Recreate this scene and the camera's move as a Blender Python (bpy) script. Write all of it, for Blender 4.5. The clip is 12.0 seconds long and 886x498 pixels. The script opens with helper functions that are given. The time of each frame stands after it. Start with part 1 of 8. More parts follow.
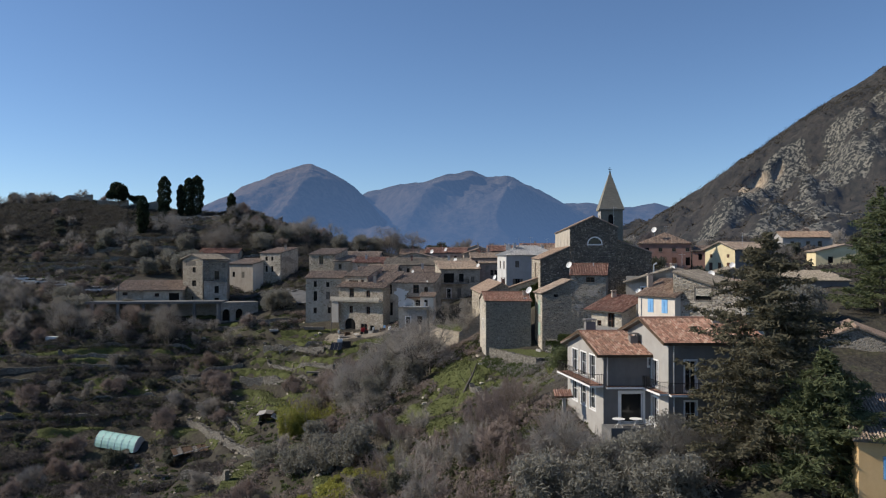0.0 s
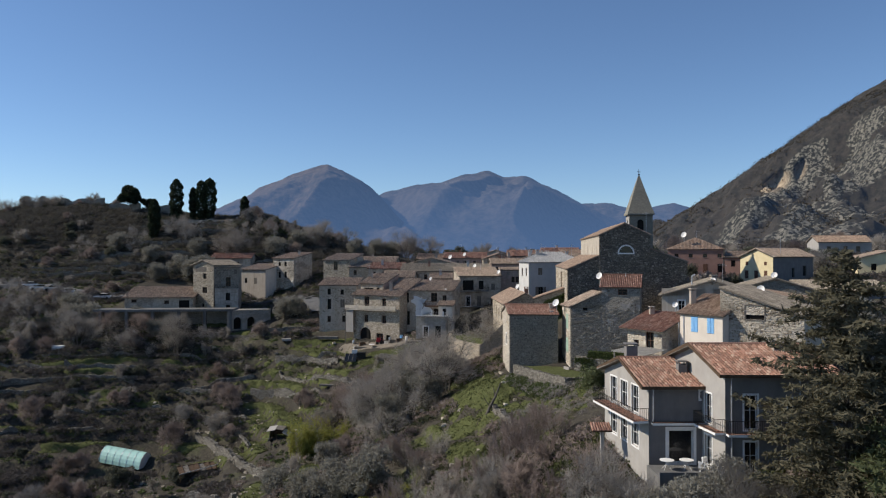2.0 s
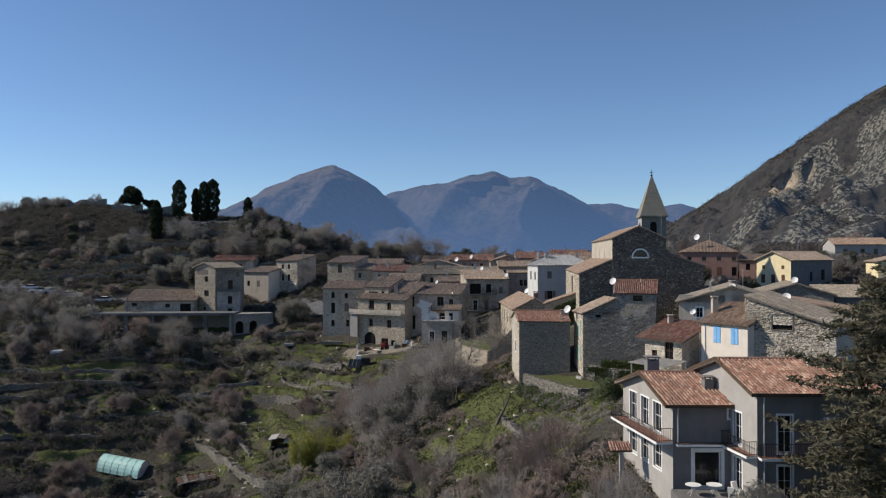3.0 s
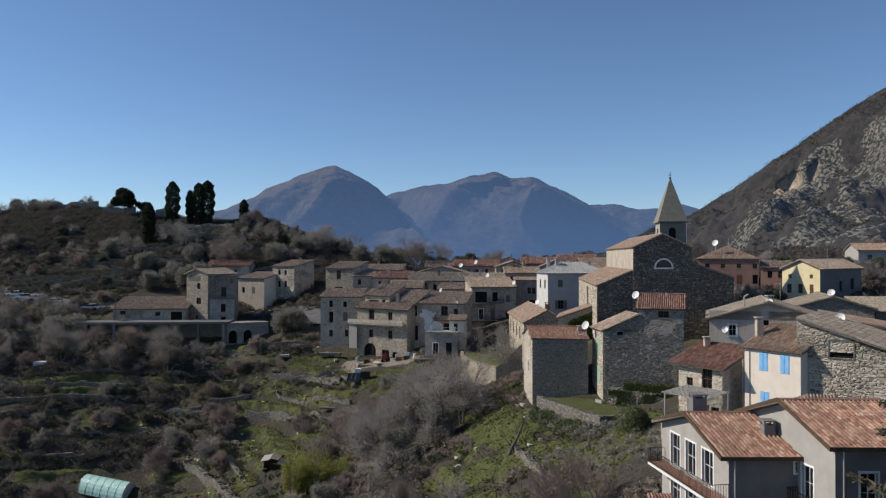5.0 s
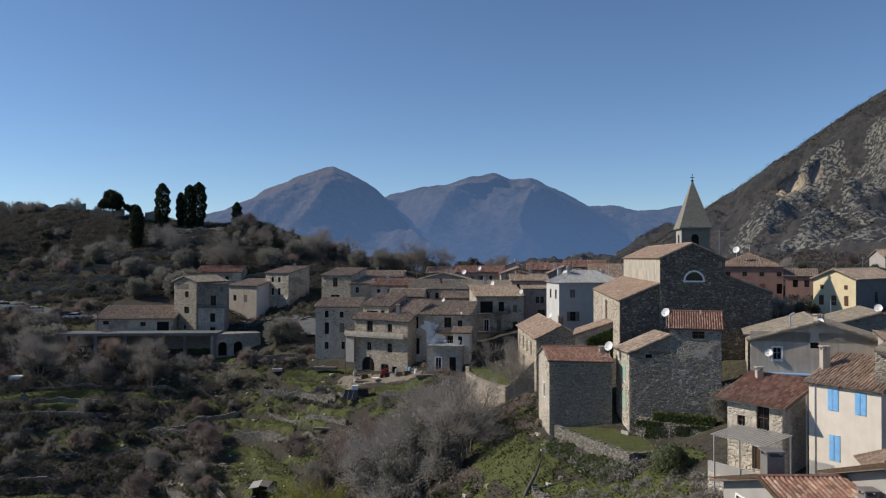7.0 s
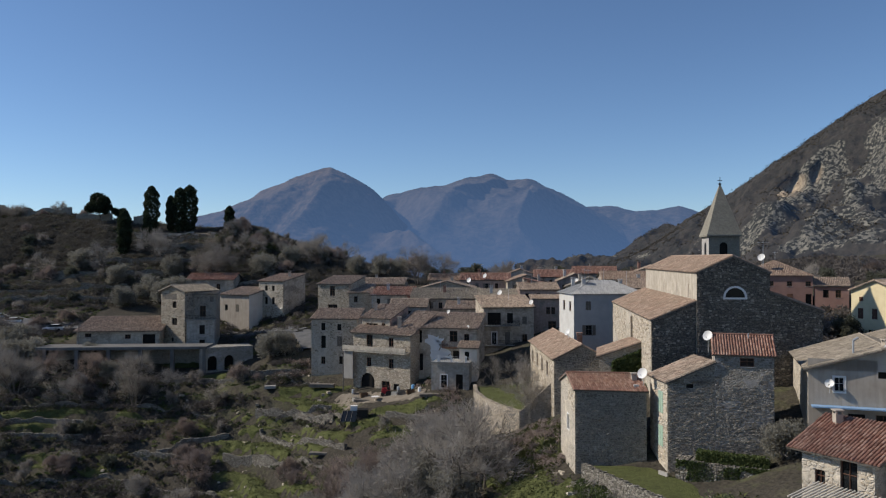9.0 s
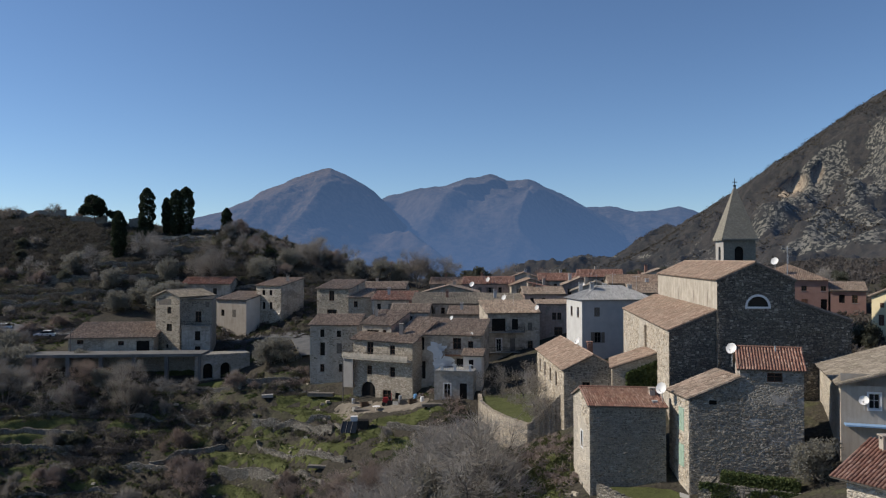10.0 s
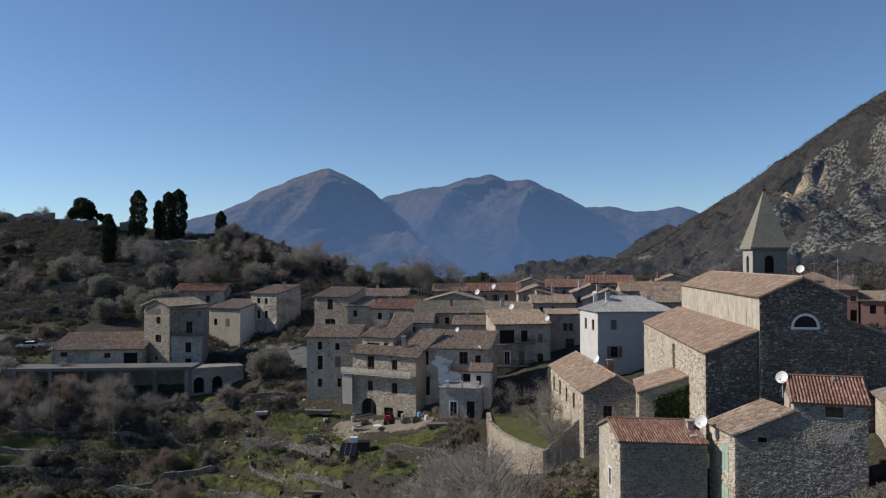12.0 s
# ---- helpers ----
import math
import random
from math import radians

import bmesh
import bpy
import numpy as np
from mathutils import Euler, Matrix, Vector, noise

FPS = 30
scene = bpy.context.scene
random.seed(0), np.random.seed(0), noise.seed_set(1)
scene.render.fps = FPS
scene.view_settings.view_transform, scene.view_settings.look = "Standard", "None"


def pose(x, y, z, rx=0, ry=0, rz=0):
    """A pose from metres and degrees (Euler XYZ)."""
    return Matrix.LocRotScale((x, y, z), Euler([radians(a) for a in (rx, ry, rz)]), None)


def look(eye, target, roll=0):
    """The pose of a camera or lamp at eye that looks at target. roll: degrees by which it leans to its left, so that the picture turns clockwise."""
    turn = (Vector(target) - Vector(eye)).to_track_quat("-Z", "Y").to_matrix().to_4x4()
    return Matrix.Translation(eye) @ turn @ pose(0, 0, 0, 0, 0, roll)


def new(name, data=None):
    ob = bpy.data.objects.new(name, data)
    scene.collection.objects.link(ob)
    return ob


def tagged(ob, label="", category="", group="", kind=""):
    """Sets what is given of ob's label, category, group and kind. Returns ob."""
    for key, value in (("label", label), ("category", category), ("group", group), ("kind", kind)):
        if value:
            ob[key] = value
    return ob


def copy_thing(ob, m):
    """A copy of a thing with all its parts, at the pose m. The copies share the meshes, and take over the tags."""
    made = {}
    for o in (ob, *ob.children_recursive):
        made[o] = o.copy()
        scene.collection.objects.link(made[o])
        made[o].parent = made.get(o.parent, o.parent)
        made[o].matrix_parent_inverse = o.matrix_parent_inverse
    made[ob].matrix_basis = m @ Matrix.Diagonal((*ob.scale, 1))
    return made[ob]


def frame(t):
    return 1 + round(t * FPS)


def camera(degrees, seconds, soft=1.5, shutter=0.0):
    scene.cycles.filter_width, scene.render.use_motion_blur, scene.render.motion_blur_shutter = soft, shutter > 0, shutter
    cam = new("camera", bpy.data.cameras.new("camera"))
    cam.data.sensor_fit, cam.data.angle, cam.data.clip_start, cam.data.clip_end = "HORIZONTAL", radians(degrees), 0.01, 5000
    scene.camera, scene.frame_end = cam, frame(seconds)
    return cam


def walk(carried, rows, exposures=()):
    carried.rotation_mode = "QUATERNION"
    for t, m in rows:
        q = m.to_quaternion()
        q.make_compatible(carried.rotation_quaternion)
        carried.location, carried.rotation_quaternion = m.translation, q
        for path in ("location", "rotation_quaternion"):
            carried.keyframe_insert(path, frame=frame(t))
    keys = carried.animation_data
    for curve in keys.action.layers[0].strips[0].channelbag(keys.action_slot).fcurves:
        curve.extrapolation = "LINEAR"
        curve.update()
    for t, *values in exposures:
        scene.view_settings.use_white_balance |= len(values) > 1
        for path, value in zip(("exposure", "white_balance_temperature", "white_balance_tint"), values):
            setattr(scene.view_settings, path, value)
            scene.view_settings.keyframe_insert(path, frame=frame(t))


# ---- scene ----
cam = camera(60.0, 12.0, soft=1.2)
# seconds, eye x y z, yaw to the left, pitch up, roll
PATH = [
    (0, 0.051, 2.104, -2.528, -1.752, 0.485, -0.027),
    (0.5, -0.090, 3.942, -2.115, -1.294, 0.464, -0.041),
    (1, -0.157, 5.888, -1.775, -0.991, 0.495, -0.053),
    (1.5, -0.202, 7.842, -1.444, -0.728, 0.509, -0.060),
    (2, -0.252, 9.843, -1.124, -0.503, 0.508, -0.053),
    (2.5, -0.307, 11.939, -0.853, -0.288, 0.541, -0.037),
    (3, -0.375, 14.118, -0.604, -0.072, 0.547, -0.025),
    (5, -0.988, 23.149, 0.725, 0.018, 0.579, 0.019),
    (5.5, -1.170, 25.572, 1.070, 0.001, 0.590, -0.024),
    (6, -1.376, 28.093, 1.403, -0.029, 0.597, -0.017),
    (6.5, -1.618, 30.659, 1.702, -0.055, 0.628, 0.045),
    (8.5, -2.814, 41.145, 3.099, -0.201, 0.697, -0.044),
    (9, -3.230, 43.439, 3.504, -0.271, 0.704, -0.044),
    (9.5, -3.540, 45.762, 3.863, -0.294, 0.704, -0.094),
    (10, -3.794, 48.012, 4.170, -0.301, 0.751, -0.125),
    (10.5, -4.031, 50.135, 4.487, -0.312, 0.768, -0.127),
    (11, -4.265, 52.166, 4.825, -0.333, 0.772, -0.127),
    (11.5, -4.501, 54.197, 5.171, -0.335, 0.771, -0.125),
    (12, -4.766, 56.209, 5.537, -0.371, 0.759, -0.164),
]


def facing(x, y, z, yaw, pitch, roll):
    return pose(x, y, z, 90 + pitch, 0, yaw) @ pose(0, 0, 0, 0, 0, roll)


walk(cam, [(r[0], facing(*r[1:])) for r in PATH], exposures=[(0.0, 0.12), (3.0, 0.09), (5.0, 0.02), (12.0, 0.0)])

# ---------------------------------------------------------------- light
SUN_AZ, SUN_EL = radians(-83.2), radians(36.4)
sun_dir = Vector((math.sin(SUN_AZ) * math.cos(SUN_EL), math.cos(SUN_AZ) * math.cos(SUN_EL), math.sin(SUN_EL)))
world = bpy.data.worlds.new("world")
scene.world = world
world.use_nodes = True
wn = world.node_tree
sky = wn.nodes.new("ShaderNodeTexSky")
sky.sky_type, sky.sun_disc = "NISHITA", False
sky.sun_elevation, sky.sun_rotation = SUN_EL, SUN_AZ
sky.altitude, sky.air_density, sky.dust_density, sky.ozone_density = 2000, 1.0, 0.1, 5.0
wn.links.new(sky.outputs[0], wn.nodes["Background"].inputs[0])
wn.nodes["Background"].inputs[1].default_value = 0.108
sun = new("sun", bpy.data.lights.new("sun", "SUN"))
sun.data.energy, sun.data.angle, sun.data.color = 4.5, radians(0.5), (1.0, 0.915, 0.79)
sun.matrix_world = look(sun_dir * 500, (0, 0, 0))

# ---------------------------------------------------------------- materials


def nodes_of(name, rough=0.9):
    m = bpy.data.materials.new(name)
    m.use_nodes = True
    nt = m.node_tree
    b = nt.nodes["Principled BSDF"]
    b.inputs["Roughness"].default_value = rough
    b.inputs["Specular IOR Level"].default_value = 0.2
    return m, nt, b


def node(nt, kind, **values):
    n = nt.nodes.new(kind)
    for k, v in values.items():
        n.inputs[k.replace("_", " ")].default_value = v
    return n


def coords(nt, scale=(1, 1, 1)):
    tc = nt.nodes.new("ShaderNodeTexCoord")
    mp = nt.nodes.new("ShaderNodeMapping")
    mp.inputs["Scale"].default_value = scale
    nt.links.new(tc.outputs["Object"], mp.inputs["Vector"])
    return mp.outputs[0]


def ramp(nt, fac, stops):
    r = nt.nodes.new("ShaderNodeValToRGB")
    while len(r.color_ramp.elements) < len(stops):
        r.color_ramp.elements.new(0.5)
    for e, (p, c) in zip(r.color_ramp.elements, stops):
        e.position, e.color = p, (*c, 1)
    nt.links.new(fac, r.inputs[0])
    return r.outputs[0]


def mixed(nt, fac, a, b, mode="MIX"):
    n = nt.nodes.new("ShaderNodeMix")
    n.data_type, n.blend_type = "RGBA", mode
    for sock, v in ((n.inputs[0], fac), (n.inputs[6], a), (n.inputs[7], b)):
        if isinstance(v, (int, float)):
            sock.default_value = v
        elif isinstance(v, tuple):
            sock.default_value = (*v, 1)
        else:
            nt.links.new(v, sock)
    return n.outputs[2]


def noise_at(nt, vec, scale, detail=4, rough=0.6):
    n = node(nt, "ShaderNodeTexNoise", Scale=scale, Detail=detail, Roughness=rough)
    nt.links.new(vec, n.inputs["Vector"])
    return n.outputs["Fac"]


def bumped(nt, b, height, strength, dist):
    n = node(nt, "ShaderNodeBump", Strength=strength, Distance=dist)
    nt.links.new(height, n.inputs["Height"])
    nt.links.new(n.outputs[0], b.inputs["Normal"])


def plain(name, dark, light, scale=1.5, rough=0.85, bump=0.2, fine=18.0, stain=(0.5, 0.5, 0.5), streak=0.0, metal=0.0):
    """A painted, plastered or wooden surface: two scales of variation, optional run-down streaks."""
    m, nt, b = nodes_of(name, rough)
    v = coords(nt)
    c = ramp(nt, noise_at(nt, v, scale), [(0.3, dark), (0.7, light)])
    c = mixed(nt, 0.25, c, ramp(nt, noise_at(nt, v, fine, 3), [(0.35, dark), (0.65, light)]))
    if streak:
        sv = coords(nt, (1.6, 1.6, 0.16))
        f = ramp(nt, noise_at(nt, sv, 1.3, 5), [(0.45, (0, 0, 0)), (0.75, (streak,) * 3)])
        c = mixed(nt, f, c, stain)
    nt.links.new(c, b.inputs["Base Color"])
    b.inputs["Metallic"].default_value = metal
    bumped(nt, b, noise_at(nt, v, fine, 5), bump, 0.03)
    return m


def stone(name, cols, mortar, scale=2.6, rough=0.95, render_patch=None, depth=0.08, flat=1.0, wide=0.10, cover=0.52):
    """Rubble masonry: cells of differing tone, pale or dark joints, relief, with old render left in patches."""
    m, nt, b = nodes_of(name, rough)
    v = coords(nt, (1, 1, 1.45 * flat))
    warp = node(nt, "ShaderNodeTexNoise", Scale=1.7, Detail=2.0)
    nt.links.new(v, warp.inputs["Vector"])
    add = nt.nodes.new("ShaderNodeVectorMath")
    add.operation = "MULTIPLY_ADD"
    nt.links.new(warp.outputs["Color"], add.inputs[0])
    add.inputs[1].default_value = (0.25, 0.25, 0.25)
    nt.links.new(v, add.inputs[2])
    cell = node(nt, "ShaderNodeTexVoronoi", Scale=scale)
    edge = node(nt, "ShaderNodeTexVoronoi", Scale=scale)
    edge.feature = "DISTANCE_TO_EDGE"
    for n in (cell, edge):
        nt.links.new(add.outputs[0], n.inputs["Vector"])
    sep = nt.nodes.new("ShaderNodeSeparateColor")
    nt.links.new(cell.outputs["Color"], sep.inputs[0])
    steps = [(i / max(1, len(cols) - 1), c) for i, c in enumerate(cols)]
    c = ramp(nt, sep.outputs[0], steps)
    big = noise_at(nt, v, 0.35, 5)
    c = mixed(nt, 0.3, c, ramp(nt, big, [(0.35, cols[0]), (0.65, cols[-1])]))
    joint = ramp(nt, edge.outputs["Distance"], [(0.02, (1, 1, 1)), (wide, (0, 0, 0))])
    c = mixed(nt, joint, c, mortar)
    fine = noise_at(nt, v, 9.0, 4)
    c = mixed(nt, 0.3, c, ramp(nt, fine, [(0.36, cols[0]), (0.64, cols[-1])]))
    h = ramp(nt, edge.outputs["Distance"], [(0.0, (0, 0, 0)), (0.22, (1, 1, 1))])
    if render_patch:
        patch = ramp(nt, noise_at(nt, v, 0.42, 5, 0.65), [(cover, (0, 0, 0)), (cover + 0.05, (1, 1, 1))])
        worn = ramp(nt, noise_at(nt, v, 1.6, 5), [(0.3, tuple(q * 0.72 for q in render_patch)), (0.7, tuple(min(0.9, q * 1.15) for q in render_patch))])
        sv = coords(nt, (1.8, 1.8, 0.2))
        worn = mixed(nt, ramp(nt, noise_at(nt, sv, 1.4, 5), [(0.48, (0, 0, 0)), (0.75, (0.6, 0.6, 0.6))]), worn, tuple(q * 0.5 for q in render_patch))
        c = mixed(nt, patch, c, worn)
        h = mixed(nt, patch, h, (0.8, 0.8, 0.8))
    h = mixed(nt, 0.4, h, fine)
    nt.links.new(c, b.inputs["Base Color"])
    bumped(nt, b, h, 0.9, depth)
    return m


def tiles(name, cols, lichen=(0.2, 0.18, 0.14), grow=0.5):
    """Barrel tiles: a tone for each tile, with lichen and soot in patches."""
    m, nt, b = nodes_of(name, 0.9)
    v = coords(nt)
    geo = nt.nodes.new("ShaderNodeNewGeometry")
    steps = [(i / max(1, len(cols) - 1), c) for i, c in enumerate(cols)]
    c = ramp(nt, geo.outputs["Random Per Island"], steps)
    f = ramp(nt, noise_at(nt, v, 0.55, 6, 0.65), [(0.42, (0, 0, 0)), (0.66, (grow,) * 3)])
    c = mixed(nt, f, c, lichen)
    c = mixed(nt, 0.25, c, ramp(nt, noise_at(nt, v, 7.0, 4), [(0.3, cols[0]), (0.7, cols[-1])]))
    soot = ramp(nt, noise_at(nt, v, 1.7, 5, 0.7), [(0.5, (0, 0, 0)), (0.72, (0.75 * grow,) * 3)])
    c = mixed(nt, soot, c, tuple(q * 0.55 for q in cols[0]))
    moss = ramp(nt, noise_at(nt, v, 2.6, 4, 0.7), [(0.56, (0, 0, 0)), (0.7, (0.6 * grow,) * 3)])
    c = mixed(nt, moss, c, tuple(min(1, q * 1.1) for q in cols[-1]))
    nt.links.new(c, b.inputs["Base Color"])
    bumped(nt, b, noise_at(nt, v, 14.0, 4), 0.35, 0.03)
    return m


def leafy(name, cols, rough=0.7, trans=0.25, scale=0.9):
    m, nt, b = nodes_of(name, rough)
    v = coords(nt)
    geo = nt.nodes.new("ShaderNodeNewGeometry")
    info = nt.nodes.new("ShaderNodeObjectInfo")
    steps = [(i / max(1, len(cols) - 1), c) for i, c in enumerate(cols)]
    c = ramp(nt, geo.outputs["Random Per Island"], steps)
    c = mixed(nt, 0.4, c, ramp(nt, noise_at(nt, v, scale, 3), [(0.3, cols[0]), (0.7, cols[-1])]))
    c = mixed(nt, 0.3, c, ramp(nt, info.outputs["Random"], steps))
    nt.links.new(c, b.inputs["Base Color"])
    if trans:
        t = nt.nodes.new("ShaderNodeBsdfTranslucent")
        nt.links.new(c, t.inputs[0])
        mx = nt.nodes.new("ShaderNodeMixShader")
        mx.inputs[0].default_value = trans
        nt.links.new(b.outputs[0], mx.inputs[1])
        nt.links.new(t.outputs[0], mx.inputs[2])
        nt.links.new(mx.outputs[0], nt.nodes["Material Output"].inputs[0])
    return m


def glass(name, tint):
    m, nt, b = nodes_of(name, 0.12)
    b.inputs["Base Color"].default_value = (*tint, 1)
    b.inputs["Specular IOR Level"].default_value = 0.5
    return m


def ground_material():
    """Grass, dead grass and earth in patches; bare stone where the ground stands steep."""
    m, nt, b = nodes_of("terraced_ground", 0.97)
    v = coords(nt)
    wide, mid, fine = noise_at(nt, v, 0.045, 5, 0.6), noise_at(nt, v, 0.35, 6, 0.7), noise_at(nt, v, 3.2, 5, 0.7)
    grass = ramp(nt, mid, [(0.3, (0.034, 0.042, 0.016)), (0.52, (0.062, 0.074, 0.025)), (0.72, (0.10, 0.108, 0.045))])
    dry = ramp(nt, mid, [(0.3, (0.022, 0.019, 0.016)), (0.6, (0.06, 0.051, 0.041)), (0.8, (0.115, 0.10, 0.08))])
    f = mixed(nt, 0.5, wide, mid)
    c = mixed(nt, ramp(nt, f, [(0.52, (0, 0, 0)), (0.62, (1, 1, 1))]), dry, grass)
    c = mixed(nt, 0.5, c, ramp(nt, fine, [(0.36, (0.018, 0.017, 0.014)), (0.66, (0.105, 0.094, 0.07))]))
    cell = node(nt, "ShaderNodeTexVoronoi", Scale=1.9)
    nt.links.new(v, cell.inputs["Vector"])
    sep = nt.nodes.new("ShaderNodeSeparateColor")
    nt.links.new(cell.outputs["Color"], sep.inputs[0])
    rock = ramp(nt, sep.outputs[1], [(0.0, (0.08, 0.075, 0.065)), (0.5, (0.2, 0.19, 0.165)), (1.0, (0.34, 0.32, 0.28))])
    geo = nt.nodes.new("ShaderNodeNewGeometry")
    up = nt.nodes.new("ShaderNodeSeparateXYZ")
    nt.links.new(geo.outputs["Normal"], up.inputs[0])
    wob = nt.nodes.new("ShaderNodeMath")
    wob.operation = "MULTIPLY_ADD"
    nt.links.new(mid, wob.inputs[0])
    wob.inputs[1].default_value = 0.5
    nt.links.new(up.outputs[2], wob.inputs[2])
    c = mixed(nt, ramp(nt, wob.outputs[0], [(0.78, (1, 1, 1)), (0.92, (0, 0, 0))]), c, rock)
    nt.links.new(c, b.inputs["Base Color"])
    bumped(nt, b, mixed(nt, 0.6, fine, cell.outputs["Distance"]), 0.8, 0.25)
    return m


def mountain_material(name, wood, scrub, rock, haze=(0, 0, 0), amount=0.0, scale=0.02, top=450):
    """Wooded slopes with bare rock where the mesh is marked rocky, bushes in its cracks; aerial haze is painted in as a
    glow of the surface itself.
    """
    m, nt, b = nodes_of(name, 1.0)
    v = coords(nt)
    wide, fine = noise_at(nt, v, scale * 0.3, 4), noise_at(nt, v, scale * 6, 5, 0.7)
    tiny = noise_at(nt, v, scale * 14, 3, 0.6)
    c = mixed(nt, ramp(nt, fine, [(0.4, (0, 0, 0)), (0.62, (1, 1, 1))]), wood, scrub)
    c = mixed(nt, ramp(nt, wide, [(0.4, (0, 0, 0)), (0.7, (0.6, 0.6, 0.6))]), c, scrub)
    mark = nt.nodes.new("ShaderNodeAttribute")
    mark.attribute_name = "rocky"
    pos = nt.nodes.new("ShaderNodeSeparateXYZ")
    geo = nt.nodes.new("ShaderNodeNewGeometry")
    nt.links.new(geo.outputs["Position"], pos.inputs[0])
    total = nt.nodes.new("ShaderNodeMath")
    total.operation = "MULTIPLY_ADD"
    nt.links.new(fine, total.inputs[0])
    total.inputs[1].default_value = 0.7
    nt.links.new(mark.outputs["Fac"], total.inputs[2])
    mask = ramp(nt, total.outputs[0], [(0.80, (0, 0, 0)), (0.90, (1, 1, 1))])
    grain = nt.nodes.new("ShaderNodeMapping")
    grain.inputs["Scale"].default_value = (1, 1, 0.45)
    nt.links.new(v, grain.inputs["Vector"])
    crag = noise_at(nt, grain.outputs[0], scale * 9, 5, 0.7)
    bare = ramp(nt, crag, [(0.34, tuple(q * 0.42 for q in rock)), (0.5, rock), (0.66, tuple(min(1, q * 1.35) for q in rock))])
    bare = mixed(nt, ramp(nt, tiny, [(0.46, (0, 0, 0)), (0.52, (1, 1, 1))]), bare, wood)
    c = mixed(nt, mask, c, bare)
    ochre = nt.nodes.new("ShaderNodeAttribute")
    ochre.attribute_name = "ochre"
    c = mixed(nt, ochre.outputs["Fac"], c, ramp(nt, crag, [(0.36, (0.24, 0.18, 0.12)), (0.6, (0.46, 0.37, 0.26))]))
    nt.links.new(c, b.inputs["Base Color"])
    bumped(nt, b, mixed(nt, 0.5, fine, crag), 0.8, 0.10 / scale)
    # painted haze: the surface glows in the haze colour, stronger towards the foot
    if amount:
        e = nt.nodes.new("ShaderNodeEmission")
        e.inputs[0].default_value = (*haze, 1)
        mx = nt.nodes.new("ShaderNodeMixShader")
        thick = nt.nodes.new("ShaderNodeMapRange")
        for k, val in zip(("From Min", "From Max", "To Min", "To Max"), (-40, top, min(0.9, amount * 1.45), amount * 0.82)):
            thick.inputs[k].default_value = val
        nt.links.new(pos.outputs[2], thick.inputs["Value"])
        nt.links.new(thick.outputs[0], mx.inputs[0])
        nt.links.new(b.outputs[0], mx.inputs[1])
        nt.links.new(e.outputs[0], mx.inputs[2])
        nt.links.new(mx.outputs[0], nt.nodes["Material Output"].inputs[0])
    return m


def lawn_material():
    m, nt, b = nodes_of("lawn", 0.97)
    v = coords(nt)
    c = ramp(nt, noise_at(nt, v, 0.6, 5, 0.65), [(0.3, (0.048, 0.05, 0.02)), (0.5, (0.08, 0.094, 0.03)), (0.7, (0.12, 0.126, 0.05))])
    c = mixed(nt, 0.45, c, ramp(nt, noise_at(nt, v, 5.0, 5, 0.7), [(0.35, (0.03, 0.036, 0.014)), (0.65, (0.15, 0.16, 0.06))]))
    nt.links.new(c, b.inputs["Base Color"])
    bumped(nt, b, noise_at(nt, v, 7.0, 4), 0.9, 0.15)
    return m


def loose_stones(name, cols):
    """Single stones of a wall: a tone for each, weathered."""
    m, nt, b = nodes_of(name, 0.95)
    v = coords(nt)
    geo, info = nt.nodes.new("ShaderNodeNewGeometry"), nt.nodes.new("ShaderNodeObjectInfo")
    add = nt.nodes.new("ShaderNodeMath")
    add.operation = "ADD"
    nt.links.new(geo.outputs["Random Per Island"], add.inputs[0])
    nt.links.new(info.outputs["Random"], add.inputs[1])
    wrap = nt.nodes.new("ShaderNodeMath")
    wrap.operation = "FRACT"
    nt.links.new(add.outputs[0], wrap.inputs[0])
    c = ramp(nt, wrap.outputs[0], [(i / (len(cols) - 1), q) for i, q in enumerate(cols)])
    c = mixed(nt, 0.35, c, ramp(nt, noise_at(nt, v, 6.0, 5), [(0.33, cols[0]), (0.68, cols[-1])]))
    nt.links.new(c, b.inputs["Base Color"])
    bumped(nt, b, noise_at(nt, v, 11.0, 4), 0.5, 0.04)
    return m


M_GROUND = ground_material()
# rubble tones: grey and dark also stand for shaded fronts, pale for sunlit sides
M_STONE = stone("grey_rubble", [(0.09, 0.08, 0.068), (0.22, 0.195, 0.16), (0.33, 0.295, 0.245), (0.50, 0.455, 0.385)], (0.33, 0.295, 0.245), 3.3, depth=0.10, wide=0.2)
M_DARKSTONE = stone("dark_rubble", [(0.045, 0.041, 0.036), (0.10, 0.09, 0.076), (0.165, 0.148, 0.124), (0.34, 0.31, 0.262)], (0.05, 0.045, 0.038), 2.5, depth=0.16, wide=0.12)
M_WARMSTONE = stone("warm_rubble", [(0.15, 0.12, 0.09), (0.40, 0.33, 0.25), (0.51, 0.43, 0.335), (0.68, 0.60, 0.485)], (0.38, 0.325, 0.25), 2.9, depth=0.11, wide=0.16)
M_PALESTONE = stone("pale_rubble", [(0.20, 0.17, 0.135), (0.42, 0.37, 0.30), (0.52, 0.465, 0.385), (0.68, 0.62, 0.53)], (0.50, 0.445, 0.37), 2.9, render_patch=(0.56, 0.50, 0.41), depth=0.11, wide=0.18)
M_WALLSTONE = stone("dry_stone", [(0.08, 0.072, 0.06), (0.19, 0.172, 0.145), (0.29, 0.265, 0.225), (0.45, 0.415, 0.355)], (0.04, 0.036, 0.03), 3.0, depth=0.16)
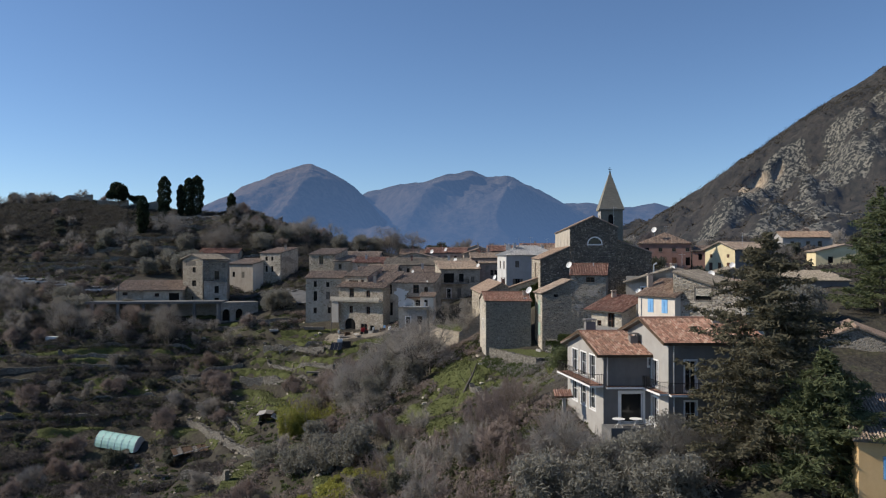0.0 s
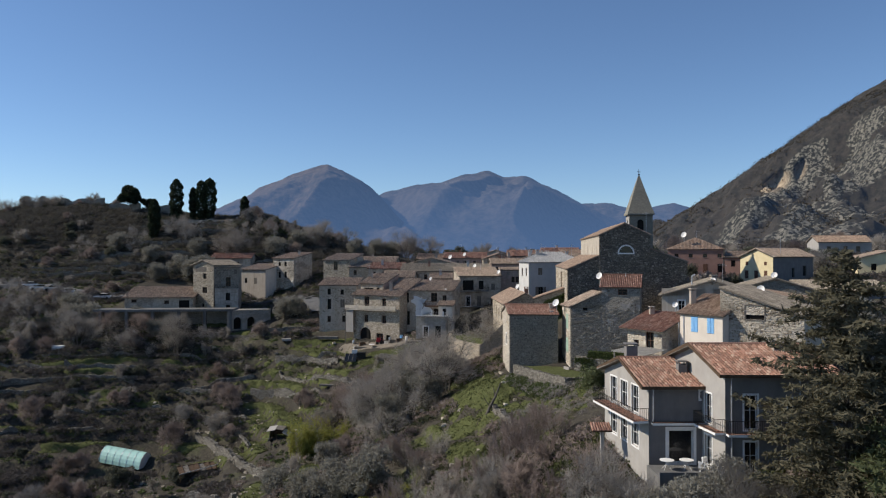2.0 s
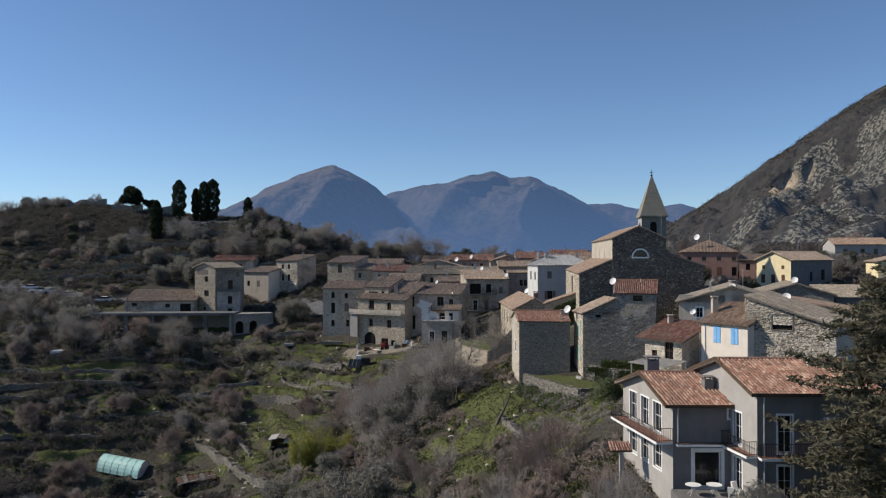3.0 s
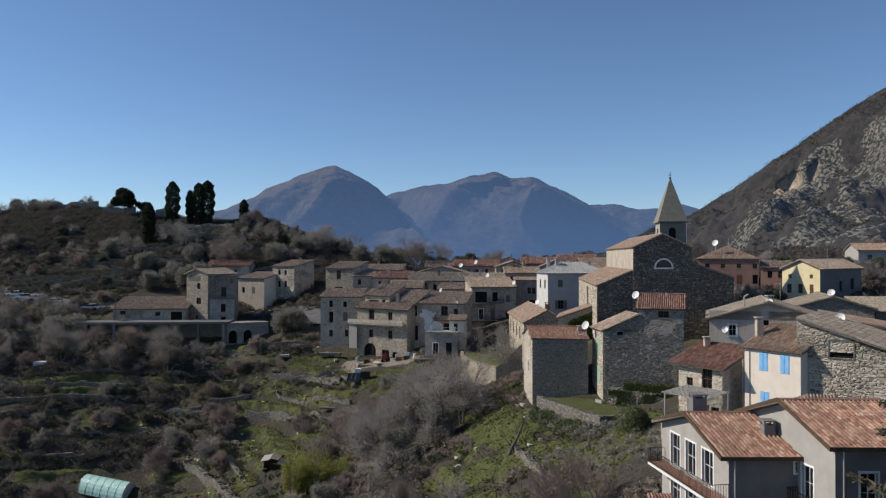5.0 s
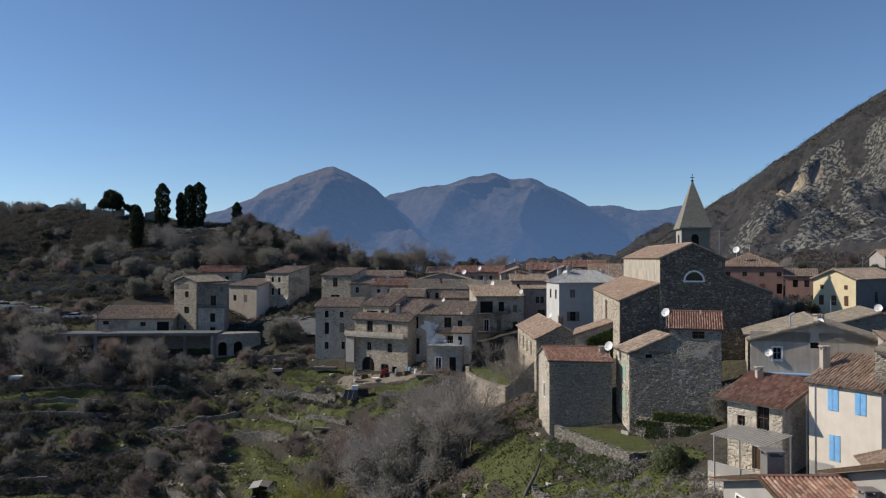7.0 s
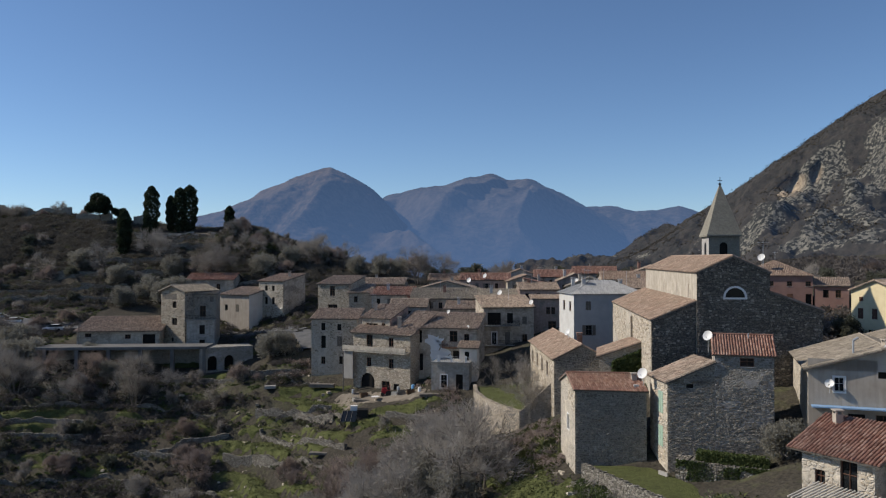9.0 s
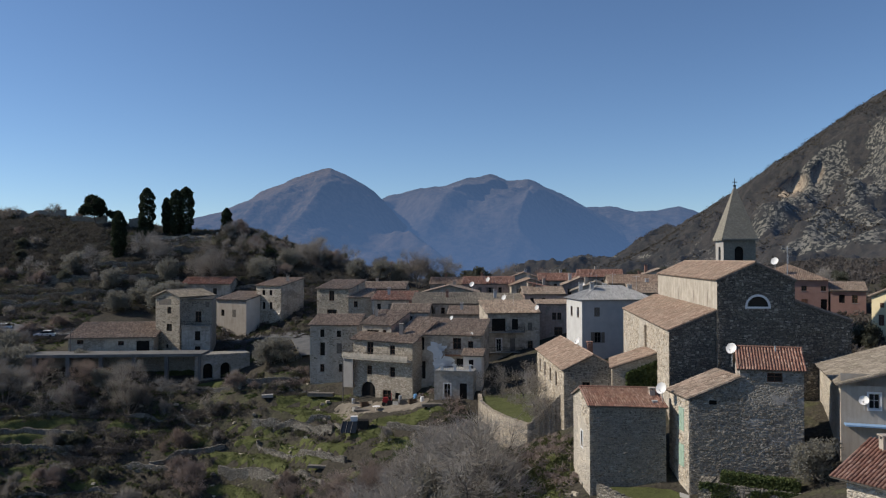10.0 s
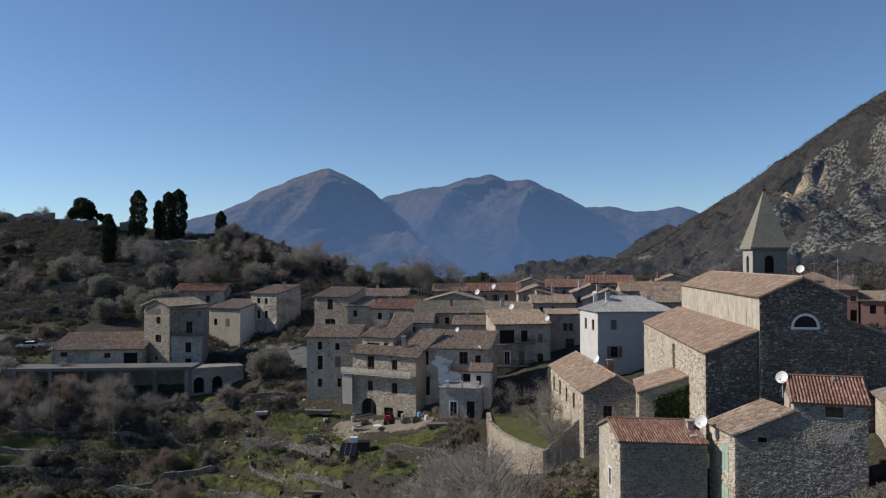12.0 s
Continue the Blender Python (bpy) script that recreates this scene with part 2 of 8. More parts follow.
M_PATCHSTONE = stone("patched_rubble", [(0.10, 0.09, 0.078), (0.22, 0.20, 0.17), (0.30, 0.275, 0.235), (0.42, 0.39, 0.34)], (0.34, 0.315, 0.275), 3.0, render_patch=(0.36, 0.34, 0.315), depth=0.10, wide=0.2)
M_OLDTAN = stone("old_tan_render", [(0.13, 0.108, 0.085), (0.26, 0.22, 0.175), (0.36, 0.31, 0.25), (0.48, 0.42, 0.345)], (0.30, 0.26, 0.21), 3.0, render_patch=(0.48, 0.415, 0.335), wide=0.16, cover=0.44)
M_OLDPINK = stone("old_pink_render", [(0.13, 0.105, 0.085), (0.26, 0.21, 0.17), (0.36, 0.30, 0.245), (0.46, 0.40, 0.33)], (0.28, 0.235, 0.195), 3.0, render_patch=(0.44, 0.33, 0.275), wide=0.16, cover=0.40)
M_OLDGREY = stone("old_grey_render", [(0.12, 0.11, 0.098), (0.24, 0.22, 0.195), (0.32, 0.30, 0.265), (0.44, 0.41, 0.37)], (0.28, 0.26, 0.23), 3.0, render_patch=(0.38, 0.36, 0.325), wide=0.16, cover=0.42)
S_DARK = loose_stones("church_stones", [(0.06, 0.051, 0.041), (0.10, 0.085, 0.067), (0.165, 0.14, 0.11), (0.27, 0.232, 0.182), (0.50, 0.445, 0.36)])
S_GREY = loose_stones("house_stones", [(0.09, 0.079, 0.066), (0.14, 0.124, 0.104), (0.19, 0.169, 0.142), (0.235, 0.211, 0.178), (0.34, 0.308, 0.262)])
S_WARM = loose_stones("warm_stones", [(0.2, 0.163, 0.12), (0.38, 0.318, 0.24), (0.53, 0.452, 0.35), (0.63, 0.55, 0.44), (0.74, 0.665, 0.55)])
S_MIX = loose_stones("mixed_stones", [(0.10, 0.083, 0.063), (0.21, 0.177, 0.135), (0.34, 0.292, 0.225), (0.45, 0.395, 0.31), (0.58, 0.52, 0.42)])
M_PALEWOOD = plain("pale_weathered_wood", (0.40, 0.37, 0.325), (0.54, 0.51, 0.46), 2.5, fine=25)
M_STUCCO_GREY = plain("grey_render", (0.15, 0.142, 0.136), (0.22, 0.208, 0.2), 0.8, streak=0.35, stain=(0.12, 0.115, 0.11))
M_STUCCO_PALE = plain("pale_render", (0.31, 0.292, 0.27), (0.41, 0.388, 0.36), 0.8, streak=0.3, stain=(0.36, 0.33, 0.30))
M_STUCCO_CREAM = plain("cream_render", (0.62, 0.55, 0.47), (0.74, 0.675, 0.59), 0.7, streak=0.3, stain=(0.48, 0.42, 0.35))
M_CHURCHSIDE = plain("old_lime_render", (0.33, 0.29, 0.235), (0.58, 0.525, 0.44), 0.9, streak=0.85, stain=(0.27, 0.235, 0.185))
M_STUCCO_WHITE = plain("white_render", (0.38, 0.38, 0.38), (0.48, 0.48, 0.475), 0.8, streak=0.2, stain=(0.42, 0.41, 0.40))
M_STUCCO_YELLOW = plain("yellow_render", (0.66, 0.56, 0.34), (0.80, 0.69, 0.45), 0.7, streak=0.2, stain=(0.54, 0.44, 0.25))
M_STUCCO_PINK = plain("faded_pink_render", (0.22, 0.13, 0.108), (0.31, 0.19, 0.16), 0.7, streak=0.35, stain=(0.25, 0.17, 0.145))
M_STUCCO_TAN = plain("tan_render", (0.36, 0.31, 0.255), (0.50, 0.445, 0.38), 0.6, streak=0.5, stain=(0.26, 0.225, 0.185))
M_STUCCO_OCHRE = plain("ochre_render", (0.55, 0.36, 0.17), (0.66, 0.46, 0.24), 0.7, streak=0.2, stain=(0.42, 0.3, 0.16))
M_TILE_NEW = tiles("red_barrel_tiles", [(0.13, 0.065, 0.048), (0.25, 0.12, 0.085), (0.35, 0.17, 0.12), (0.43, 0.235, 0.17), (0.55, 0.40, 0.31)], (0.17, 0.115, 0.09), 0.6)
M_TILE_OLD = tiles("old_barrel_tiles", [(0.15, 0.11, 0.085), (0.29, 0.21, 0.16), (0.41, 0.305, 0.235), (0.53, 0.43, 0.34)], (0.22, 0.185, 0.145), 0.75)
M_TILE_GREY = tiles("grey_brown_tiles", [(0.15, 0.125, 0.10), (0.24, 0.205, 0.165), (0.32, 0.275, 0.22), (0.42, 0.365, 0.295)], (0.20, 0.175, 0.13), 0.8)
M_TILE_ROSE = tiles("pale_rose_tiles", [(0.18, 0.118, 0.085), (0.28, 0.19, 0.142), (0.36, 0.255, 0.19), (0.46, 0.355, 0.275)], (0.20, 0.16, 0.12), 0.8)
M_TILE_RED = tiles("dark_red_tiles", [(0.15, 0.07, 0.05), (0.24, 0.115, 0.085), (0.32, 0.17, 0.125), (0.42, 0.28, 0.22)], (0.18, 0.13, 0.105), 0.6)
M_TILE_PALE = tiles("pale_grey_tiles", [(0.30, 0.30, 0.295), (0.40, 0.395, 0.385), (0.50, 0.49, 0.475), (0.58, 0.565, 0.55)], (0.33, 0.32, 0.30), 0.5)
M_LAWN = lawn_material()
M_SPIRE = stone("spire_stone", [(0.16, 0.15, 0.12), (0.24, 0.22, 0.18), (0.30, 0.28, 0.23)], (0.19, 0.175, 0.145), 4.0, depth=0.03)
M_WOOD = plain("brown_wood", (0.06, 0.038, 0.024), (0.13, 0.085, 0.055), 3.0, fine=30)
M_WOODGREY = plain("grey_wood", (0.11, 0.095, 0.08), (0.21, 0.19, 0.165), 2.5, fine=25)
M_WHITE = plain("white_paint", (0.70, 0.69, 0.67), (0.80, 0.79, 0.77), 1.2, rough=0.6, bump=0.05)
M_BLUE = plain("blue_paint", (0.17, 0.40, 0.70), (0.27, 0.52, 0.80), 2.0, rough=0.6, bump=0.1)
M_GREEN = plain("pale_green_paint", (0.26, 0.38, 0.30), (0.36, 0.48, 0.39), 2.0, rough=0.7, bump=0.1, streak=0.3, stain=(0.3, 0.3, 0.25))
M_BROWN = plain("brown_paint", (0.10, 0.05, 0.035), (0.16, 0.085, 0.055), 2.0, rough=0.7)
M_IRON = plain("dark_iron", (0.02, 0.02, 0.02), (0.05, 0.045, 0.04), 3.0, rough=0.6, metal=0.5)
M_METAL = plain("galvanised_metal", (0.45, 0.46, 0.47), (0.60, 0.61, 0.62), 2.0, rough=0.45, metal=0.6)
M_CONCRETE = plain("weathered_concrete", (0.20, 0.20, 0.195), (0.34, 0.335, 0.32), 0.7, streak=0.4, stain=(0.15, 0.15, 0.145))
M_DECK = plain("dirty_concrete", (0.11, 0.108, 0.104), (0.20, 0.195, 0.188), 0.5, streak=0.5, stain=(0.08, 0.08, 0.078))
M_GLASS = glass("dark_glass", (0.012, 0.014, 0.016))
# near-black colour that stands in for darkness inside openings
M_DARK = plain("unlit_room", (0.008, 0.007, 0.006), (0.02, 0.018, 0.016), 1.0)
M_RED = plain("red_paint", (0.28, 0.02, 0.025), (0.42, 0.04, 0.045), 2.0, rough=0.5)
M_BARK = plain("grey_bark", (0.07, 0.06, 0.052), (0.17, 0.148, 0.13), 4.0, fine=26, bump=0.6)
M_TWIG = leafy("bare_twigs", [(0.21, 0.19, 0.168), (0.29, 0.265, 0.236), (0.39, 0.36, 0.325)], 1.0, 0.3)
M_TWIGRED = leafy("reddish_twigs", [(0.19, 0.148, 0.128), (0.26, 0.208, 0.182), (0.35, 0.288, 0.255)], 1.0, 0.3)
M_OLIVE = leafy("olive_leaves", [(0.17, 0.163, 0.135), (0.24, 0.23, 0.195), (0.32, 0.308, 0.268)], 1.0, 0.4)
M_SCRUBOAK = leafy("dark_grey_green_leaves", [(0.075, 0.078, 0.055), (0.11, 0.112, 0.082), (0.155, 0.155, 0.118)], 1.0, 0.35)
M_CONIFER = leafy("conifer_needles", [(0.09, 0.108, 0.055), (0.125, 0.148, 0.074), (0.17, 0.19, 0.097)], 0.9, 0.4)
M_CONIFERDRY = leafy("browning_needles", [(0.085, 0.086, 0.058), (0.125, 0.12, 0.08), (0.175, 0.155, 0.105)], 0.9, 0.4)
M_CYPRESS = leafy("cypress_leaves", [(0.018, 0.027, 0.016), (0.032, 0.045, 0.024), (0.05, 0.064, 0.034)], 0.9, 0.25)
M_DUSK = leafy("dark_grey_twigs", [(0.075, 0.066, 0.06), (0.11, 0.097, 0.088), (0.165, 0.147, 0.135)], 1.0, 0.2)
M_BUSH = leafy("bramble_leaves", [(0.05, 0.056, 0.032), (0.08, 0.086, 0.048), (0.115, 0.118, 0.07)], 0.95, 0.4)
M_GRASS = leafy("winter_grass", [(0.05, 0.058, 0.022), (0.082, 0.094, 0.034), (0.128, 0.134, 0.056)], 0.9, 0.2)
M_YELLOW = leafy("yellow_shoots", [(0.18, 0.19, 0.04), (0.32, 0.315, 0.065), (0.46, 0.43, 0.13)], 0.8, 0.4)
M_HILLBRUSH = leafy("grey_brush", [(0.07, 0.065, 0.055), (0.105, 0.096, 0.082), (0.15, 0.138, 0.12)], 1.0, 0.3)
M_IVY = leafy("ivy_leaves", [(0.05, 0.07, 0.026), (0.085, 0.11, 0.04), (0.125, 0.15, 0.06)], 0.9, 0.3)

# ---------------------------------------------------------------- building blocks


def thing(name, at, label, category, group=""):
    ob = new(name)
    ob.location = at
    ob.empty_display_size = 0.3
    return tagged(ob, label, category, group)


def raw(name, verts, faces, material, parent=None, label="", smooth=False):
    """A mesh from vertices and faces as a part of parent, in the parent's own coordinates."""
    me = bpy.data.meshes.new(name)
    me.from_pydata([tuple(v) for v in verts], [], faces)
    me.materials.append(material)
    if smooth:
        me.polygons.foreach_set("use_smooth", [True] * len(me.polygons))
    ob = new(name, me)
    if parent:
        ob.parent = parent
    return tagged(ob, label)


class Heap:
    """Vertices and faces gathered for one mesh."""

    def __init__(self):
        self.v, self.f = [], []

    def poly(self, *pts):
        n = len(self.v)
        self.v.extend(Vector(p) for p in pts)
        self.f.append(tuple(range(n, n + len(pts))))

    def block(self, o, a, b, c):
        """A box from corner o along the edges a, b, c."""
        o, a, b, c = (Vector(q) for q in (o, a, b, c))
        n = len(self.v)
        self.v.extend([o, o + a, o + a + b, o + b, o + c, o + a + c, o + a + b + c, o + b + c])
        self.f.extend(tuple(n + i for i in q) for q in ((0, 3, 2, 1), (4, 5, 6, 7), (0, 1, 5, 4), (1, 2, 6, 5), (2, 3, 7, 6), (3, 0, 4, 7)))

    def rod(self, p, q, r0, r1=None, sides=6, caps=True):
        p, q = Vector(p), Vector(q)
        r1 = r0 if r1 is None else r1
        d = (q - p).normalized()
        a = d.orthogonal().normalized()
        b = d.cross(a)
        n = len(self.v)
        for c, r in ((p, r0), (q, r1)):
            for i in range(sides):
                t = 2 * math.pi * i / sides
                self.v.append(c + (a * math.cos(t) + b * math.sin(t)) * r)
        for i in range(sides):
            j = (i + 1) % sides
            self.f.append((n + i, n + j, n + sides + j, n + sides + i))
        if caps:
            self.f.append(tuple(n + i for i in reversed(range(sides))))
            self.f.append(tuple(n + sides + i for i in range(sides)))

    def made(self, name, material, parent=None, label="", smooth=False):
        return raw(name, self.v, self.f, material, parent, label, smooth)


# ---------------------------------------------------------------- the lie of the land
SLOPE_LEVELS = [
    (-58, 158, -40.5), (-35, 168, -31.5), (-35, 187, -20.5), (-16, 178, -20.6), (-17, 168, -23), (-4, 171, -19.5), (4, 164, -21.8),
    (5, 146, -20.5), (4, 130, -20.5), (8, 116, -19.3), (-3, 100, -28.5), (-10, 92, -32), (-32, 130, -38.5), (-50, 108, -42), (-46, 199, -18.6),
    (-72, 195, -18.8), (-100, 160, -38), (-100, 200, -17), (-150, 200, -22), (0, 60, -31), (-25, 15, -42), (25, 15, -30), (14, 64, -22),
    (-130, 130, -44), (-20, 150, -32),
]
VILLAGE_LEVELS = [
    (16, 117, -17), (24, 112, -15.5), (13, 85, -18), (17, 76, -17.6), (24, 64, -17.4), (-62, 208, -14.9), (-48, 222, -13), (-95, 216, -11.5),
    (-41, 222, -10), (-27, 204, -13), (-24, 216, -9), (5, 192, -14.5), (22, 178, -11.2), (20, 130, -11), (36, 108, -10.8), (31, 88, -13),
    (60, 157, -8), (66, 182, -5.5), (100, 205, -1), (-60, 268, 12.5), (-100, 277, 14), (-150, 292, 17.5), (-125, 284, 17), (-26, 258, 0.5), (-115, 252, 0),
    (-70, 242, -3), (31, 52, -19), (60, 70, -15), (10, 250, -4), (70, 250, -2), (0, 320, -12), (-100, 330, 6),
]
LEVELS = np.array(SLOPE_LEVELS + VILLAGE_LEVELS, float)


def spline_weights():
    p, n = LEVELS[:, :2], len(LEVELS)
    r = np.linalg.norm(p[:, None] - p[None], axis=2)
    a = np.zeros((n + 3, n + 3))
    a[:n, :n] = r + np.eye(n) * 1.5
    a[:n, n], a[:n, n + 1:] = 1, p
    a[n, :n], a[n + 1:, :n] = 1, p.T
    return np.linalg.solve(a, np.concatenate([LEVELS[:, 2], np.zeros(3)]))


WEIGHTS = spline_weights()


def smooth01(x):
    x = np.clip(x, 0, 1)
    return x * x * (3 - 2 * x)


def waves(x, y, seed, size):
    """A smooth, cheap unevenness in -1 to 1."""
    rng = np.random.RandomState(seed)
    out = 0
    for k in range(7):
        a, f, p = rng.uniform(0, 2 * math.pi), rng.uniform(0.6, 1.7) / size, rng.uniform(0, 6.28)
        out = out + np.sin((x * math.cos(a) + y * math.sin(a)) * f * 2 * math.pi + p)
    return out / 3.2


def height(x, y):
    """The ground's height: the spline through the levels, stepped into terraces on the slopes, falling to the valley far out."""
    x, y = np.asarray(x, float), np.asarray(y, float)
    z = WEIGHTS[-3] + WEIGHTS[-2] * x + WEIGHTS[-1] * y
    for (px, py, _), w in zip(LEVELS, WEIGHTS):
        z = z + w * np.hypot(x - px, y - py)
    z = z + 0.35 * waves(x, y, 3, 14)
    step = 1.9
    zz = z + 0.5 * waves(x, y, 5, 26)
    k = np.floor(zz / step)
    f = zz / step - k
    flat = step * (k + 0.25 * f + 0.75 * smooth01((f - 0.72) / 0.26)) + (z - zz)
    on = smooth01((3 - x - 0.25 * (y - 130)) / 14) * smooth01((y - 62) / 20) * smooth01((205 - y) / 8)
    on = np.maximum(on, smooth01((y - 232) / 10) * smooth01((-30 - x) / 12) * smooth01((262 - y) / 10))
    z = z + on * (flat - z)
    out = smooth01((np.hypot((x + 20) / 215, (y - 165) / 185) - 1) / 0.5)
    far = -48 + 6 * waves(x, y, 8, 400)
    return z * (1 - out) + far * out + 0.10 * waves(x, y, 11, 3.1)


def ground_at(x, y):
    return float(height(x, y))


def lines(lo, hi, step, reach, count):
    """Grid lines that lie close within lo to hi and wider and wider out to reach."""
    grow = [((reach - 0) ** (i / count)) for i in range(1, count + 1)]
    inner = list(np.arange(lo, hi, step))
    return np.array([lo - g for g in reversed(grow)] + inner + [hi + g for g in grow])


def sheet(name, xs, ys, zs, material, smooth=True):
    nx, ny = len(xs), len(ys)
    gx, gy = np.meshgrid(xs, ys)
    verts = np.stack([gx.ravel(), gy.ravel(), zs.ravel()], 1)
    i = np.arange((ny - 1) * nx).reshape(ny - 1, nx)[:, :-1].ravel()
    faces = np.stack([i, i + 1, i + 1 + nx, i + nx], 1)
    me = bpy.data.meshes.new(name)
    me.from_pydata(verts.tolist(), [], faces.tolist())
    me.materials.append(material)
    me.polygons.foreach_set("use_smooth", [smooth] * len(me.polygons))
    return new(name, me)


gxs, gys = lines(-165, 115, 0.95, 4300, 26), lines(40, 300, 0.95, 4300, 26)
ground = sheet("ground", gxs, gys, height(*np.meshgrid(gxs, gys)), M_GROUND)
tagged(ground, "terraced hillside of winter grass, earth and dry stone", "ground", kind="structure")

# ---------------------------------------------------------------- mountains


def fractal(x, y, seed, size, octaves=6, ridged=False):
    """Layered noise over a grid, in about -1 to 1; ridged: sharp crests between rounded hollows."""
    ox, oy, oz = seed * 31.7, seed * 17.3, seed * 3.1
    if ridged:
        flat = [1 - 2 * abs(noise.noise((p + ox, q + oy, oz))) + 0.45 * noise.fractal((p * 2.1 + oy, q * 2.1 + ox, oz), 0.9, 2.0, octaves - 1) for p, q in zip((x / size).ravel().tolist(), (y / size).ravel().tolist())]
    else:
        flat = [noise.fractal((p + ox, q + oy, oz), 0.9, 2.0, octaves) for p, q in zip((x / size).ravel().tolist(), (y / size).ravel().tolist())]
    return np.array(flat).reshape(x.shape)


def mountain(name, label, skyline, dist, depth, base, nx, ny, material, rough, seed, size, spurs=0.0, rocks=None, ochre=None):
    """A mountain whose crest follows a few heights (bearing x/y, elevation z/y) at dist metres; it falls to its foot towards the viewer.
    spurs: height of the ribs that run down from the crest. rocks(bearing, share of the height, noise): how rocky a place is. ochre: (bearing, share, half widths) of a bare cliff."""
    bear = np.linspace(skyline[0][0], skyline[-1][0], nx)
    crest = np.interp(bear, [s[0] for s in skyline], [s[1] for s in skyline]) * (dist - 28) + 1.4
    crest = np.convolve(np.pad(crest, 1, mode="edge"), np.ones(3) / 3, "valid") + 0.004 * dist * 0.5 * np.array([noise.fractal((q * 34, seed, 0), 0.9, 2.0, 4) for q in bear.tolist()])
    s = np.linspace(0, 1.25, ny)[:, None]
    y = dist - depth + depth * s + 0 * bear[None]
    x = -1.4 + bear[None] * (dist - 28) * (0.72 + 0.28 * s)
    rise = np.where(s < 1, smooth01(s) * 0.55 + s * 0.45, 1 - (s - 1) * 1.6)
    z = base + (crest[None] - base) * rise
    n1, n2 = fractal(x, y, seed, size, 5, True), fractal(x, y, seed + 5, size * 0.3, 5)
    ease = np.clip(1 - np.abs(s - 1) * 6, 0, 1)
    z = z + rough * ((n1 - 0.5) * (1 - ease) * np.clip(s * 3, 0, 1) + 0.35 * n2 * (1 - 0.8 * ease))
    if spurs:
        side = x + 0.35 * (dist - y) + 0.12 * size * fractal(x, y, seed + 9, size, 3)
        ribs = fractal(side, y * 0.22, seed + 7, size * 0.85, 4, True)
        z = z + spurs * (ribs - 0.45) * (1 - np.clip(1 - np.abs(s - 1) * 3.2, 0, 1) ** 1.5) * np.clip(s * 2.2, 0, 1)
    # nothing in front stands above the crest
    seen = (x + 1.4) / (y - 28)
    line = np.interp(seen, [q[0] for q in skyline], [q[1] for q in skyline])
    z = np.where(s < 0.97, np.minimum(z, (line - 0.012 * np.clip(1 - s, 0, 1) ** 0.7 * (1 + 0.6 * n2)) * (y - 28) + 1.4), z)
    share = (z - 1.4) / (y - 28) / np.maximum(line, 0.01)
    lie = fractal(x, y, seed + 11, size * 0.4, 4)
    rocky = np.clip(rocks(seen, share, lie), 0, 1) if rocks else np.clip(lie * 0.9 - 0.25, 0, 1)
    pale = np.zeros_like(z)
    if ochre:
        for cb, cs, wb, ws in ochre:
            q = ((seen - cb) / wb) ** 2 + ((share - cs) / ws) ** 2 + 0.5 * n2
            pale = np.maximum(pale, np.clip((1.1 - q) * 3, 0, 1))
        y = y + pale * 22
    verts = np.stack([x.ravel(), y.ravel(), z.ravel()], 1)
    i = np.arange((ny - 1) * nx).reshape(ny - 1, nx)[:, :-1].ravel()
    me = bpy.data.meshes.new(name)
    me.from_pydata(verts.tolist(), [], np.stack([i, i + 1, i + 1 + nx, i + nx], 1).tolist())
    me.materials.append(material)
    me.polygons.foreach_set("use_smooth", [True] * len(me.polygons))
    me.attributes.new("rocky", "FLOAT", "POINT").data.foreach_set("value", rocky.ravel())
    me.attributes.new("ochre", "FLOAT", "POINT").data.foreach_set("value", pale.ravel())
    return tagged(new(name, me), label, "mountain", kind="structure")


# haze colour that the mountain surfaces give off themselves
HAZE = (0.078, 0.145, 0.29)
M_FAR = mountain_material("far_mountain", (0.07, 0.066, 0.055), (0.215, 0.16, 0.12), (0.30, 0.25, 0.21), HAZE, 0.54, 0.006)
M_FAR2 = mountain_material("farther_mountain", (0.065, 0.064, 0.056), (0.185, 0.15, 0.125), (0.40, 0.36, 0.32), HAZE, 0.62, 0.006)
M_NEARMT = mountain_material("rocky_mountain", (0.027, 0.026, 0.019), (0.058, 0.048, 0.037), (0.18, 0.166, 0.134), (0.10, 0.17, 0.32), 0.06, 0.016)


def bearing(px, py):
    """Where a point far off stands in the picture at 6 s, as bearing and elevation."""
    return ((px - 784) / 1358.0, (455.5 - py) / 1358.0)


LEFT_PEAK = [bearing(*p) for p in ((250, 410), (330, 388), (400, 370), (440, 352), (480, 336), (520, 318), (560, 304), (592, 295), (620, 306), (650, 325), (690, 356), (730, 395), (790, 440), (850, 470))]
WIDE_PEAK = [bearing(*p) for p in ((560, 420), (640, 370), (690, 345), (740, 332), (790, 326), (830, 315), (880, 309), (905, 317), (940, 314), (970, 328), (1010, 348), (1060, 372), (1120, 400), (1200, 440))]
LOW_RANGE = [bearing(*p) for p in ((900, 420), (980, 372), (1040, 364), (1090, 362), (1130, 372), (1170, 368), (1210, 362), (1260, 380), (1330, 400), (1420, 420))]
RIGHT_SLOPE = [bearing(p[0], p[1] + 4) for p in ((930, 500), (1010, 486), (1080, 462), (1150, 428), (1235, 372), (1300, 330), (1370, 285), (1440, 235), (1500, 195), (1568, 152), (1680, 85), (1850, 20), (2100, -20))]


def crags(bear, share, lie):
    """Bare rock in a broken belt that widens to the east, woods on the foot and along the crest."""
    east = smooth01((bear - 0.33) / 0.2)
    belt = smooth01((share + 0.02) / 0.16) * smooth01((0.96 - 0.28 * (1 - east) - share) / 0.14)
    return belt * (0.40 + 0.14 * east + 0.75 * lie)


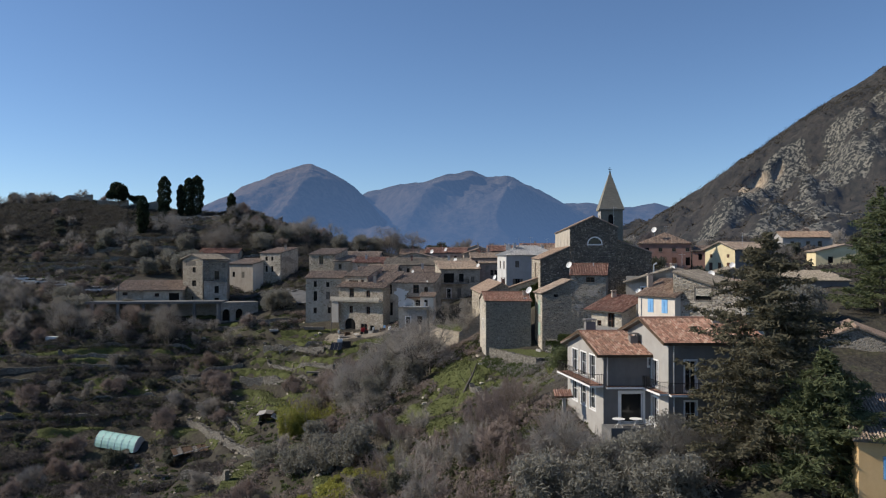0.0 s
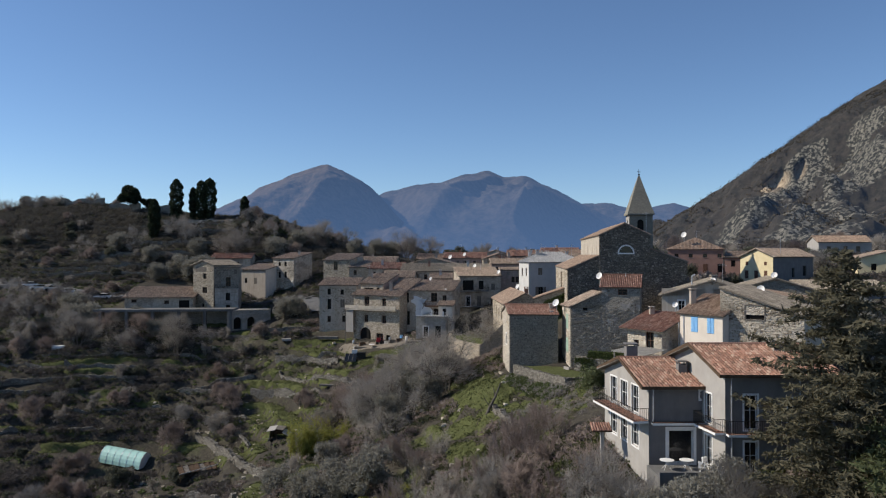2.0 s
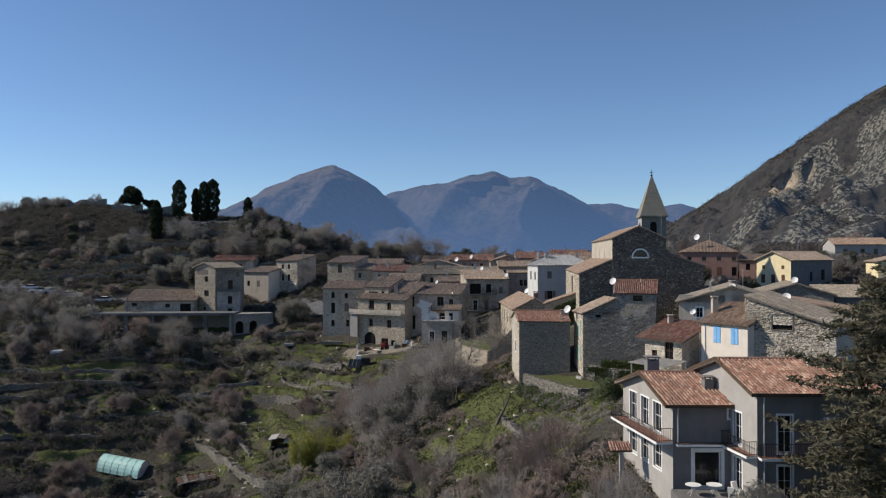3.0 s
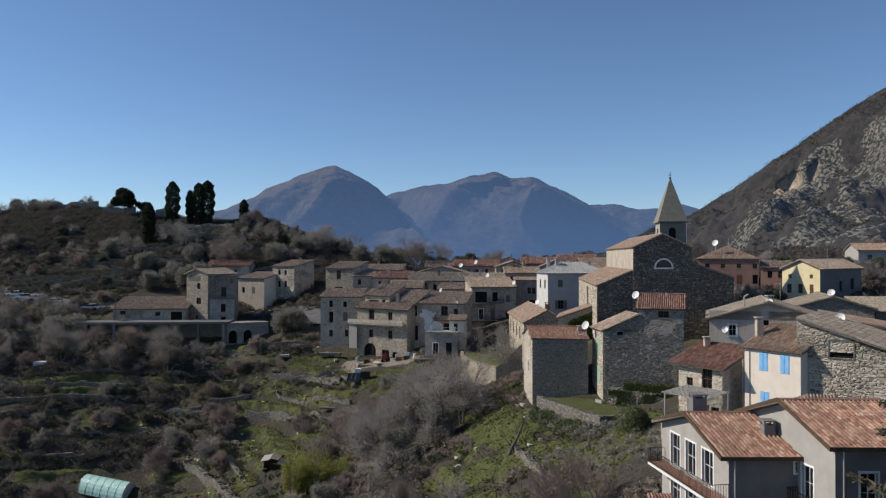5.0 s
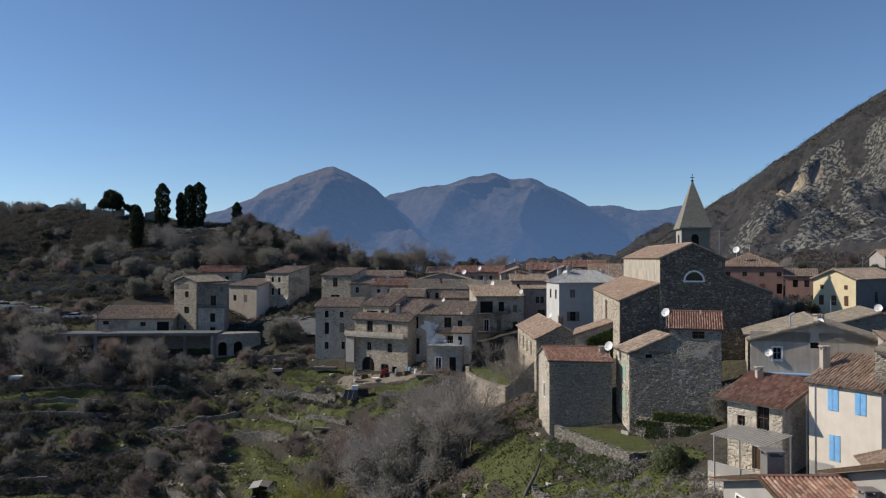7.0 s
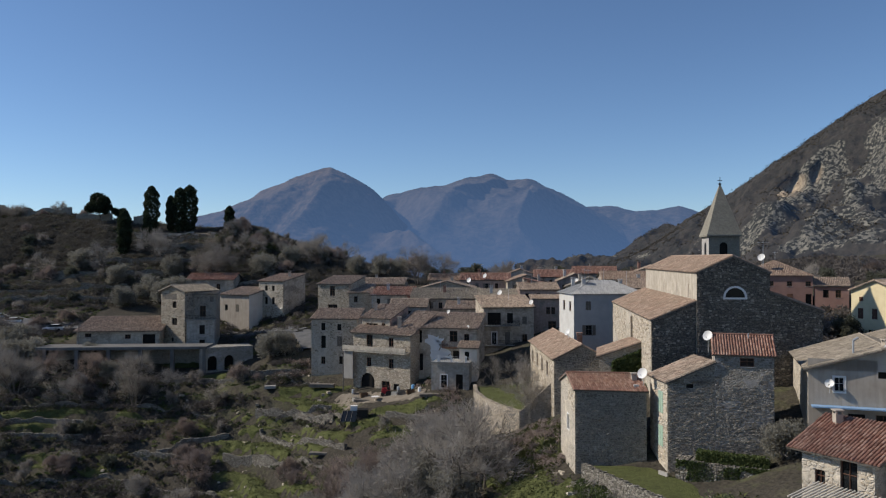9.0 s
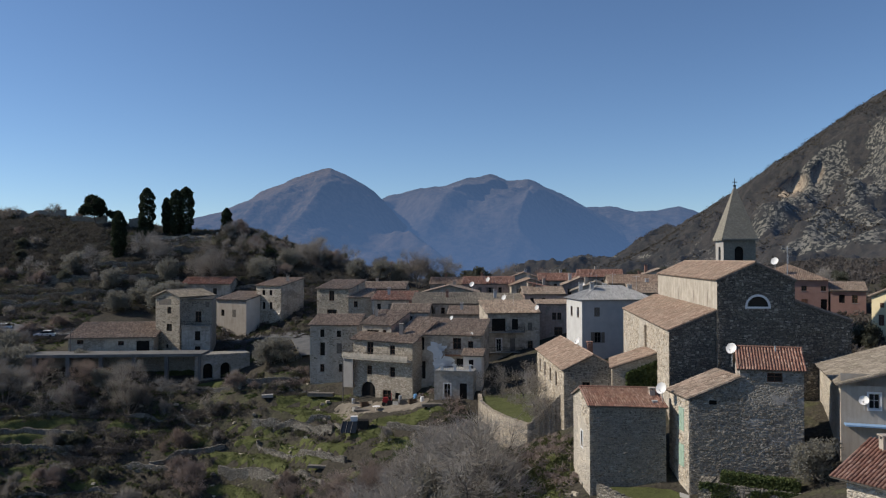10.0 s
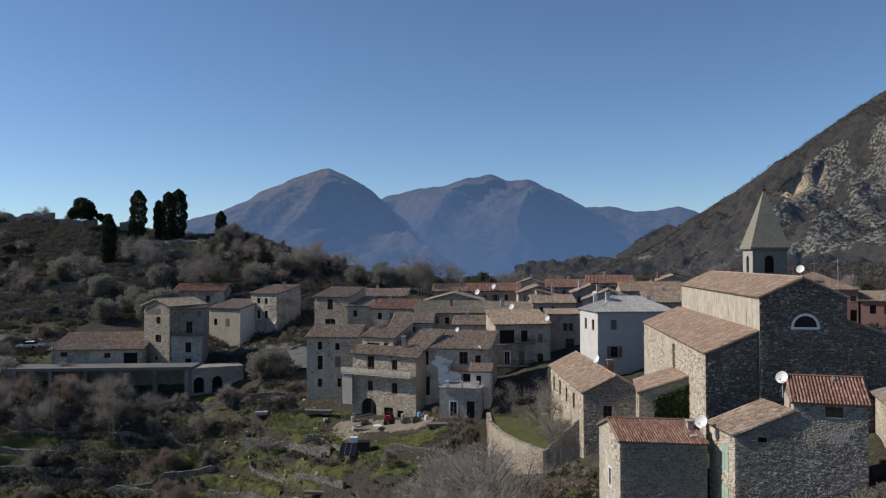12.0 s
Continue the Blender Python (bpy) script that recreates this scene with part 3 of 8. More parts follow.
def screes(bear, share, lie):
    return 0.9 * lie - 0.22 + 0.12 * smooth01((0.3 - share) / 0.2)


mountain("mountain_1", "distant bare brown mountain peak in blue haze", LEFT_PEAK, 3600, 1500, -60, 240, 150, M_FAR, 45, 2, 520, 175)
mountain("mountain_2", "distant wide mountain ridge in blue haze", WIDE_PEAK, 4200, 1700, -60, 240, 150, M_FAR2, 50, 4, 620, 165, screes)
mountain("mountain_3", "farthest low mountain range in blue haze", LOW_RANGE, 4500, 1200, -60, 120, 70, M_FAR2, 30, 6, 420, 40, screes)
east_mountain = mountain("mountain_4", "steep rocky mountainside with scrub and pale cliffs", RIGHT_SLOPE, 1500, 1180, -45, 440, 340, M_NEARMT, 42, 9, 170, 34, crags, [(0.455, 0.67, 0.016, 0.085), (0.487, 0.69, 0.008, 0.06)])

# ---------------------------------------------------------------- houses


def v2(p, z=0.0):
    return Vector((p[0], p[1], z))


def slope_of_tiles(heap, slab, eave, e, up, length, run, pitch, course, rng, ragged=0.02):
    """Barrel tiles in courses on a roof slope: eave corner, unit vector along the eave, unit vector up the slope. heap: the tiles; slab: the boards below."""
    nrm = e.cross(up).normalized()
    if nrm.z < 0:
        nrm = -nrm
    slab.block(eave - nrm * 0.14, e * length, up * run, nrm * 0.12)
    cols, rows = max(2, round(length / pitch)), max(2, round(run / course))
    pw, cl = length / cols, run / rows
    arc = [(math.cos(t), math.sin(t)) for t in np.linspace(math.pi, 0, 5)]
    r = pw * 0.38
    for i in range(cols):
        mid = eave + e * (pw * (i + 0.5))
        for j in range(rows):
            lo, hi = j * cl - 0.04, (j + 1) * cl + 0.05
            side = rng.uniform(-1, 1) * ragged
            n = len(heap.v)
            for d, lift in ((lo, 0.032), (hi, 0.005)):
                c = mid + up * (d + rng.uniform(-1, 1) * ragged) + e * side + nrm * lift
                for a, b in arc:
                    heap.v.append(c + e * (a * r) + nrm * (b * r * 1.25 - 0.01))
            for k in range(4):
                heap.f.append((n + k, n + k + 1, n + k + 6, n + k + 5))
            heap.f.append((n + 4, n + 3, n + 2, n + 1, n))
    chan = len(heap.v)
    for j in range(rows):
        o = eave + up * (j * cl - 0.03) + nrm * 0.012
        q = eave + up * ((j + 1) * cl) - nrm * 0.012
        heap.v.extend([o, o + e * length, q + e * length, q])
        heap.f.append((chan + 4 * j, chan + 4 * j + 1, chan + 4 * j + 2, chan + 4 * j + 3))


def wall_face(heap, base, d, length, zb, zt, openings, inward, deep=0.24, crown=()):
    """One wall with real openings (u, z, width, height) and their reveals; crown: further corners (u, z) of a gable above zt, from its left to its right."""
    us = sorted({0.0, length, *(o[0] for o in openings), *(o[0] + o[2] for o in openings)})
    zs = sorted({zb, zt, *(o[1] for o in openings), *(o[1] + o[3] for o in openings)})
    at = lambda u, z: Vector((base.x + d.x * u, base.y + d.y * u, z))  # noqa: E731
    for u0, u1 in zip(us, us[1:]):
        for z0, z1 in zip(zs, zs[1:]):
            mu, mz = (u0 + u1) / 2, (z0 + z1) / 2
            if not any(o[0] < mu < o[0] + o[2] and o[1] < mz < o[1] + o[3] for o in openings):
                heap.poly(at(u0, z0), at(u1, z0), at(u1, z1), at(u0, z1))
    for o in openings:
        c = [at(o[0], o[1]), at(o[0] + o[2], o[1]), at(o[0] + o[2], o[1] + o[3]), at(o[0], o[1] + o[3])]
        if len(o) > 4 and o[4]:
            w, rz = o[2], min(o[3], o[2] / 2)
            arc = [at(o[0] + w / 2 - w / 2 * math.cos(t), o[1] + o[3] - rz + rz * math.sin(t)) for t in np.linspace(0, math.pi, 13)]
            for i in range(6):
                heap.poly(arc[i], arc[i + 1], c[3])
                heap.poly(arc[i + 6], arc[i + 7], c[2])
            heap.poly(arc[6], c[2], c[3])
            c = c[:2] + arc[::-1]
        for a, b in zip(c, c[1:] + c[:1]):
            heap.poly(a, b, b + inward * deep, a + inward * deep)
    if crown:
        heap.poly(at(0, zt), at(length, zt), *(at(u, z) for u, z in reversed(crown)))


def stones_on(parent, base, d, length, zb, zt, openings, crown, size, material, single=0, bare=9.0, seed=1):
    """Rubble stones that stand proud of a wall, each with its own outline; the first ones (from the wall's middle) are pieces of their own, the rest one mesh.
    bare: where slow noise is above this, old render hides them."""
    rng = random.Random(seed)
    out = Vector((d.y, -d.x, 0))
    at = lambda u, z, p: Vector((base.x + d.x * u, base.y + d.y * u, z)) + out * p  # noqa: E731
    line = [(0.0, zt)] + list(crown) + [(length, zt)] if crown else [(0.0, zt), (length, zt)]
    us, hs = [q[0] for q in line], [q[1] for q in line]
    shapes = []
    z = zb
    top = max(hs)
    while z < top:
        rh = size * rng.uniform(0.55, 1.15)
        u = rng.uniform(-0.3, 0.0)
        while u < length:
            w = size * rng.uniform(0.6, 1.9)
            sway = size * 1.1 * noise.noise(Vector((u * 0.7, z * 0.5, seed * 1.3)))
            u0, u1, z0, z1 = max(0.01, u), min(length - 0.01, u + w), z + sway + rng.uniform(-0.1, 0.1) * size, z + sway + rh * rng.uniform(0.6, 1.25)
            u += w
            if rng.random() < 0.08 or z0 < zb - 0.1 or u1 - u0 < 0.12 or z1 > np.interp(u0, us, hs) - 0.03 or z1 > np.interp(u1, us, hs) - 0.03:
                continue
            if any(u1 > o[0] - 0.05 and u0 < o[0] + o[2] + 0.05 and z1 > o[1] - 0.05 and z0 < o[1] + o[3] + 0.05 for o in openings):
                continue
            if noise.noise(Vector((u0 * 0.22, z0 * 0.3, seed * 3.7))) + 0.4 * noise.noise(Vector((u0 * 0.9, z0 * 0.9, seed))) > bare:
                continue
            g = 0.025 + 0.02 * rng.random()
            j = lambda: rng.uniform(-0.2, 0.2) * size  # noqa: E731
            foot = [(u0 + g + j(), z0 + g + j()), (u1 - g + j(), z0 + g + j()), (u1 - g + j(), z1 - g + j()), (u0 + g + j(), z1 - g + j())]
            p = rng.uniform(0.015, 0.055)
            cu, cz = (u0 + u1) / 2, (z0 + z1) / 2
            low = [at(a, b, -0.03) for a, b in foot]
            high = [at(cu + (a - cu) * 0.86, cz + (b - cz) * 0.82, p + rng.uniform(-0.02, 0.02)) for a, b in foot]
            shapes.append((low, high))
        z += rh
    mid = len(shapes) // 2
    shapes = shapes[mid:] + shapes[:mid]
    rest = Heap()
    for i, (low, high) in enumerate(shapes):
        h = Heap() if i < single else rest
        n = len(h.v)
        h.v.extend(low + high)
        h.f.extend([(n + 4, n + 5, n + 6, n + 7)] + [(n + k, n + (k + 1) % 4, n + 4 + (k + 1) % 4, n + 4 + k) for k in range(4)])
        if i < single:
            h.made("stone", material, parent)
    if rest.v:
        tagged(rest.made("stonework", material, parent), kind="stuff")


def window_in(parent, base, d, inward, o, style, trim):
    """What fills one opening, or lies over it: a sashed window, closed or open shutters, a door, or a dark gap."""
    u, z, w, h = o
    out = -inward
    at = lambda a, b, deep: Vector((base.x + d.x * (u + a), base.y + d.y * (u + a), z + b)) + inward * deep  # noqa: E731
    up = Vector((0, 0, 1))
    back = Heap()
    back.poly(at(0, 0, 0.2), at(w, 0, 0.2), at(w, h, 0.2), at(0, h, 0.2))
    if style == "lunette":
        ring = Heap()
        for i in range(12):
            t0, t1 = math.pi * i / 12, math.pi * (i + 1) / 12
            p = [at(w / 2 - math.cos(t) * rr, math.sin(t) * rr, -0.04) for t in (t0, t1) for rr in (w / 2 - 0.02, w / 2 + 0.2)]
            ring.poly(p[0], p[2], p[3], p[1])
            ring.poly(p[1], p[3], p[3] + inward * 0.1, p[1] + inward * 0.1)
            ring.poly(p[2], p[0], p[0] + inward * 0.1, p[2] + inward * 0.1)
        ring.block(at(-0.2, -0.2, -0.04), d * (w + 0.4), inward * 0.1, up * 0.2)
        back.made("pane", M_GLASS, ring.made("window", M_WHITE, parent, "half-round window in a white surround"))
        return None
    # a near-black sheet takes the place of the unlit inside
    if style in ("gap", "arch"):
        return back.made("window", M_DARK, parent, "dark opening backed by a near-black sheet")
    if style in ("blue", "green", "brownshut", "greyshut"):
        colour = {"blue": M_BLUE, "green": M_GREEN, "brownshut": M_BROWN, "greyshut": M_WOODGREY}[style]
        for k in (0, 1):
            ob = Heap()
            a0 = k * w / 2 + 0.015
            ww = w / 2 - 0.03
            ob.block(at(a0, 0.02, 0.02), d * ww, -inward * 0.05, up * (h - 0.04))
            leaf = ob.made("shutter", colour, parent, {"blue": "bright blue louvred shutter", "green": "faded pale green shutter", "brownshut": "brown wooden shutter", "greyshut": "weathered grey wooden shutter"}[style])
            n = max(4, int(h / 0.15)) if style == "blue" else 3
            for j in range(n):
                slat = Heap()
                slat.block(at(a0 + 0.06, 0.06 + j * (h - 0.12) / n, -0.03), d * (ww - 0.12), -inward * 0.018, up * ((h - 0.12) / n * 0.55 if style == "blue" else 0.12))
                slat.made("slat" if style == "blue" else "batten", colour, leaf)
        return None
    frame_m = {"white": M_WHITE, "whitedark": M_WHITE, "brown": M_BROWN, "door": M_WOOD, "open": M_WOODGREY, "openblue": M_BLUE}.get(style, M_WOODGREY)
    fr = Heap()
    t = 0.07 if w < 1.5 else 0.09
    if style == "door":
        fr.block(at(0, 0, 0.12), d * w, inward * 0.05, up * h)
        for j in range(max(2, int(w / 0.18))):
            fr.block(at(0.03 + j * 0.18, 0.05, 0.12), d * 0.14, out * 0.02, up * (h - 0.1))
        return fr.made("door", M_WOOD, parent, "weathered wooden plank door")
    bars = [(0, 0, t, h), (w - t, 0, t, h), (0, 0, w, t), (0, h - t, w, t)]
    if style != "whitedark":
        bars += [(w / 2 - t / 4, 0, t / 2, h), (0, h * 0.55, w, t * 0.5 if style != "white" else 0.02)]
    for a, b, ww, hh in bars:
        fr.block(at(a, b, 0.13), d * ww, inward * 0.06, up * hh)
    out_h = Heap()
    if trim:
        tt = 0.13 if style != "whitedark" else 0.24
        for a, b, ww, hh in ((-tt, -tt, tt, h + 2 * tt), (w, -tt, tt, h + 2 * tt), (0, h, w, tt), (0, -tt, w, tt)):
            out_h.block(at(a, b, -0.025), d * ww, inward * 0.03, up * hh)
    else:
        out_h.block(at(-0.08, -0.07, -0.07), d * (w + 0.16), inward * 0.2, up * 0.065)
    win = out_h.made("window", M_WHITE if trim else M_CONCRETE, parent)
    fr.made("window_frame", frame_m, win)
    back.made("pane", M_GLASS, win)
    if style in ("open", "openblue"):
        for a in (-w / 2 - 0.03, w + 0.03):
            sh = Heap()
            sh.block(at(a, 0, -0.06), d * (w / 2), inward * 0.05, up * h)
            sh.made("shutter", frame_m, win)
    return win


FOOT = []


def house(name, label, a, b, depth, zb, ze, roof, wall, roofing, wins=(), skew=None, over=0.35, pitch=0.3, course=0.5, trim=False, side_wall=None, group="", ragged=0.02, into=None, rubble=None):
    """A house on a plan from its front left corner a to its front right corner b (as seen from the valley) and depth metres back along skew.
    roof: (kind, rise) with kind "across" (ridge along the front), "along" (ridge to the back), "fall_front", "fall_left", "fall_right", "hip".
    wins: (wall, distance along it, sill height, width, height, style), walls f r b l, each seen from outside from its left end.
    rubble: for a wall, (stone size, material, pieces of their own, how much old render is left)."""
    rng = random.Random(name + str(a))
    base = v2(a, zb)
    ob = into or thing(name, base, label, "house", group)
    zb0, zb = zb, ob.location.z
    A, B = v2(a) - v2(ob.location), v2(b) - v2(ob.location)
    u = (B - A).normalized()
    back = Vector((-u.y, u.x, 0)) if skew is None else Vector((skew[0], skew[1], 0)).normalized()
    C, D = B + back * depth, A + back * depth
    FOOT.append([(p + v2(ob.location)).to_2d() for p in (A, B, C, D)])
    wide, top, low = (B - A).length, ze - zb, zb0 - zb - 1.5
    kind, rise = roof
    inner = Heap()
    sides = {"f": (A, B), "r": (B, C), "b": (C, D), "l": (D, A)}
    crowns, tops = {}, dict.fromkeys("frbl", top)
    if kind == "across":
        crowns["r"], crowns["l"] = [(depth / 2, top + rise)], [(depth / 2, top + rise)]
    elif kind == "along":
        crowns["f"], crowns["b"] = [(wide / 2, top + rise)], [(wide / 2, top + rise)]
    elif kind == "fall_front":
        tops["b"] = top + rise
        crowns["r"], crowns["l"] = [(depth, top + rise)], [(0, top + rise)]
    elif kind == "fall_left":
        tops["r"] = top + rise
        crowns["f"], crowns["b"] = [(wide, top + rise)], [(0, top + rise)]
    elif kind == "fall_right":
        tops["l"] = top + rise
        crowns["f"], crowns["b"] = [(0, top + rise)], [(wide, top + rise)]
    heaps = {}
    for key, (p, q) in sides.items():
        d = (q - p).normalized()
        inward = Vector((-d.y, d.x, 0))
        mine = [(w[1], w[2] - zb, w[3], w[4], w[5] in ("arch", "lunette")) for w in wins if w[0] == key]
        m = (side_wall or {}).get(key, wall)
        heap = heaps.setdefault(m.name, (Heap(), m))[0]
        wall_face(heap, p, d, (q - p).length, low, tops[key], mine, inward, crown=crowns.get(key, ()))
        if rubble and key in rubble:
            size, sm, single, bare = rubble[key]
            stones_on(ob, p, d, (q - p).length, max(low, low + 1.0), tops[key], mine, crowns.get(key, ()), size, sm, single, bare, len(FOOT))
        for w in wins:
            if w[0] == key:
                window_in(ob, p, d, inward, (w[1], w[2] - zb, w[3], w[4]), w[5], trim or w[5] in ("white", "whitedark"))
    for heap, m in heaps.values():
        heap.made("wall", m, ob)
    tile, slab = Heap(), Heap()
    Z = Vector((0, 0, 1))

    def lay(p, e, toward, length, run_flat, climb):
        up = (toward * run_flat + Z * climb)
        run = up.length
        up = up.normalized()
        slope_of_tiles(tile, slab, p - e * over - up * over + Z * 0.16, e, up, length + 2 * over, run + over, pitch, course, rng, ragged)

    T = Z * top
    if kind == "across":
        lay(A + T, u, back, wide, depth / 2, rise)
        lay(C + T, -u, -back, wide, depth / 2, rise)
        slab_ridge = (A + D) / 2 + T + Z * (rise + 0.22)
        tile.rod(slab_ridge - u * over, slab_ridge + u * (wide + over), 0.13)
    elif kind == "along":
        lay(D + T, -back, u, depth, wide / 2, rise)
        lay(B + T, back, -u, depth, wide / 2, rise)
        slab_ridge = (A + B) / 2 + T + Z * (rise + 0.22)
        tile.rod(slab_ridge - back * over, slab_ridge + back * (depth + over), 0.13)
    elif kind == "fall_front":
        lay(A + T, u, back, wide, depth, rise)
    elif kind == "fall_left":
        lay(D + T, -back, u, depth, wide, rise)
    elif kind == "fall_right":
        lay(B + T, back, -u, depth, wide, rise)
    elif kind == "hip":
        mid = (A + B + C + D) / 4 + T + Z * rise
        half = max(0.0, (wide - depth) / 2)
        r0, r1 = mid - u * half, mid + u * half
        quads = [(A, B, r1, r0), (B, C, r1, r1), (C, D, r0, r1), (D, A, r0, r0)]
        for p, q, s, t in quads:
            e = (q - p).normalized()
            out = Vector((e.y, -e.x, 0)) * over
            p2, q2 = p + T + out - e * over - Z * 0.1, q + T + out + e * over - Z * 0.1
            slab.poly(p2, q2, s + Z * 0.1, t + Z * 0.1)
            n = max(3, int((q2 - p2).length / pitch))
            for i in range(n):
                f = (i + 0.5) / n
                lo = p2.lerp(q2, f)
                up = ((s + t) / 2 + Z * 0.1 - (p2 + q2) / 2)
                # a row runs straight up until it meets the hip
                wl, wr = (t - p2).dot(e), (q2 - s).dot(e)
                x = f * (q2 - p2).length
                reach = min(1.0, x / max(0.05, wl), ((q2 - p2).length - x) / max(0.05, wr))
                hi = lo + up * reach
                steps = max(1, int(up.length * reach / course))
                for j in range(steps):
                    tile.rod(lo.lerp(hi, j / steps) + Z * 0.04, lo.lerp(hi, (j + 1.05) / steps) + Z * 0.015, pitch * 0.32, pitch * 0.28, 5)
    roof_ob = slab.made("roof", M_WOODGREY if kind != "hip" else roofing, ob)
    tagged(tile.made("roof_tiles", roofing, roof_ob), kind="stuff")
    return ob


def roof_slope(parent, p, q, z, back, run, climb, roofing, over=0.4, pitch=0.3, course=0.5, ragged=0.08, seed=1):
    """One tiled slope of a house, from its eave corners p and q up along back."""
    o = parent.location
    a, b = Vector((*p, z)) - o, Vector((*q, z)) - o
    e = (b - a).normalized()
    up = Vector((back[0], back[1], 0)).normalized() * run + Vector((0, 0, climb))
    tile, slab = Heap(), Heap()
    slope_of_tiles(tile, slab, a - e * over - up.normalized() * over + Vector((0, 0, 0.16)), e, up.normalized(), (b - a).length + 2 * over, up.length + over, pitch, course, random.Random(seed), ragged)
    ob = slab.made("roof", M_WOODGREY, parent)
    tagged(tile.made("roof_tiles", roofing, ob), kind="stuff")
    return ob


def chimney(parent, x, y, z, w=0.6, h=1.2, material=None, cap=True):
    """A stack on a roof, given in the place's coordinates."""
    o = Vector((x, y, z)) - parent.location
    heap = Heap()
    heap.block(o + Vector((-w / 2, -w / 2, -1.2)), (w, 0, 0), (0, w, 0), (0, 0, h + 1.2))
    if cap:
        for dx in (-w / 2, w / 2 - 0.1):
            for dy in (-w / 2, w / 2 - 0.1):
                heap.block(o + Vector((dx, dy, h)), (0.1, 0, 0), (0, 0.1, 0), (0, 0, 0.22))
        heap.block(o + Vector((-w / 2 - 0.08, -w / 2 - 0.08, h + 0.22)), (w + 0.16, 0, 0), (0, w + 0.16, 0), (0, 0, 0.08))
    return heap.made("chimney", material or M_STUCCO_TAN, parent)


def dish(x, y, z, r=0.45, az=-60, label="white satellite dish on a roof", pole=0.8):
    ob = thing("satellite_dish", (x, y, z), label, "satellite dish", "satellite dishes")
    h = Heap()
    f = Vector((math.cos(radians(az - 90)), math.sin(radians(az - 90)), 0.45)).normalized()
    a = f.orthogonal().normalized()
    b = f.cross(a)
    rings = []
    for k in range(5):
        rr = r * k / 4
        rings.append([Vector((0, 0, pole)) + (a * math.cos(t) + b * math.sin(t)) * rr + f * (0.22 * r * (k / 4) ** 2 * 1.6) for t in np.linspace(0, 2 * math.pi, 17)[:-1]])
    for k in range(4):
        for i in range(16):
            j = (i + 1) % 16
            h.poly(rings[k][i], rings[k][j], rings[k + 1][j], rings[k + 1][i])
    back = [[p - f * 0.03 for p in ring] for ring in rings]
    for k in range(4):
        for i in range(16):
            j = (i + 1) % 16
            h.poly(back[k][j], back[k][i], back[k + 1][i], back[k + 1][j])
    h.made("reflector", M_WHITE, ob, smooth=True)
    p = Heap()
    p.rod((0, 0, -0.6), (0, 0, pole - 0.05), 0.035)
    p.made("pole", M_METAL, ob)
    q = Heap()
    tip = Vector((0, 0, pole)) + f * r * 0.9 - Vector((0, 0, r * 0.5))
    q.rod(Vector((0, 0, pole)) - Vector((0, 0, r * 0.9)), tip, 0.015)
    q.block(tip - Vector((0.05, 0.05, 0.05)), (0.1, 0, 0), (0, 0.1, 0), (0, 0, 0.1))
    q.made("arm", M_METAL, ob)
    return ob

# ---------------------------------------------------------------- the near grey house with the red roofs
# left walls coloured paler as if sunlit, fronts darker as if shaded
near = house("house", "grey rendered two-storey house with red tiled roof and balconies", (16.4, 70.0), (21.3, 70.0), 9.6, -17.5, -11.4, ("across", 1.45), M_STUCCO_GREY, M_TILE_NEW,
             [("f", 1.55, -17.4, 1.95, 2.6, "whitedark"), ("f", 4.05, -12.4, 0.5, 0.65, "white"),
              ("l", 1.5, -14.0, 1.45, 2.25, "white"), ("l", 3.85, -14.0, 1.45, 2.25, "white"), ("l", 6.2, -14.0, 1.45, 2.25, "white"),
              ("l", 1.5, -16.7, 1.45, 1.95, "white"), ("l", 3.85, -16.7, 1.45, 1.95, "white"), ("l", 6.2, -16.7, 1.45, 1.95, "white")],
             skew=(-0.143, 1), over=0.55, pitch=0.26, course=0.4, side_wall={"l": M_STUCCO_PALE})
house("house", "", (21.1, 66.5), (29.2, 66.3), 9.4, -17.5, -9.95, ("across", 1.55), M_STUCCO_GREY, M_TILE_NEW,
      [("f", 1.4, -14.0, 0.95, 2.55, "white"), ("f", 1.4, -17.2, 0.95, 2.3, "white"), ("f", 4.6, -14.0, 0.95, 2.3, "white"),
       ("l", 6.3, -14.0, 1.1, 2.25, "white"), ("l", 6.3, -17.3, 1.1, 2.3, "white")],
      skew=(-0.143, 1), over=0.55, pitch=0.26, course=0.4, side_wall={"l": M_STUCCO_PALE}, into=near)
# dark bargeboards and eaves boards of the near house
for p, q in (((15.75, 69.4, -11.55), (15.15, 74.8, -9.85)), ((15.15, 74.8, -9.85), (14.5, 80.2, -11.55)), ((15.75, 69.4, -11.55), (21.0, 69.4, -11.55)), ((20.55, 65.9, -10.1), (19.9, 71.2, -8.3)), ((19.9, 71.2, -8.3), (19.2, 76.4, -10.1)), ((20.55, 65.9, -10.1), (29.6, 65.7, -10.1))):
    board, along = Heap(), Vector(q) - Vector(p)
    board.block(Vector(p) - near.location, along, Vector((-along.y, along.x, 0)).normalized() * 0.06, (0, 0, 0.24))
    board.made("eaves_board", M_WOOD, near)
chimney(near, 19.7, 72.2, -10.9, 0.7, 0.95, M_STUCCO_GREY)
chimney(near, 16.6, 76.3, -10.4, 0.95, 1.4, M_STUCCO_GREY)
chimney(near, 26.6, 70.2, -9.2, 0.9, 0.95, M_STUCCO_TAN)


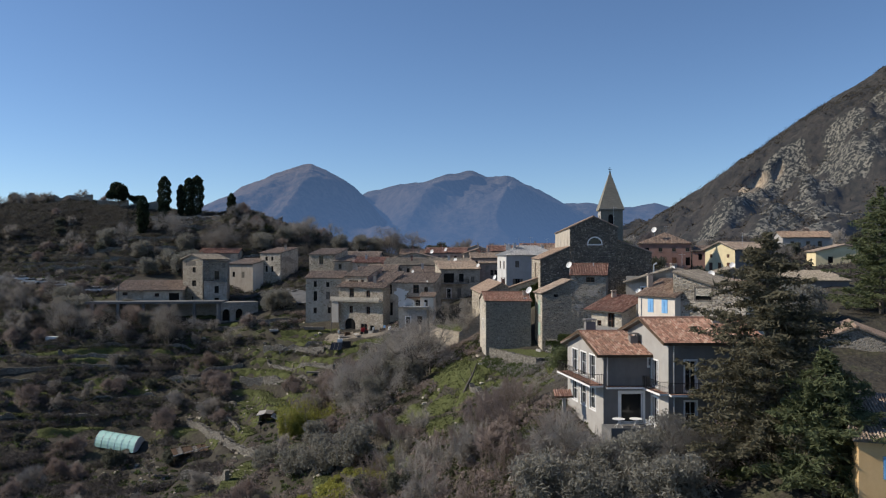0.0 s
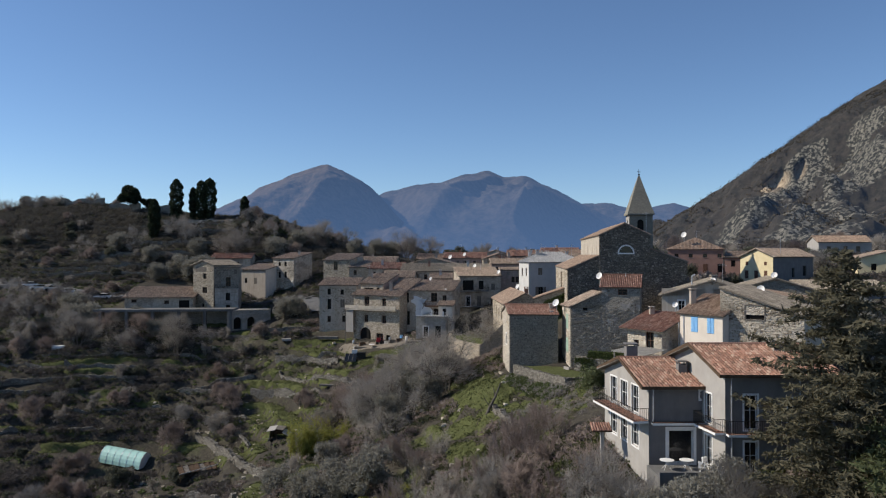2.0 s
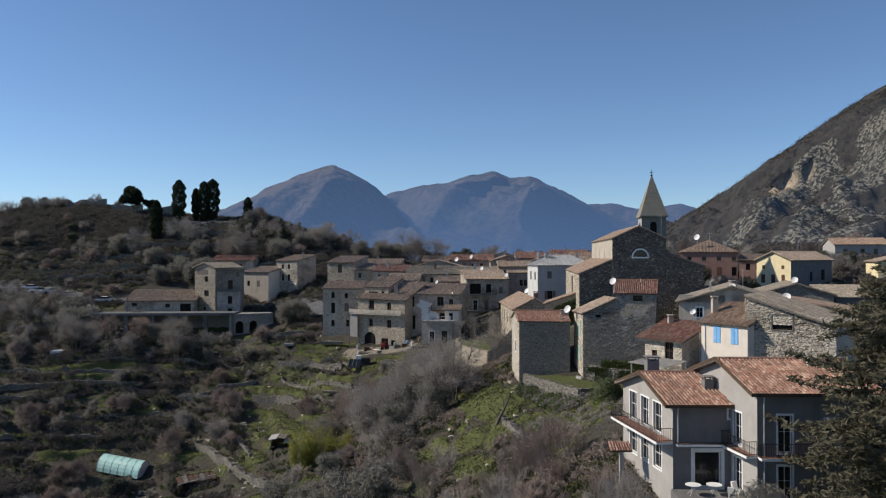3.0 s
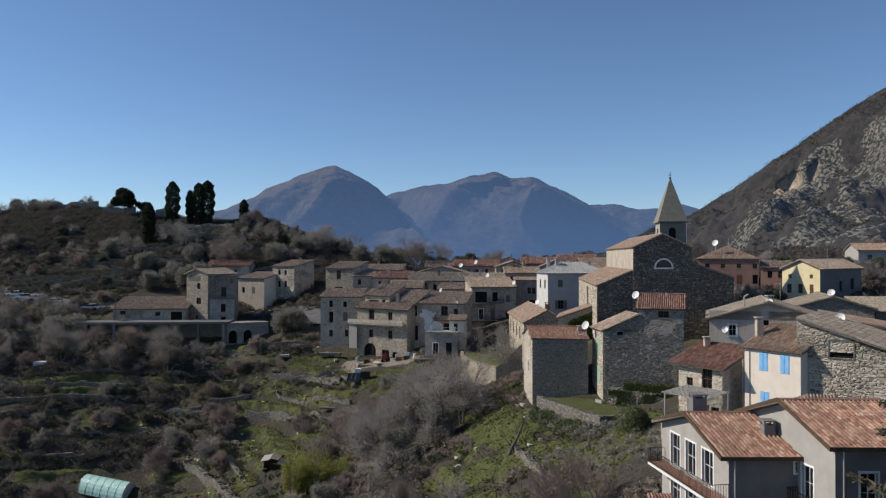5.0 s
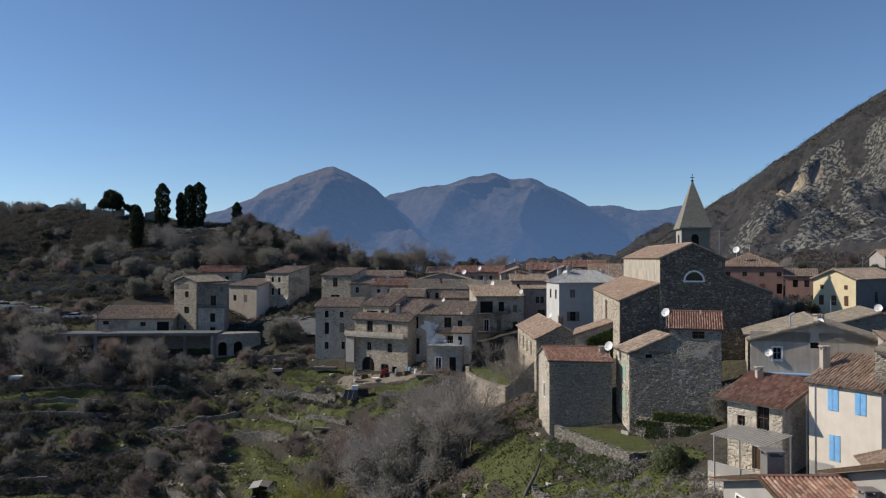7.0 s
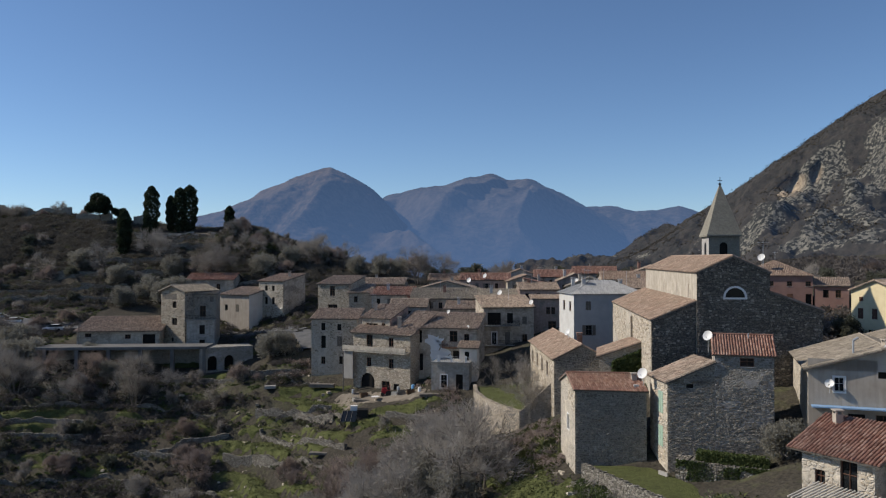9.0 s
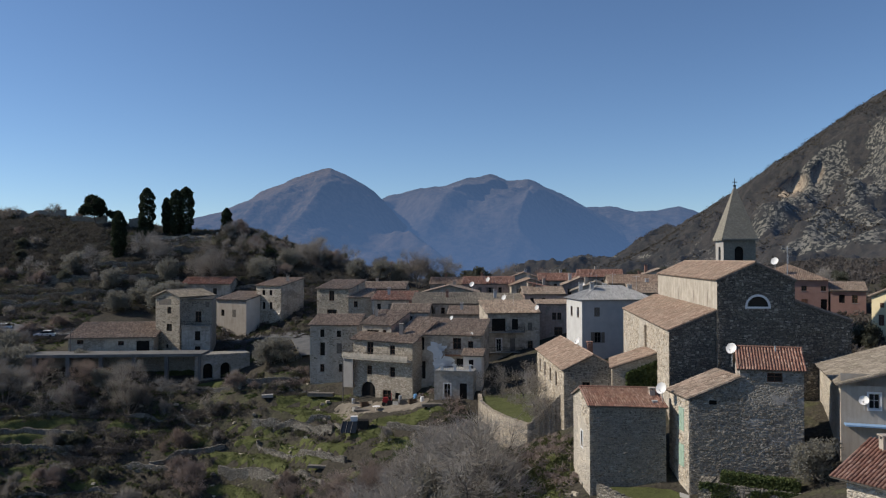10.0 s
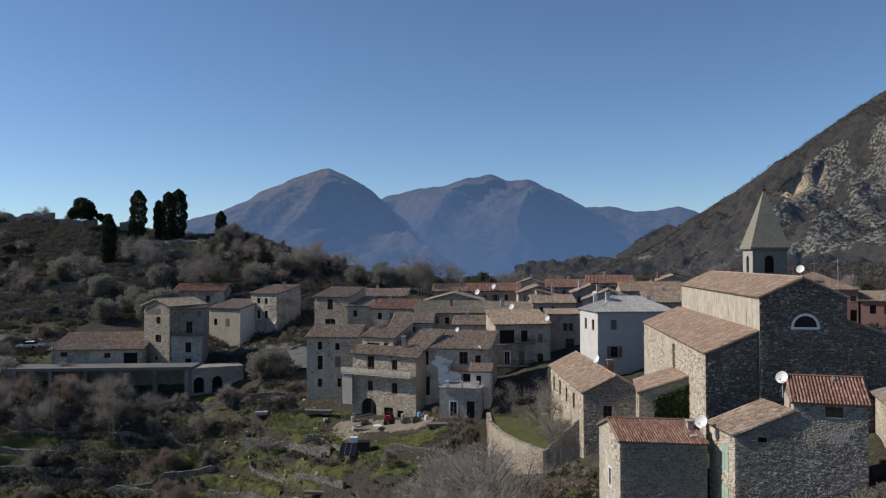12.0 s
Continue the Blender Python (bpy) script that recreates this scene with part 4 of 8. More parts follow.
def balcony(parent, p, q, out, z, deep, rail=1.0, thick=0.16, wall=M_WHITE, floor=None, bars=M_IRON, gap=0.16):
    """A slab from p to q along a wall, reaching deep metres out, with an iron railing round it."""
    o = parent.location
    p, q, out = Vector((*p, z)) - o, Vector((*q, z)) - o, Vector((*out, 0)).normalized()
    d = (q - p).normalized()
    h = Heap()
    h.block(p, q - p, out * deep, (0, 0, thick))
    slab = h.made("balcony", wall, parent)
    f = Heap()
    f.block(p + Vector((0, 0, thick)) + out * 0.0, q - p, out * (deep - 0.06), (0, 0, 0.02))
    f.made("floor_tiles", floor or M_TILE_RED, slab)
    r = Heap()
    up = Vector((0, 0, 1))
    corners = [p, p + out * (deep - 0.06), q + out * (deep - 0.06), q]
    for a, b in zip(corners, corners[1:]):
        n = max(1, int((b - a).length / gap))
        for i in range(n + 1):
            m = a.lerp(b, i / n) + up * thick
            r.rod(m, m + up * rail, 0.016, sides=4)
        for lift in (0.12, rail):
            r.rod(a + up * (thick + lift), b + up * (thick + lift), 0.026, sides=4)
    r.made("railing", bars, slab, "thin dark iron railing")
    return slab


balcony(near, (15.05, 79.0), (16.35, 69.9), (-1, -0.15), -14.25, 1.25)
balcony(near, (16.6, 69.95), (21.0, 69.95), (0, -1), -14.35, 0.45, rail=0.02, gap=9)
balcony(near, (20.55, 69.9), (21.05, 66.5), (-1, -0.14), -14.4, 0.75)
balcony(near, (21.1, 66.45), (25.5, 66.35), (0, -1), -14.4, 0.7)
for x, y, lo, hi in ((16.75, 69.92, -14.2, -11.6), (21.55, 66.42, -17.2, -10.0), (26.6, 66.35, -17.2, -10.0)):
    pipes = Heap()
    pipes.rod(Vector((x, y, lo)) - near.location, Vector((x, y, hi)) - near.location, 0.05)
    pipes.made("downpipe", M_METAL, near)

# ---------------------------------------------------------------- houses beside the lane
shut = house("house", "cream rendered house with bright blue shutters", (25.35, 90.3), (28.15, 85.8), 4.2, -14.0, -7.2, ("fall_front", 1.75), M_STUCCO_CREAM, M_TILE_ROSE,
             [("f", 1.45, -9.0, 0.85, 1.6, "blue"), ("f", 3.45, -9.0, 0.85, 1.6, "blue"), ("f", 1.55, -12.6, 0.85, 1.85, "blue")], over=0.3, pitch=0.24, course=0.4, ragged=0.05)
for x, y, hi in ((25.6, 89.85, -7.2), (25.28, 90.5, -8.2)):
    rail = Heap()
    rail.rod(Vector((x, y, -14)) - shut.location, Vector((x, y, hi)) - shut.location, 0.06)
    rail.made("downpipe", M_METAL, shut)
chimney(shut, 27.0, 91.2, -5.6, 0.55, 0.7, M_STUCCO_TAN)
barn = house("house", "rubble stone house with an open loft window", (28.3, 86.8), (34.5, 82.05), 9.0, -13.5, -6.95, ("fall_right", 2.45), M_PALESTONE, M_TILE_GREY,
             [("f", 2.45, -7.4, 1.75, 1.35, "gap")], over=0.3, rubble={"f": (0.27, S_MIX, 200, 0.45)})
d = Vector((6.2, -4.75, 0)).normalized()
for nm, x, z, w, h in (("window_sill", 2.35, -7.5, 1.95, 0.1), ("lintel", 2.35, -6.05, 1.95, 0.12), ("jamb", 2.35, -7.4, 0.1, 1.35), ("jamb", 4.2, -7.4, 0.1, 1.35)):
    fr = Heap()
    fr.block(Vector((28.3, 86.8, 0)) - barn.location + d * x + Vector((-0.03, -0.04, z)), d * w, (0.03, 0.05, 0), (0, 0, h))
    fr.made(nm, M_WOODGREY, barn)
red = house("house", "small stone house under a dark red roof with deep eaves", (20.9, 94.6), (23.5, 90.6), 4.0, -14.6, -9.0, ("fall_front", 1.45), M_PALESTONE, M_TILE_RED,
            [("f", 2.6, -11.4, 1.1, 2.1, "brown"), ("f", 2.2, -14.2, 1.2, 1.7, "door"), ("f", 3.6, -14.2, 0.8, 1.6, "brown"), ("f", 0.9, -11.2, 0.7, 0.9, "brown")], over=0.7, pitch=0.24, course=0.4, rubble={"f": (0.28, S_WARM, 100, 0.3)})
chimney(red, 23.9, 95.7, -7.9, 0.5, 0.8, M_STUCCO_TAN)
grey = house("house", "wide tan rendered gable house with grey tiles", (30.0, 112.6), (42.0, 108.4), 13.0, -12.5, -6.5, ("along", 1.95), M_STUCCO_TAN, M_TILE_GREY,
             [("f", 2.1, -8.4, 0.85, 1.3, "white"), ("f", 5.6, -7.1, 0.8, 1.6, "gap"), ("f", 3.2, -12.3, 1.4, 2.0, "gap"), ("f", 5.4, -12.3, 1.2, 2.0, "brown")], side_wall={"l": M_PALESTONE}, over=0.4)
aw = Heap()
d = Vector((12.0, -4.2, 0)).normalized()
aw.block(Vector((30.2, 112.5, -9.75)) - grey.location, d * 6.0, Vector((-0.33, -0.94, 0)) * 1.0, (0, 0, 0.12))
aw.made("awning", plain("blue_canopy", (0.20, 0.33, 0.52), (0.28, 0.42, 0.62), 1.0, rough=0.6), grey, "faded blue awning")
chimney(grey, 36.6, 111.6, -5.4, 0.7, 1.4, M_STUCCO_TAN)

# front rubble coloured darker for its shade, left wall paler for the sun
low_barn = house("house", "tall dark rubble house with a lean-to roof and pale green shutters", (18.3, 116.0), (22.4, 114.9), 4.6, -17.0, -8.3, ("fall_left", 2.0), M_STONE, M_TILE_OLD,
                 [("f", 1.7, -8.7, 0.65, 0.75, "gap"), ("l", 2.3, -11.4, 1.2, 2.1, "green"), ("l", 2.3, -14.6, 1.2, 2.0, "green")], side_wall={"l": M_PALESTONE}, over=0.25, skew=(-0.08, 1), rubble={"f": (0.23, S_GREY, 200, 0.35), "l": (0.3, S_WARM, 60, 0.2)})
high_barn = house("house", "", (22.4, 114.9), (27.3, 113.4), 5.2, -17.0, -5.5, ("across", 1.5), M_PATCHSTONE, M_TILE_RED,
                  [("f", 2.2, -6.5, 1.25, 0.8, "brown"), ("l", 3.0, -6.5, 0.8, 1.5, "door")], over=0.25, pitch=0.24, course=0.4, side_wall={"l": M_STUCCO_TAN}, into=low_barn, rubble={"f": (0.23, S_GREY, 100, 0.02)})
# pale left wall and grey front: sun and shade put into the stone colours
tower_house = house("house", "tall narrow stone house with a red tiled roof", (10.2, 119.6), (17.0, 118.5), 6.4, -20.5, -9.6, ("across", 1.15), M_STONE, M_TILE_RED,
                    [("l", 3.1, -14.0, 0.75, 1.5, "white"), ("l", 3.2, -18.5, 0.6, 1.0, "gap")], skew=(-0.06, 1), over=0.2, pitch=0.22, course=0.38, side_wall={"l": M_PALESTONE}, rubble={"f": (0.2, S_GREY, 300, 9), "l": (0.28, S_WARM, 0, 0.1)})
chimney(tower_house, 16.3, 120.6, -9.0, 0.5, 0.7, M_STUCCO_TAN)
chimney(tower_house, 16.2, 119.4, -9.4, 0.5, 0.4, M_STUCCO_WHITE, False)

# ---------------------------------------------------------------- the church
# shade coloured into the dark front stone; left walls paler, lime-rendered above
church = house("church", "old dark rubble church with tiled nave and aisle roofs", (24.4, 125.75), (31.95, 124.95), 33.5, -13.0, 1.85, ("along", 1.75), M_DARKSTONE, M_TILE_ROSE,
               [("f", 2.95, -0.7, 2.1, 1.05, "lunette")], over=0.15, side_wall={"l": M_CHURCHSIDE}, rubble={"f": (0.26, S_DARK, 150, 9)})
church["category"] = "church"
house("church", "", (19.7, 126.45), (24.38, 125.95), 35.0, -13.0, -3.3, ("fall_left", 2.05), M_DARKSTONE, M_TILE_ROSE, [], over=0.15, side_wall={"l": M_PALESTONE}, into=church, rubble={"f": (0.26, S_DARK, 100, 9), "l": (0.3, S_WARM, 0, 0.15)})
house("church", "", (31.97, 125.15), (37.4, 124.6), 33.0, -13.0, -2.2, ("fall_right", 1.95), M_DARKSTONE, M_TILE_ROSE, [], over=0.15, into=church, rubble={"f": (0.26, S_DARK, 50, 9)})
for s, w, h in ((4.0, 0.7, 1.5), (10.5, 0.6, 1.3), (19.0, 0.7, 1.4)):
    mark = Heap()
    p = Vector((24.4, 125.75, 0)) - church.location + Vector((0.105, 0.994, 0)) * s
    mark.block(p + Vector((-0.03, 0, -0.9)), Vector((0.105, 0.994, 0)) * w, (0.06, 0, 0), (0, 0, h))
    mark.made("blind_window", M_STUCCO_TAN, church)
for s, w in ((14.0, 0.5),):
    p = Vector((19.7, 126.45, 0)) - church.location + Vector((0.105, 0.994, 0)) * s
    butt = Heap()
    butt.block(p + Vector((-0.25, 0, -14)), (0, w * 0.6, 0), (0.25, 0, 0), (0, 0, 10.2))
    butt.made("buttress", M_WARMSTONE, church)
# pale left wall: the sun on that face is put into its colour
tower = house("bell_tower", "square stone bell tower with a tall pointed spire", (37.15, 158.2), (41.6, 157.75), 4.4, -12.0, 6.9, ("none", 0), M_SPIRE, M_SPIRE,
              [("f", 1.55, 3.6, 1.2, 2.3, "arch"), ("l", 1.6, 3.6, 1.2, 2.3, "arch"), ("r", 1.6, 3.6, 1.2, 2.3, "arch")], side_wall={"l": M_STUCCO_PALE})
tower["category"] = "bell tower"
sp = Heap()
c0 = Vector((39.55, 160.1, 0)) - tower.location
u0, w0 = Vector((0.995, -0.1, 0)), Vector((0.1, 0.995, 0))
rings = [(2.55, 6.75), (2.55, 7.0), (2.2, 8.0), (0.12, 14.6)]
pts = [[c0 + u0 * (r * a) + w0 * (r * b) + Vector((0, 0, z)) for a, b in ((-1, -1), (1, -1), (1, 1), (-1, 1))] for r, z in rings]
for k in range(3):
    for i in range(4):
        j = (i + 1) % 4
        sp.poly(pts[k][i], pts[k][j], pts[k + 1][j], pts[k + 1][i])
sp.poly(*pts[3])
sp.poly(*reversed(pts[0]))
sp.made("spire", M_SPIRE, tower)
cr = Heap()
tip = c0 + Vector((0, 0, 14.4))
cr.rod(tip, tip + Vector((0, 0, 1.5)), 0.05)
cr.block(tip + Vector((-0.35, -0.04, 0.9)), (0.7, 0, 0), (0, 0.08, 0), (0, 0, 0.08))
cr.block(tip + Vector((-0.16, -0.16, 0.25)), (0.32, 0, 0), (0, 0.32, 0), (0, 0, 0.28))
cr.made("finial", M_IRON, tower)
annex = house("annex", "low annex under a tiled roof with ivy on its gable", (15.7, 134.5), (21.0, 133.4), 8.0, -13.0, -8.2, ("fall_left", 1.9), M_WARMSTONE, M_TILE_ROSE,
              [("l", 1.0, -10.6, 0.8, 1.4, "gap"), ("l", 4.0, -10.6, 0.8, 1.4, "gap")], over=0.25)
# left wall in lighter, warmer stone, with its sunlight in the colour
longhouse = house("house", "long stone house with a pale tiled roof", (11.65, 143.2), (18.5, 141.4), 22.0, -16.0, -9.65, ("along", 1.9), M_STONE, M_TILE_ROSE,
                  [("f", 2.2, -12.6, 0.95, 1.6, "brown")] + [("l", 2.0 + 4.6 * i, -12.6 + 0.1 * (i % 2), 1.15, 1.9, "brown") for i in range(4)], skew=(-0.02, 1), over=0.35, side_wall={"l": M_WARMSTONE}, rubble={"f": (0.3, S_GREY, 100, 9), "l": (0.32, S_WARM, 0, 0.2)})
chimney(longhouse, 16.2, 150.0, -8.2, 0.7, 1.1, M_TILE_RED)
# left wall painted a lighter white to show sunlight falling on it
white = house("house", "white rendered house with a hipped grey roof", (19.3, 172.0), (31.2, 172.6), 8.0, -12.0, -2.4, ("hip", 2.0), M_STUCCO_WHITE, M_TILE_PALE,
              [("f", 2.0, -5.2, 0.9, 1.5, "greyshut"), ("f", 7.5, -5.2, 0.9, 1.5, "greyshut"), ("f", 2.0, -9.4, 1.1, 1.7, "open"), ("f", 8.0, -9.4, 1.1, 1.7, "open"), ("l", 2.2, -5.4, 1.0, 1.6, "brown"), ("l", 5.5, -5.4, 1.0, 1.6, "brown")],
              skew=(-0.15, 1), over=0.4, side_wall={"l": plain("sunlit_white_render", (0.48, 0.47, 0.45), (0.60, 0.59, 0.565), 0.8, streak=0.25, stain=(0.42, 0.40, 0.37))})
for x, y, h in ((21.5, 175, 1.6), (24.0, 177, 1.3), (28.0, 176, 1.2), (20.3, 178.5, 1.4)):
    chimney(white, x, y, -1.6, 0.6, h, M_STUCCO_WHITE)

# ---------------------------------------------------------------- the middle of the village
sq = house("house", "square stone tower house with a low tiled roof", (-30.7, 217.4), (-23.3, 214.6), 8, -12, -2.35, ("fall_front", 1.7), M_WARMSTONE, M_TILE_OLD,
           [("f", 3.0, -4.9, 1.3, 2.2, "brown"), ("f", 2.5, -9.0, 2.4, 2.2, "brown"), ("r", 2.6, -5, 0.8, 1.2, "brown")], rubble={"f": (0.32, S_MIX, 0, 0.3)})
house("house", "tall grey stone house in shade with small windows", (-27.7, 190.4), (-18.9, 189.6), 7.0, -19.5, -8.1, ("fall_front", 1.5), M_PALESTONE, M_TILE_OLD,
      [("f", 1.9, -10.2, 0.8, 1.4, "gap"), ("f", 1.9, -13.6, 0.9, 2.4, "gap"), ("f", 1.9, -16.6, 0.8, 1.4, "brown"), ("f", 5.0, -10.2, 0.8, 1.2, "gap"), ("f", 5.0, -13.2, 1.0, 1.9, "greyshut"), ("f", 5.4, -16.6, 0.8, 1.5, "gap")], rubble={"f": (0.3, S_MIX, 0, -0.05)})
arch = house("house", "warm rubble house with a balcony and a dark arched cellar", (-18.9, 183.4), (-8.3, 177.6), 7.2, -21.5, -9.9, ("none", 0), M_WARMSTONE, M_TILE_OLD,
             [("f", 1.7, -20.4, 2.9, 3.3, "arch"), ("f", 6.1, -20.2, 1.7, 1.9, "brown"), ("f", 8.6, -20.6, 1.1, 2.0, "gap"),
              ("f", 2.9, -15.9, 1.0, 1.6, "brown"), ("f", 7.6, -16.0, 1.0, 1.7, "brown"), ("f", 2.9, -12.4, 1.3, 2.2, "brown"), ("f", 7.6, -12.2, 1.0, 1.6, "brown")], over=0.5, ragged=0.11, rubble={"f": (0.3, S_WARM, 100, 0.5)})
balcony(arch, (-20.2, 184.1), (-8.5, 177.6), (-0.48, -0.88), -13.2, 1.3, rail=1.0, thick=0.3, wall=M_PALESTONE, floor=M_CONCRETE, bars=M_WOODGREY, gap=0.3)
para = Heap()
para.block(Vector((-20.2, 184.1, -12.9)) - arch.location + Vector((-0.48, -0.88, 0)) * 1.24, (11.7, -6.5, 0), Vector((-0.48, -0.88, 0)) * 0.12, (0, 0, 0.75))
para.made("parapet", M_PALESTONE, arch)
annex2 = Heap()
annex2.block(Vector((-20.8, 183.2, -18.2)) - arch.location, (1.9, -0.9, 0), (0.2, 1.5, 0), (0, 0, 4.9))
annex2.made("stair_tower", M_STUCCO_PALE, arch)
BACKWARD = (0.48, 0.877)
roof_slope(arch, (-18.9, 183.4), (-12.5, 179.9), -9.9, BACKWARD, 2.7, 0.95, M_TILE_OLD, 0.5, seed=3)
roof_slope(arch, (-12.4, 179.84), (-8.3, 177.6), -10.0, BACKWARD, 9.4, 3.5, M_TILE_OLD, 0.45, ragged=0.13, seed=4)
gable = Heap()
for foot in ((-8.34, 177.64), (-12.36, 179.84)):
    o = Vector((*foot, -9.9)) - arch.location
    back3 = Vector((*BACKWARD, 0))
    gable.poly(o, o + back3 * 9.2, o + back3 * 9.2 + Vector((0, 0, 3.3)))
gable.made("gable", M_OLDPINK, arch)
house("house", "", (-17.55, 185.7), (-12.2, 182.76), 6.4, -8.35, -7.5, ("fall_front", 2.1), M_OLDTAN, M_TILE_OLD, [("f", 0.9, -9.3, 2.6, 0.9, "gap"), ("f", 4.3, -9.2, 0.8, 0.9, "brown")], side_wall={"r": M_OLDPINK}, ragged=0.12, into=arch)
chimney(arch, -15.2, 188.2, -6.4, 0.6, 1.2)
chimney(arch, -10.4, 181.6, -8.9, 0.7, 1.6, M_STUCCO_TAN)
ruin = house("house", "half ruined house with broken plaster and terraces", (-8.3, 180.6), (3.3, 178.2), 9.5, -20.5, -8.9, ("fall_front", 2.0), M_OLDTAN, M_TILE_OLD,
             [("f", 1.0, -11.5, 1.0, 2.2, "gap"), ("f", 1.0, -16.4, 1.2, 3.0, "gap"), ("f", 4.2, -15.2, 1.1, 2.3, "gap"), ("f", 7.6, -15.4, 1.3, 2.6, "gap"), ("f", 7.0, -11.2, 1.4, 1.9, "brown"), ("f", 9.6, -11.4, 0.9, 1.6, "brown")], ragged=0.12)
for x, z, w, h in ((3.0, -12.7, 2.4, 2.6), (3.6, -14.6, 3.2, 2.0), (5.8, -15.3, 1.5, 1.9), (9.2, -14.4, 1.6, 1.9), (4.4, -11.5, 1.5, 1.0)):
    d = Vector((11.6, -2.4, 0)).normalized()
    plaster, o = Heap(), Vector((-8.3, 180.6, 0)) - ruin.location + d * (x + w / 2) + Vector((0, -0.05, z + h / 2))
    ragged_edge = random.Random(int(x * 10))
    ring = []
    for k in range(22):
        a, q = 2 * math.pi * k / 22, ragged_edge.uniform(0.55, 1.2)
        ring.append(o + d * (math.cos(a) * q * w * 0.6) + Vector((0, 0, math.sin(a) * q * h * 0.6)))
    plaster.poly(*ring)
    for p, q in zip(ring, ring[1:] + ring[:1]):
        plaster.poly(q, p, p + Vector((0, 0.07, 0)), q + Vector((0, 0.07, 0)))
    plaster.made("plaster_patch", M_WHITE, ruin, "pale broken plaster")
wing = house("house", "low white outbuilding with a roof terrace", (-4.6, 173.6), (1.7, 172.3), 5.6, -20.0, -14.1, ("none", 0), M_OLDGREY, M_TILE_OLD, [("f", 1.6, -18.4, 1.1, 2.3, "white"), ("f", 4.2, -18.6, 1.2, 2.6, "gap")], side_wall={"f": M_OLDGREY})
balcony(ruin, (-2.6, 179.4), (1.8, 178.5), (-0.2, -0.98), -12.3, 1.0, rail=1.0, wall=M_BROWN, floor=M_WOOD, bars=M_BROWN, gap=0.22)
for px_, wid in ((-3.6, 0.5), (-1.4, 0.35), (1.0, 0.4)):
    post = Heap()
    post.block(Vector((px_, 173.2 - (px_ + 4.6) * 0.2, -14.0)) - wing.location, (wid, 0, 0), (0, 0.3, 0), (0, 0, 1.1))
    post.made("terrace_post", M_WHITE, wing)
deck = Heap()
deck.block(Vector((-4.6, 173.6, -14.15)) - wing.location, (6.3, -1.3, 0), (1.2, 5.4, 0), (0, 0, 0.1))
deck.made("terrace_floor", M_CONCRETE, wing)
balcony(wing, (-4.6, 173.5), (1.7, 172.2), (-0.2, -0.98), -14.1, 0.5, rail=0.95, bars=M_WHITE, wall=M_CONCRETE, floor=M_CONCRETE, gap=0.35)
shed = house("house", "small tiled porch on the terrace", (0.2, 175.4), (3.2, 174.8), 2.6, -18.0, -11.9, ("fall_front", 0.8), M_STUCCO_CREAM, M_TILE_OLD, [("f", 0.9, -14, 0.8, 1.5, "gap")])
flats = house("house", "three-storey rendered house with balconies", (5.2, 190.2), (15.0, 191.6), 8, -16, -6.0, ("fall_front", 1.9), M_OLDTAN, M_TILE_OLD,
              [("f", 0.8, -9.2, 2.6, 2.3, "gap"), ("f", 4.6, -9.0, 1.2, 2.0, "gap"), ("f", 7.6, -9.2, 0.9, 1.5, "greyshut"), ("f", 1.6, -13.0, 1.0, 2.4, "white"), ("f", 4.2, -13.0, 1.0, 2.4, "greyshut"), ("f", 7.6, -12.8, 1.0, 1.7, "brown")])
balcony(flats, (5.2, 190.2), (12.0, 191.2), (0.14, -0.99), -9.5, 0.9, rail=0.9, wall=M_CONCRETE, floor=M_CONCRETE)
balcony(flats, (5.2, 190.2), (12.0, 191.2), (0.14, -0.99), -13.2, 0.9, rail=0.9, wall=M_CONCRETE, floor=M_CONCRETE)
house("house", "pale rendered house with two small windows", (15.4, 196.2), (21.2, 196.0), 7, -13, -4.7, ("fall_front", 0.5), M_OLDPINK, M_TILE_OLD, [("f", 2.6, -7.6, 0.8, 1.4, "brown"), ("f", 3.6, -7.6, 0.8, 1.4, "brown"), ("f", 3.0, -10.6, 1.6, 1.6, "brown")])
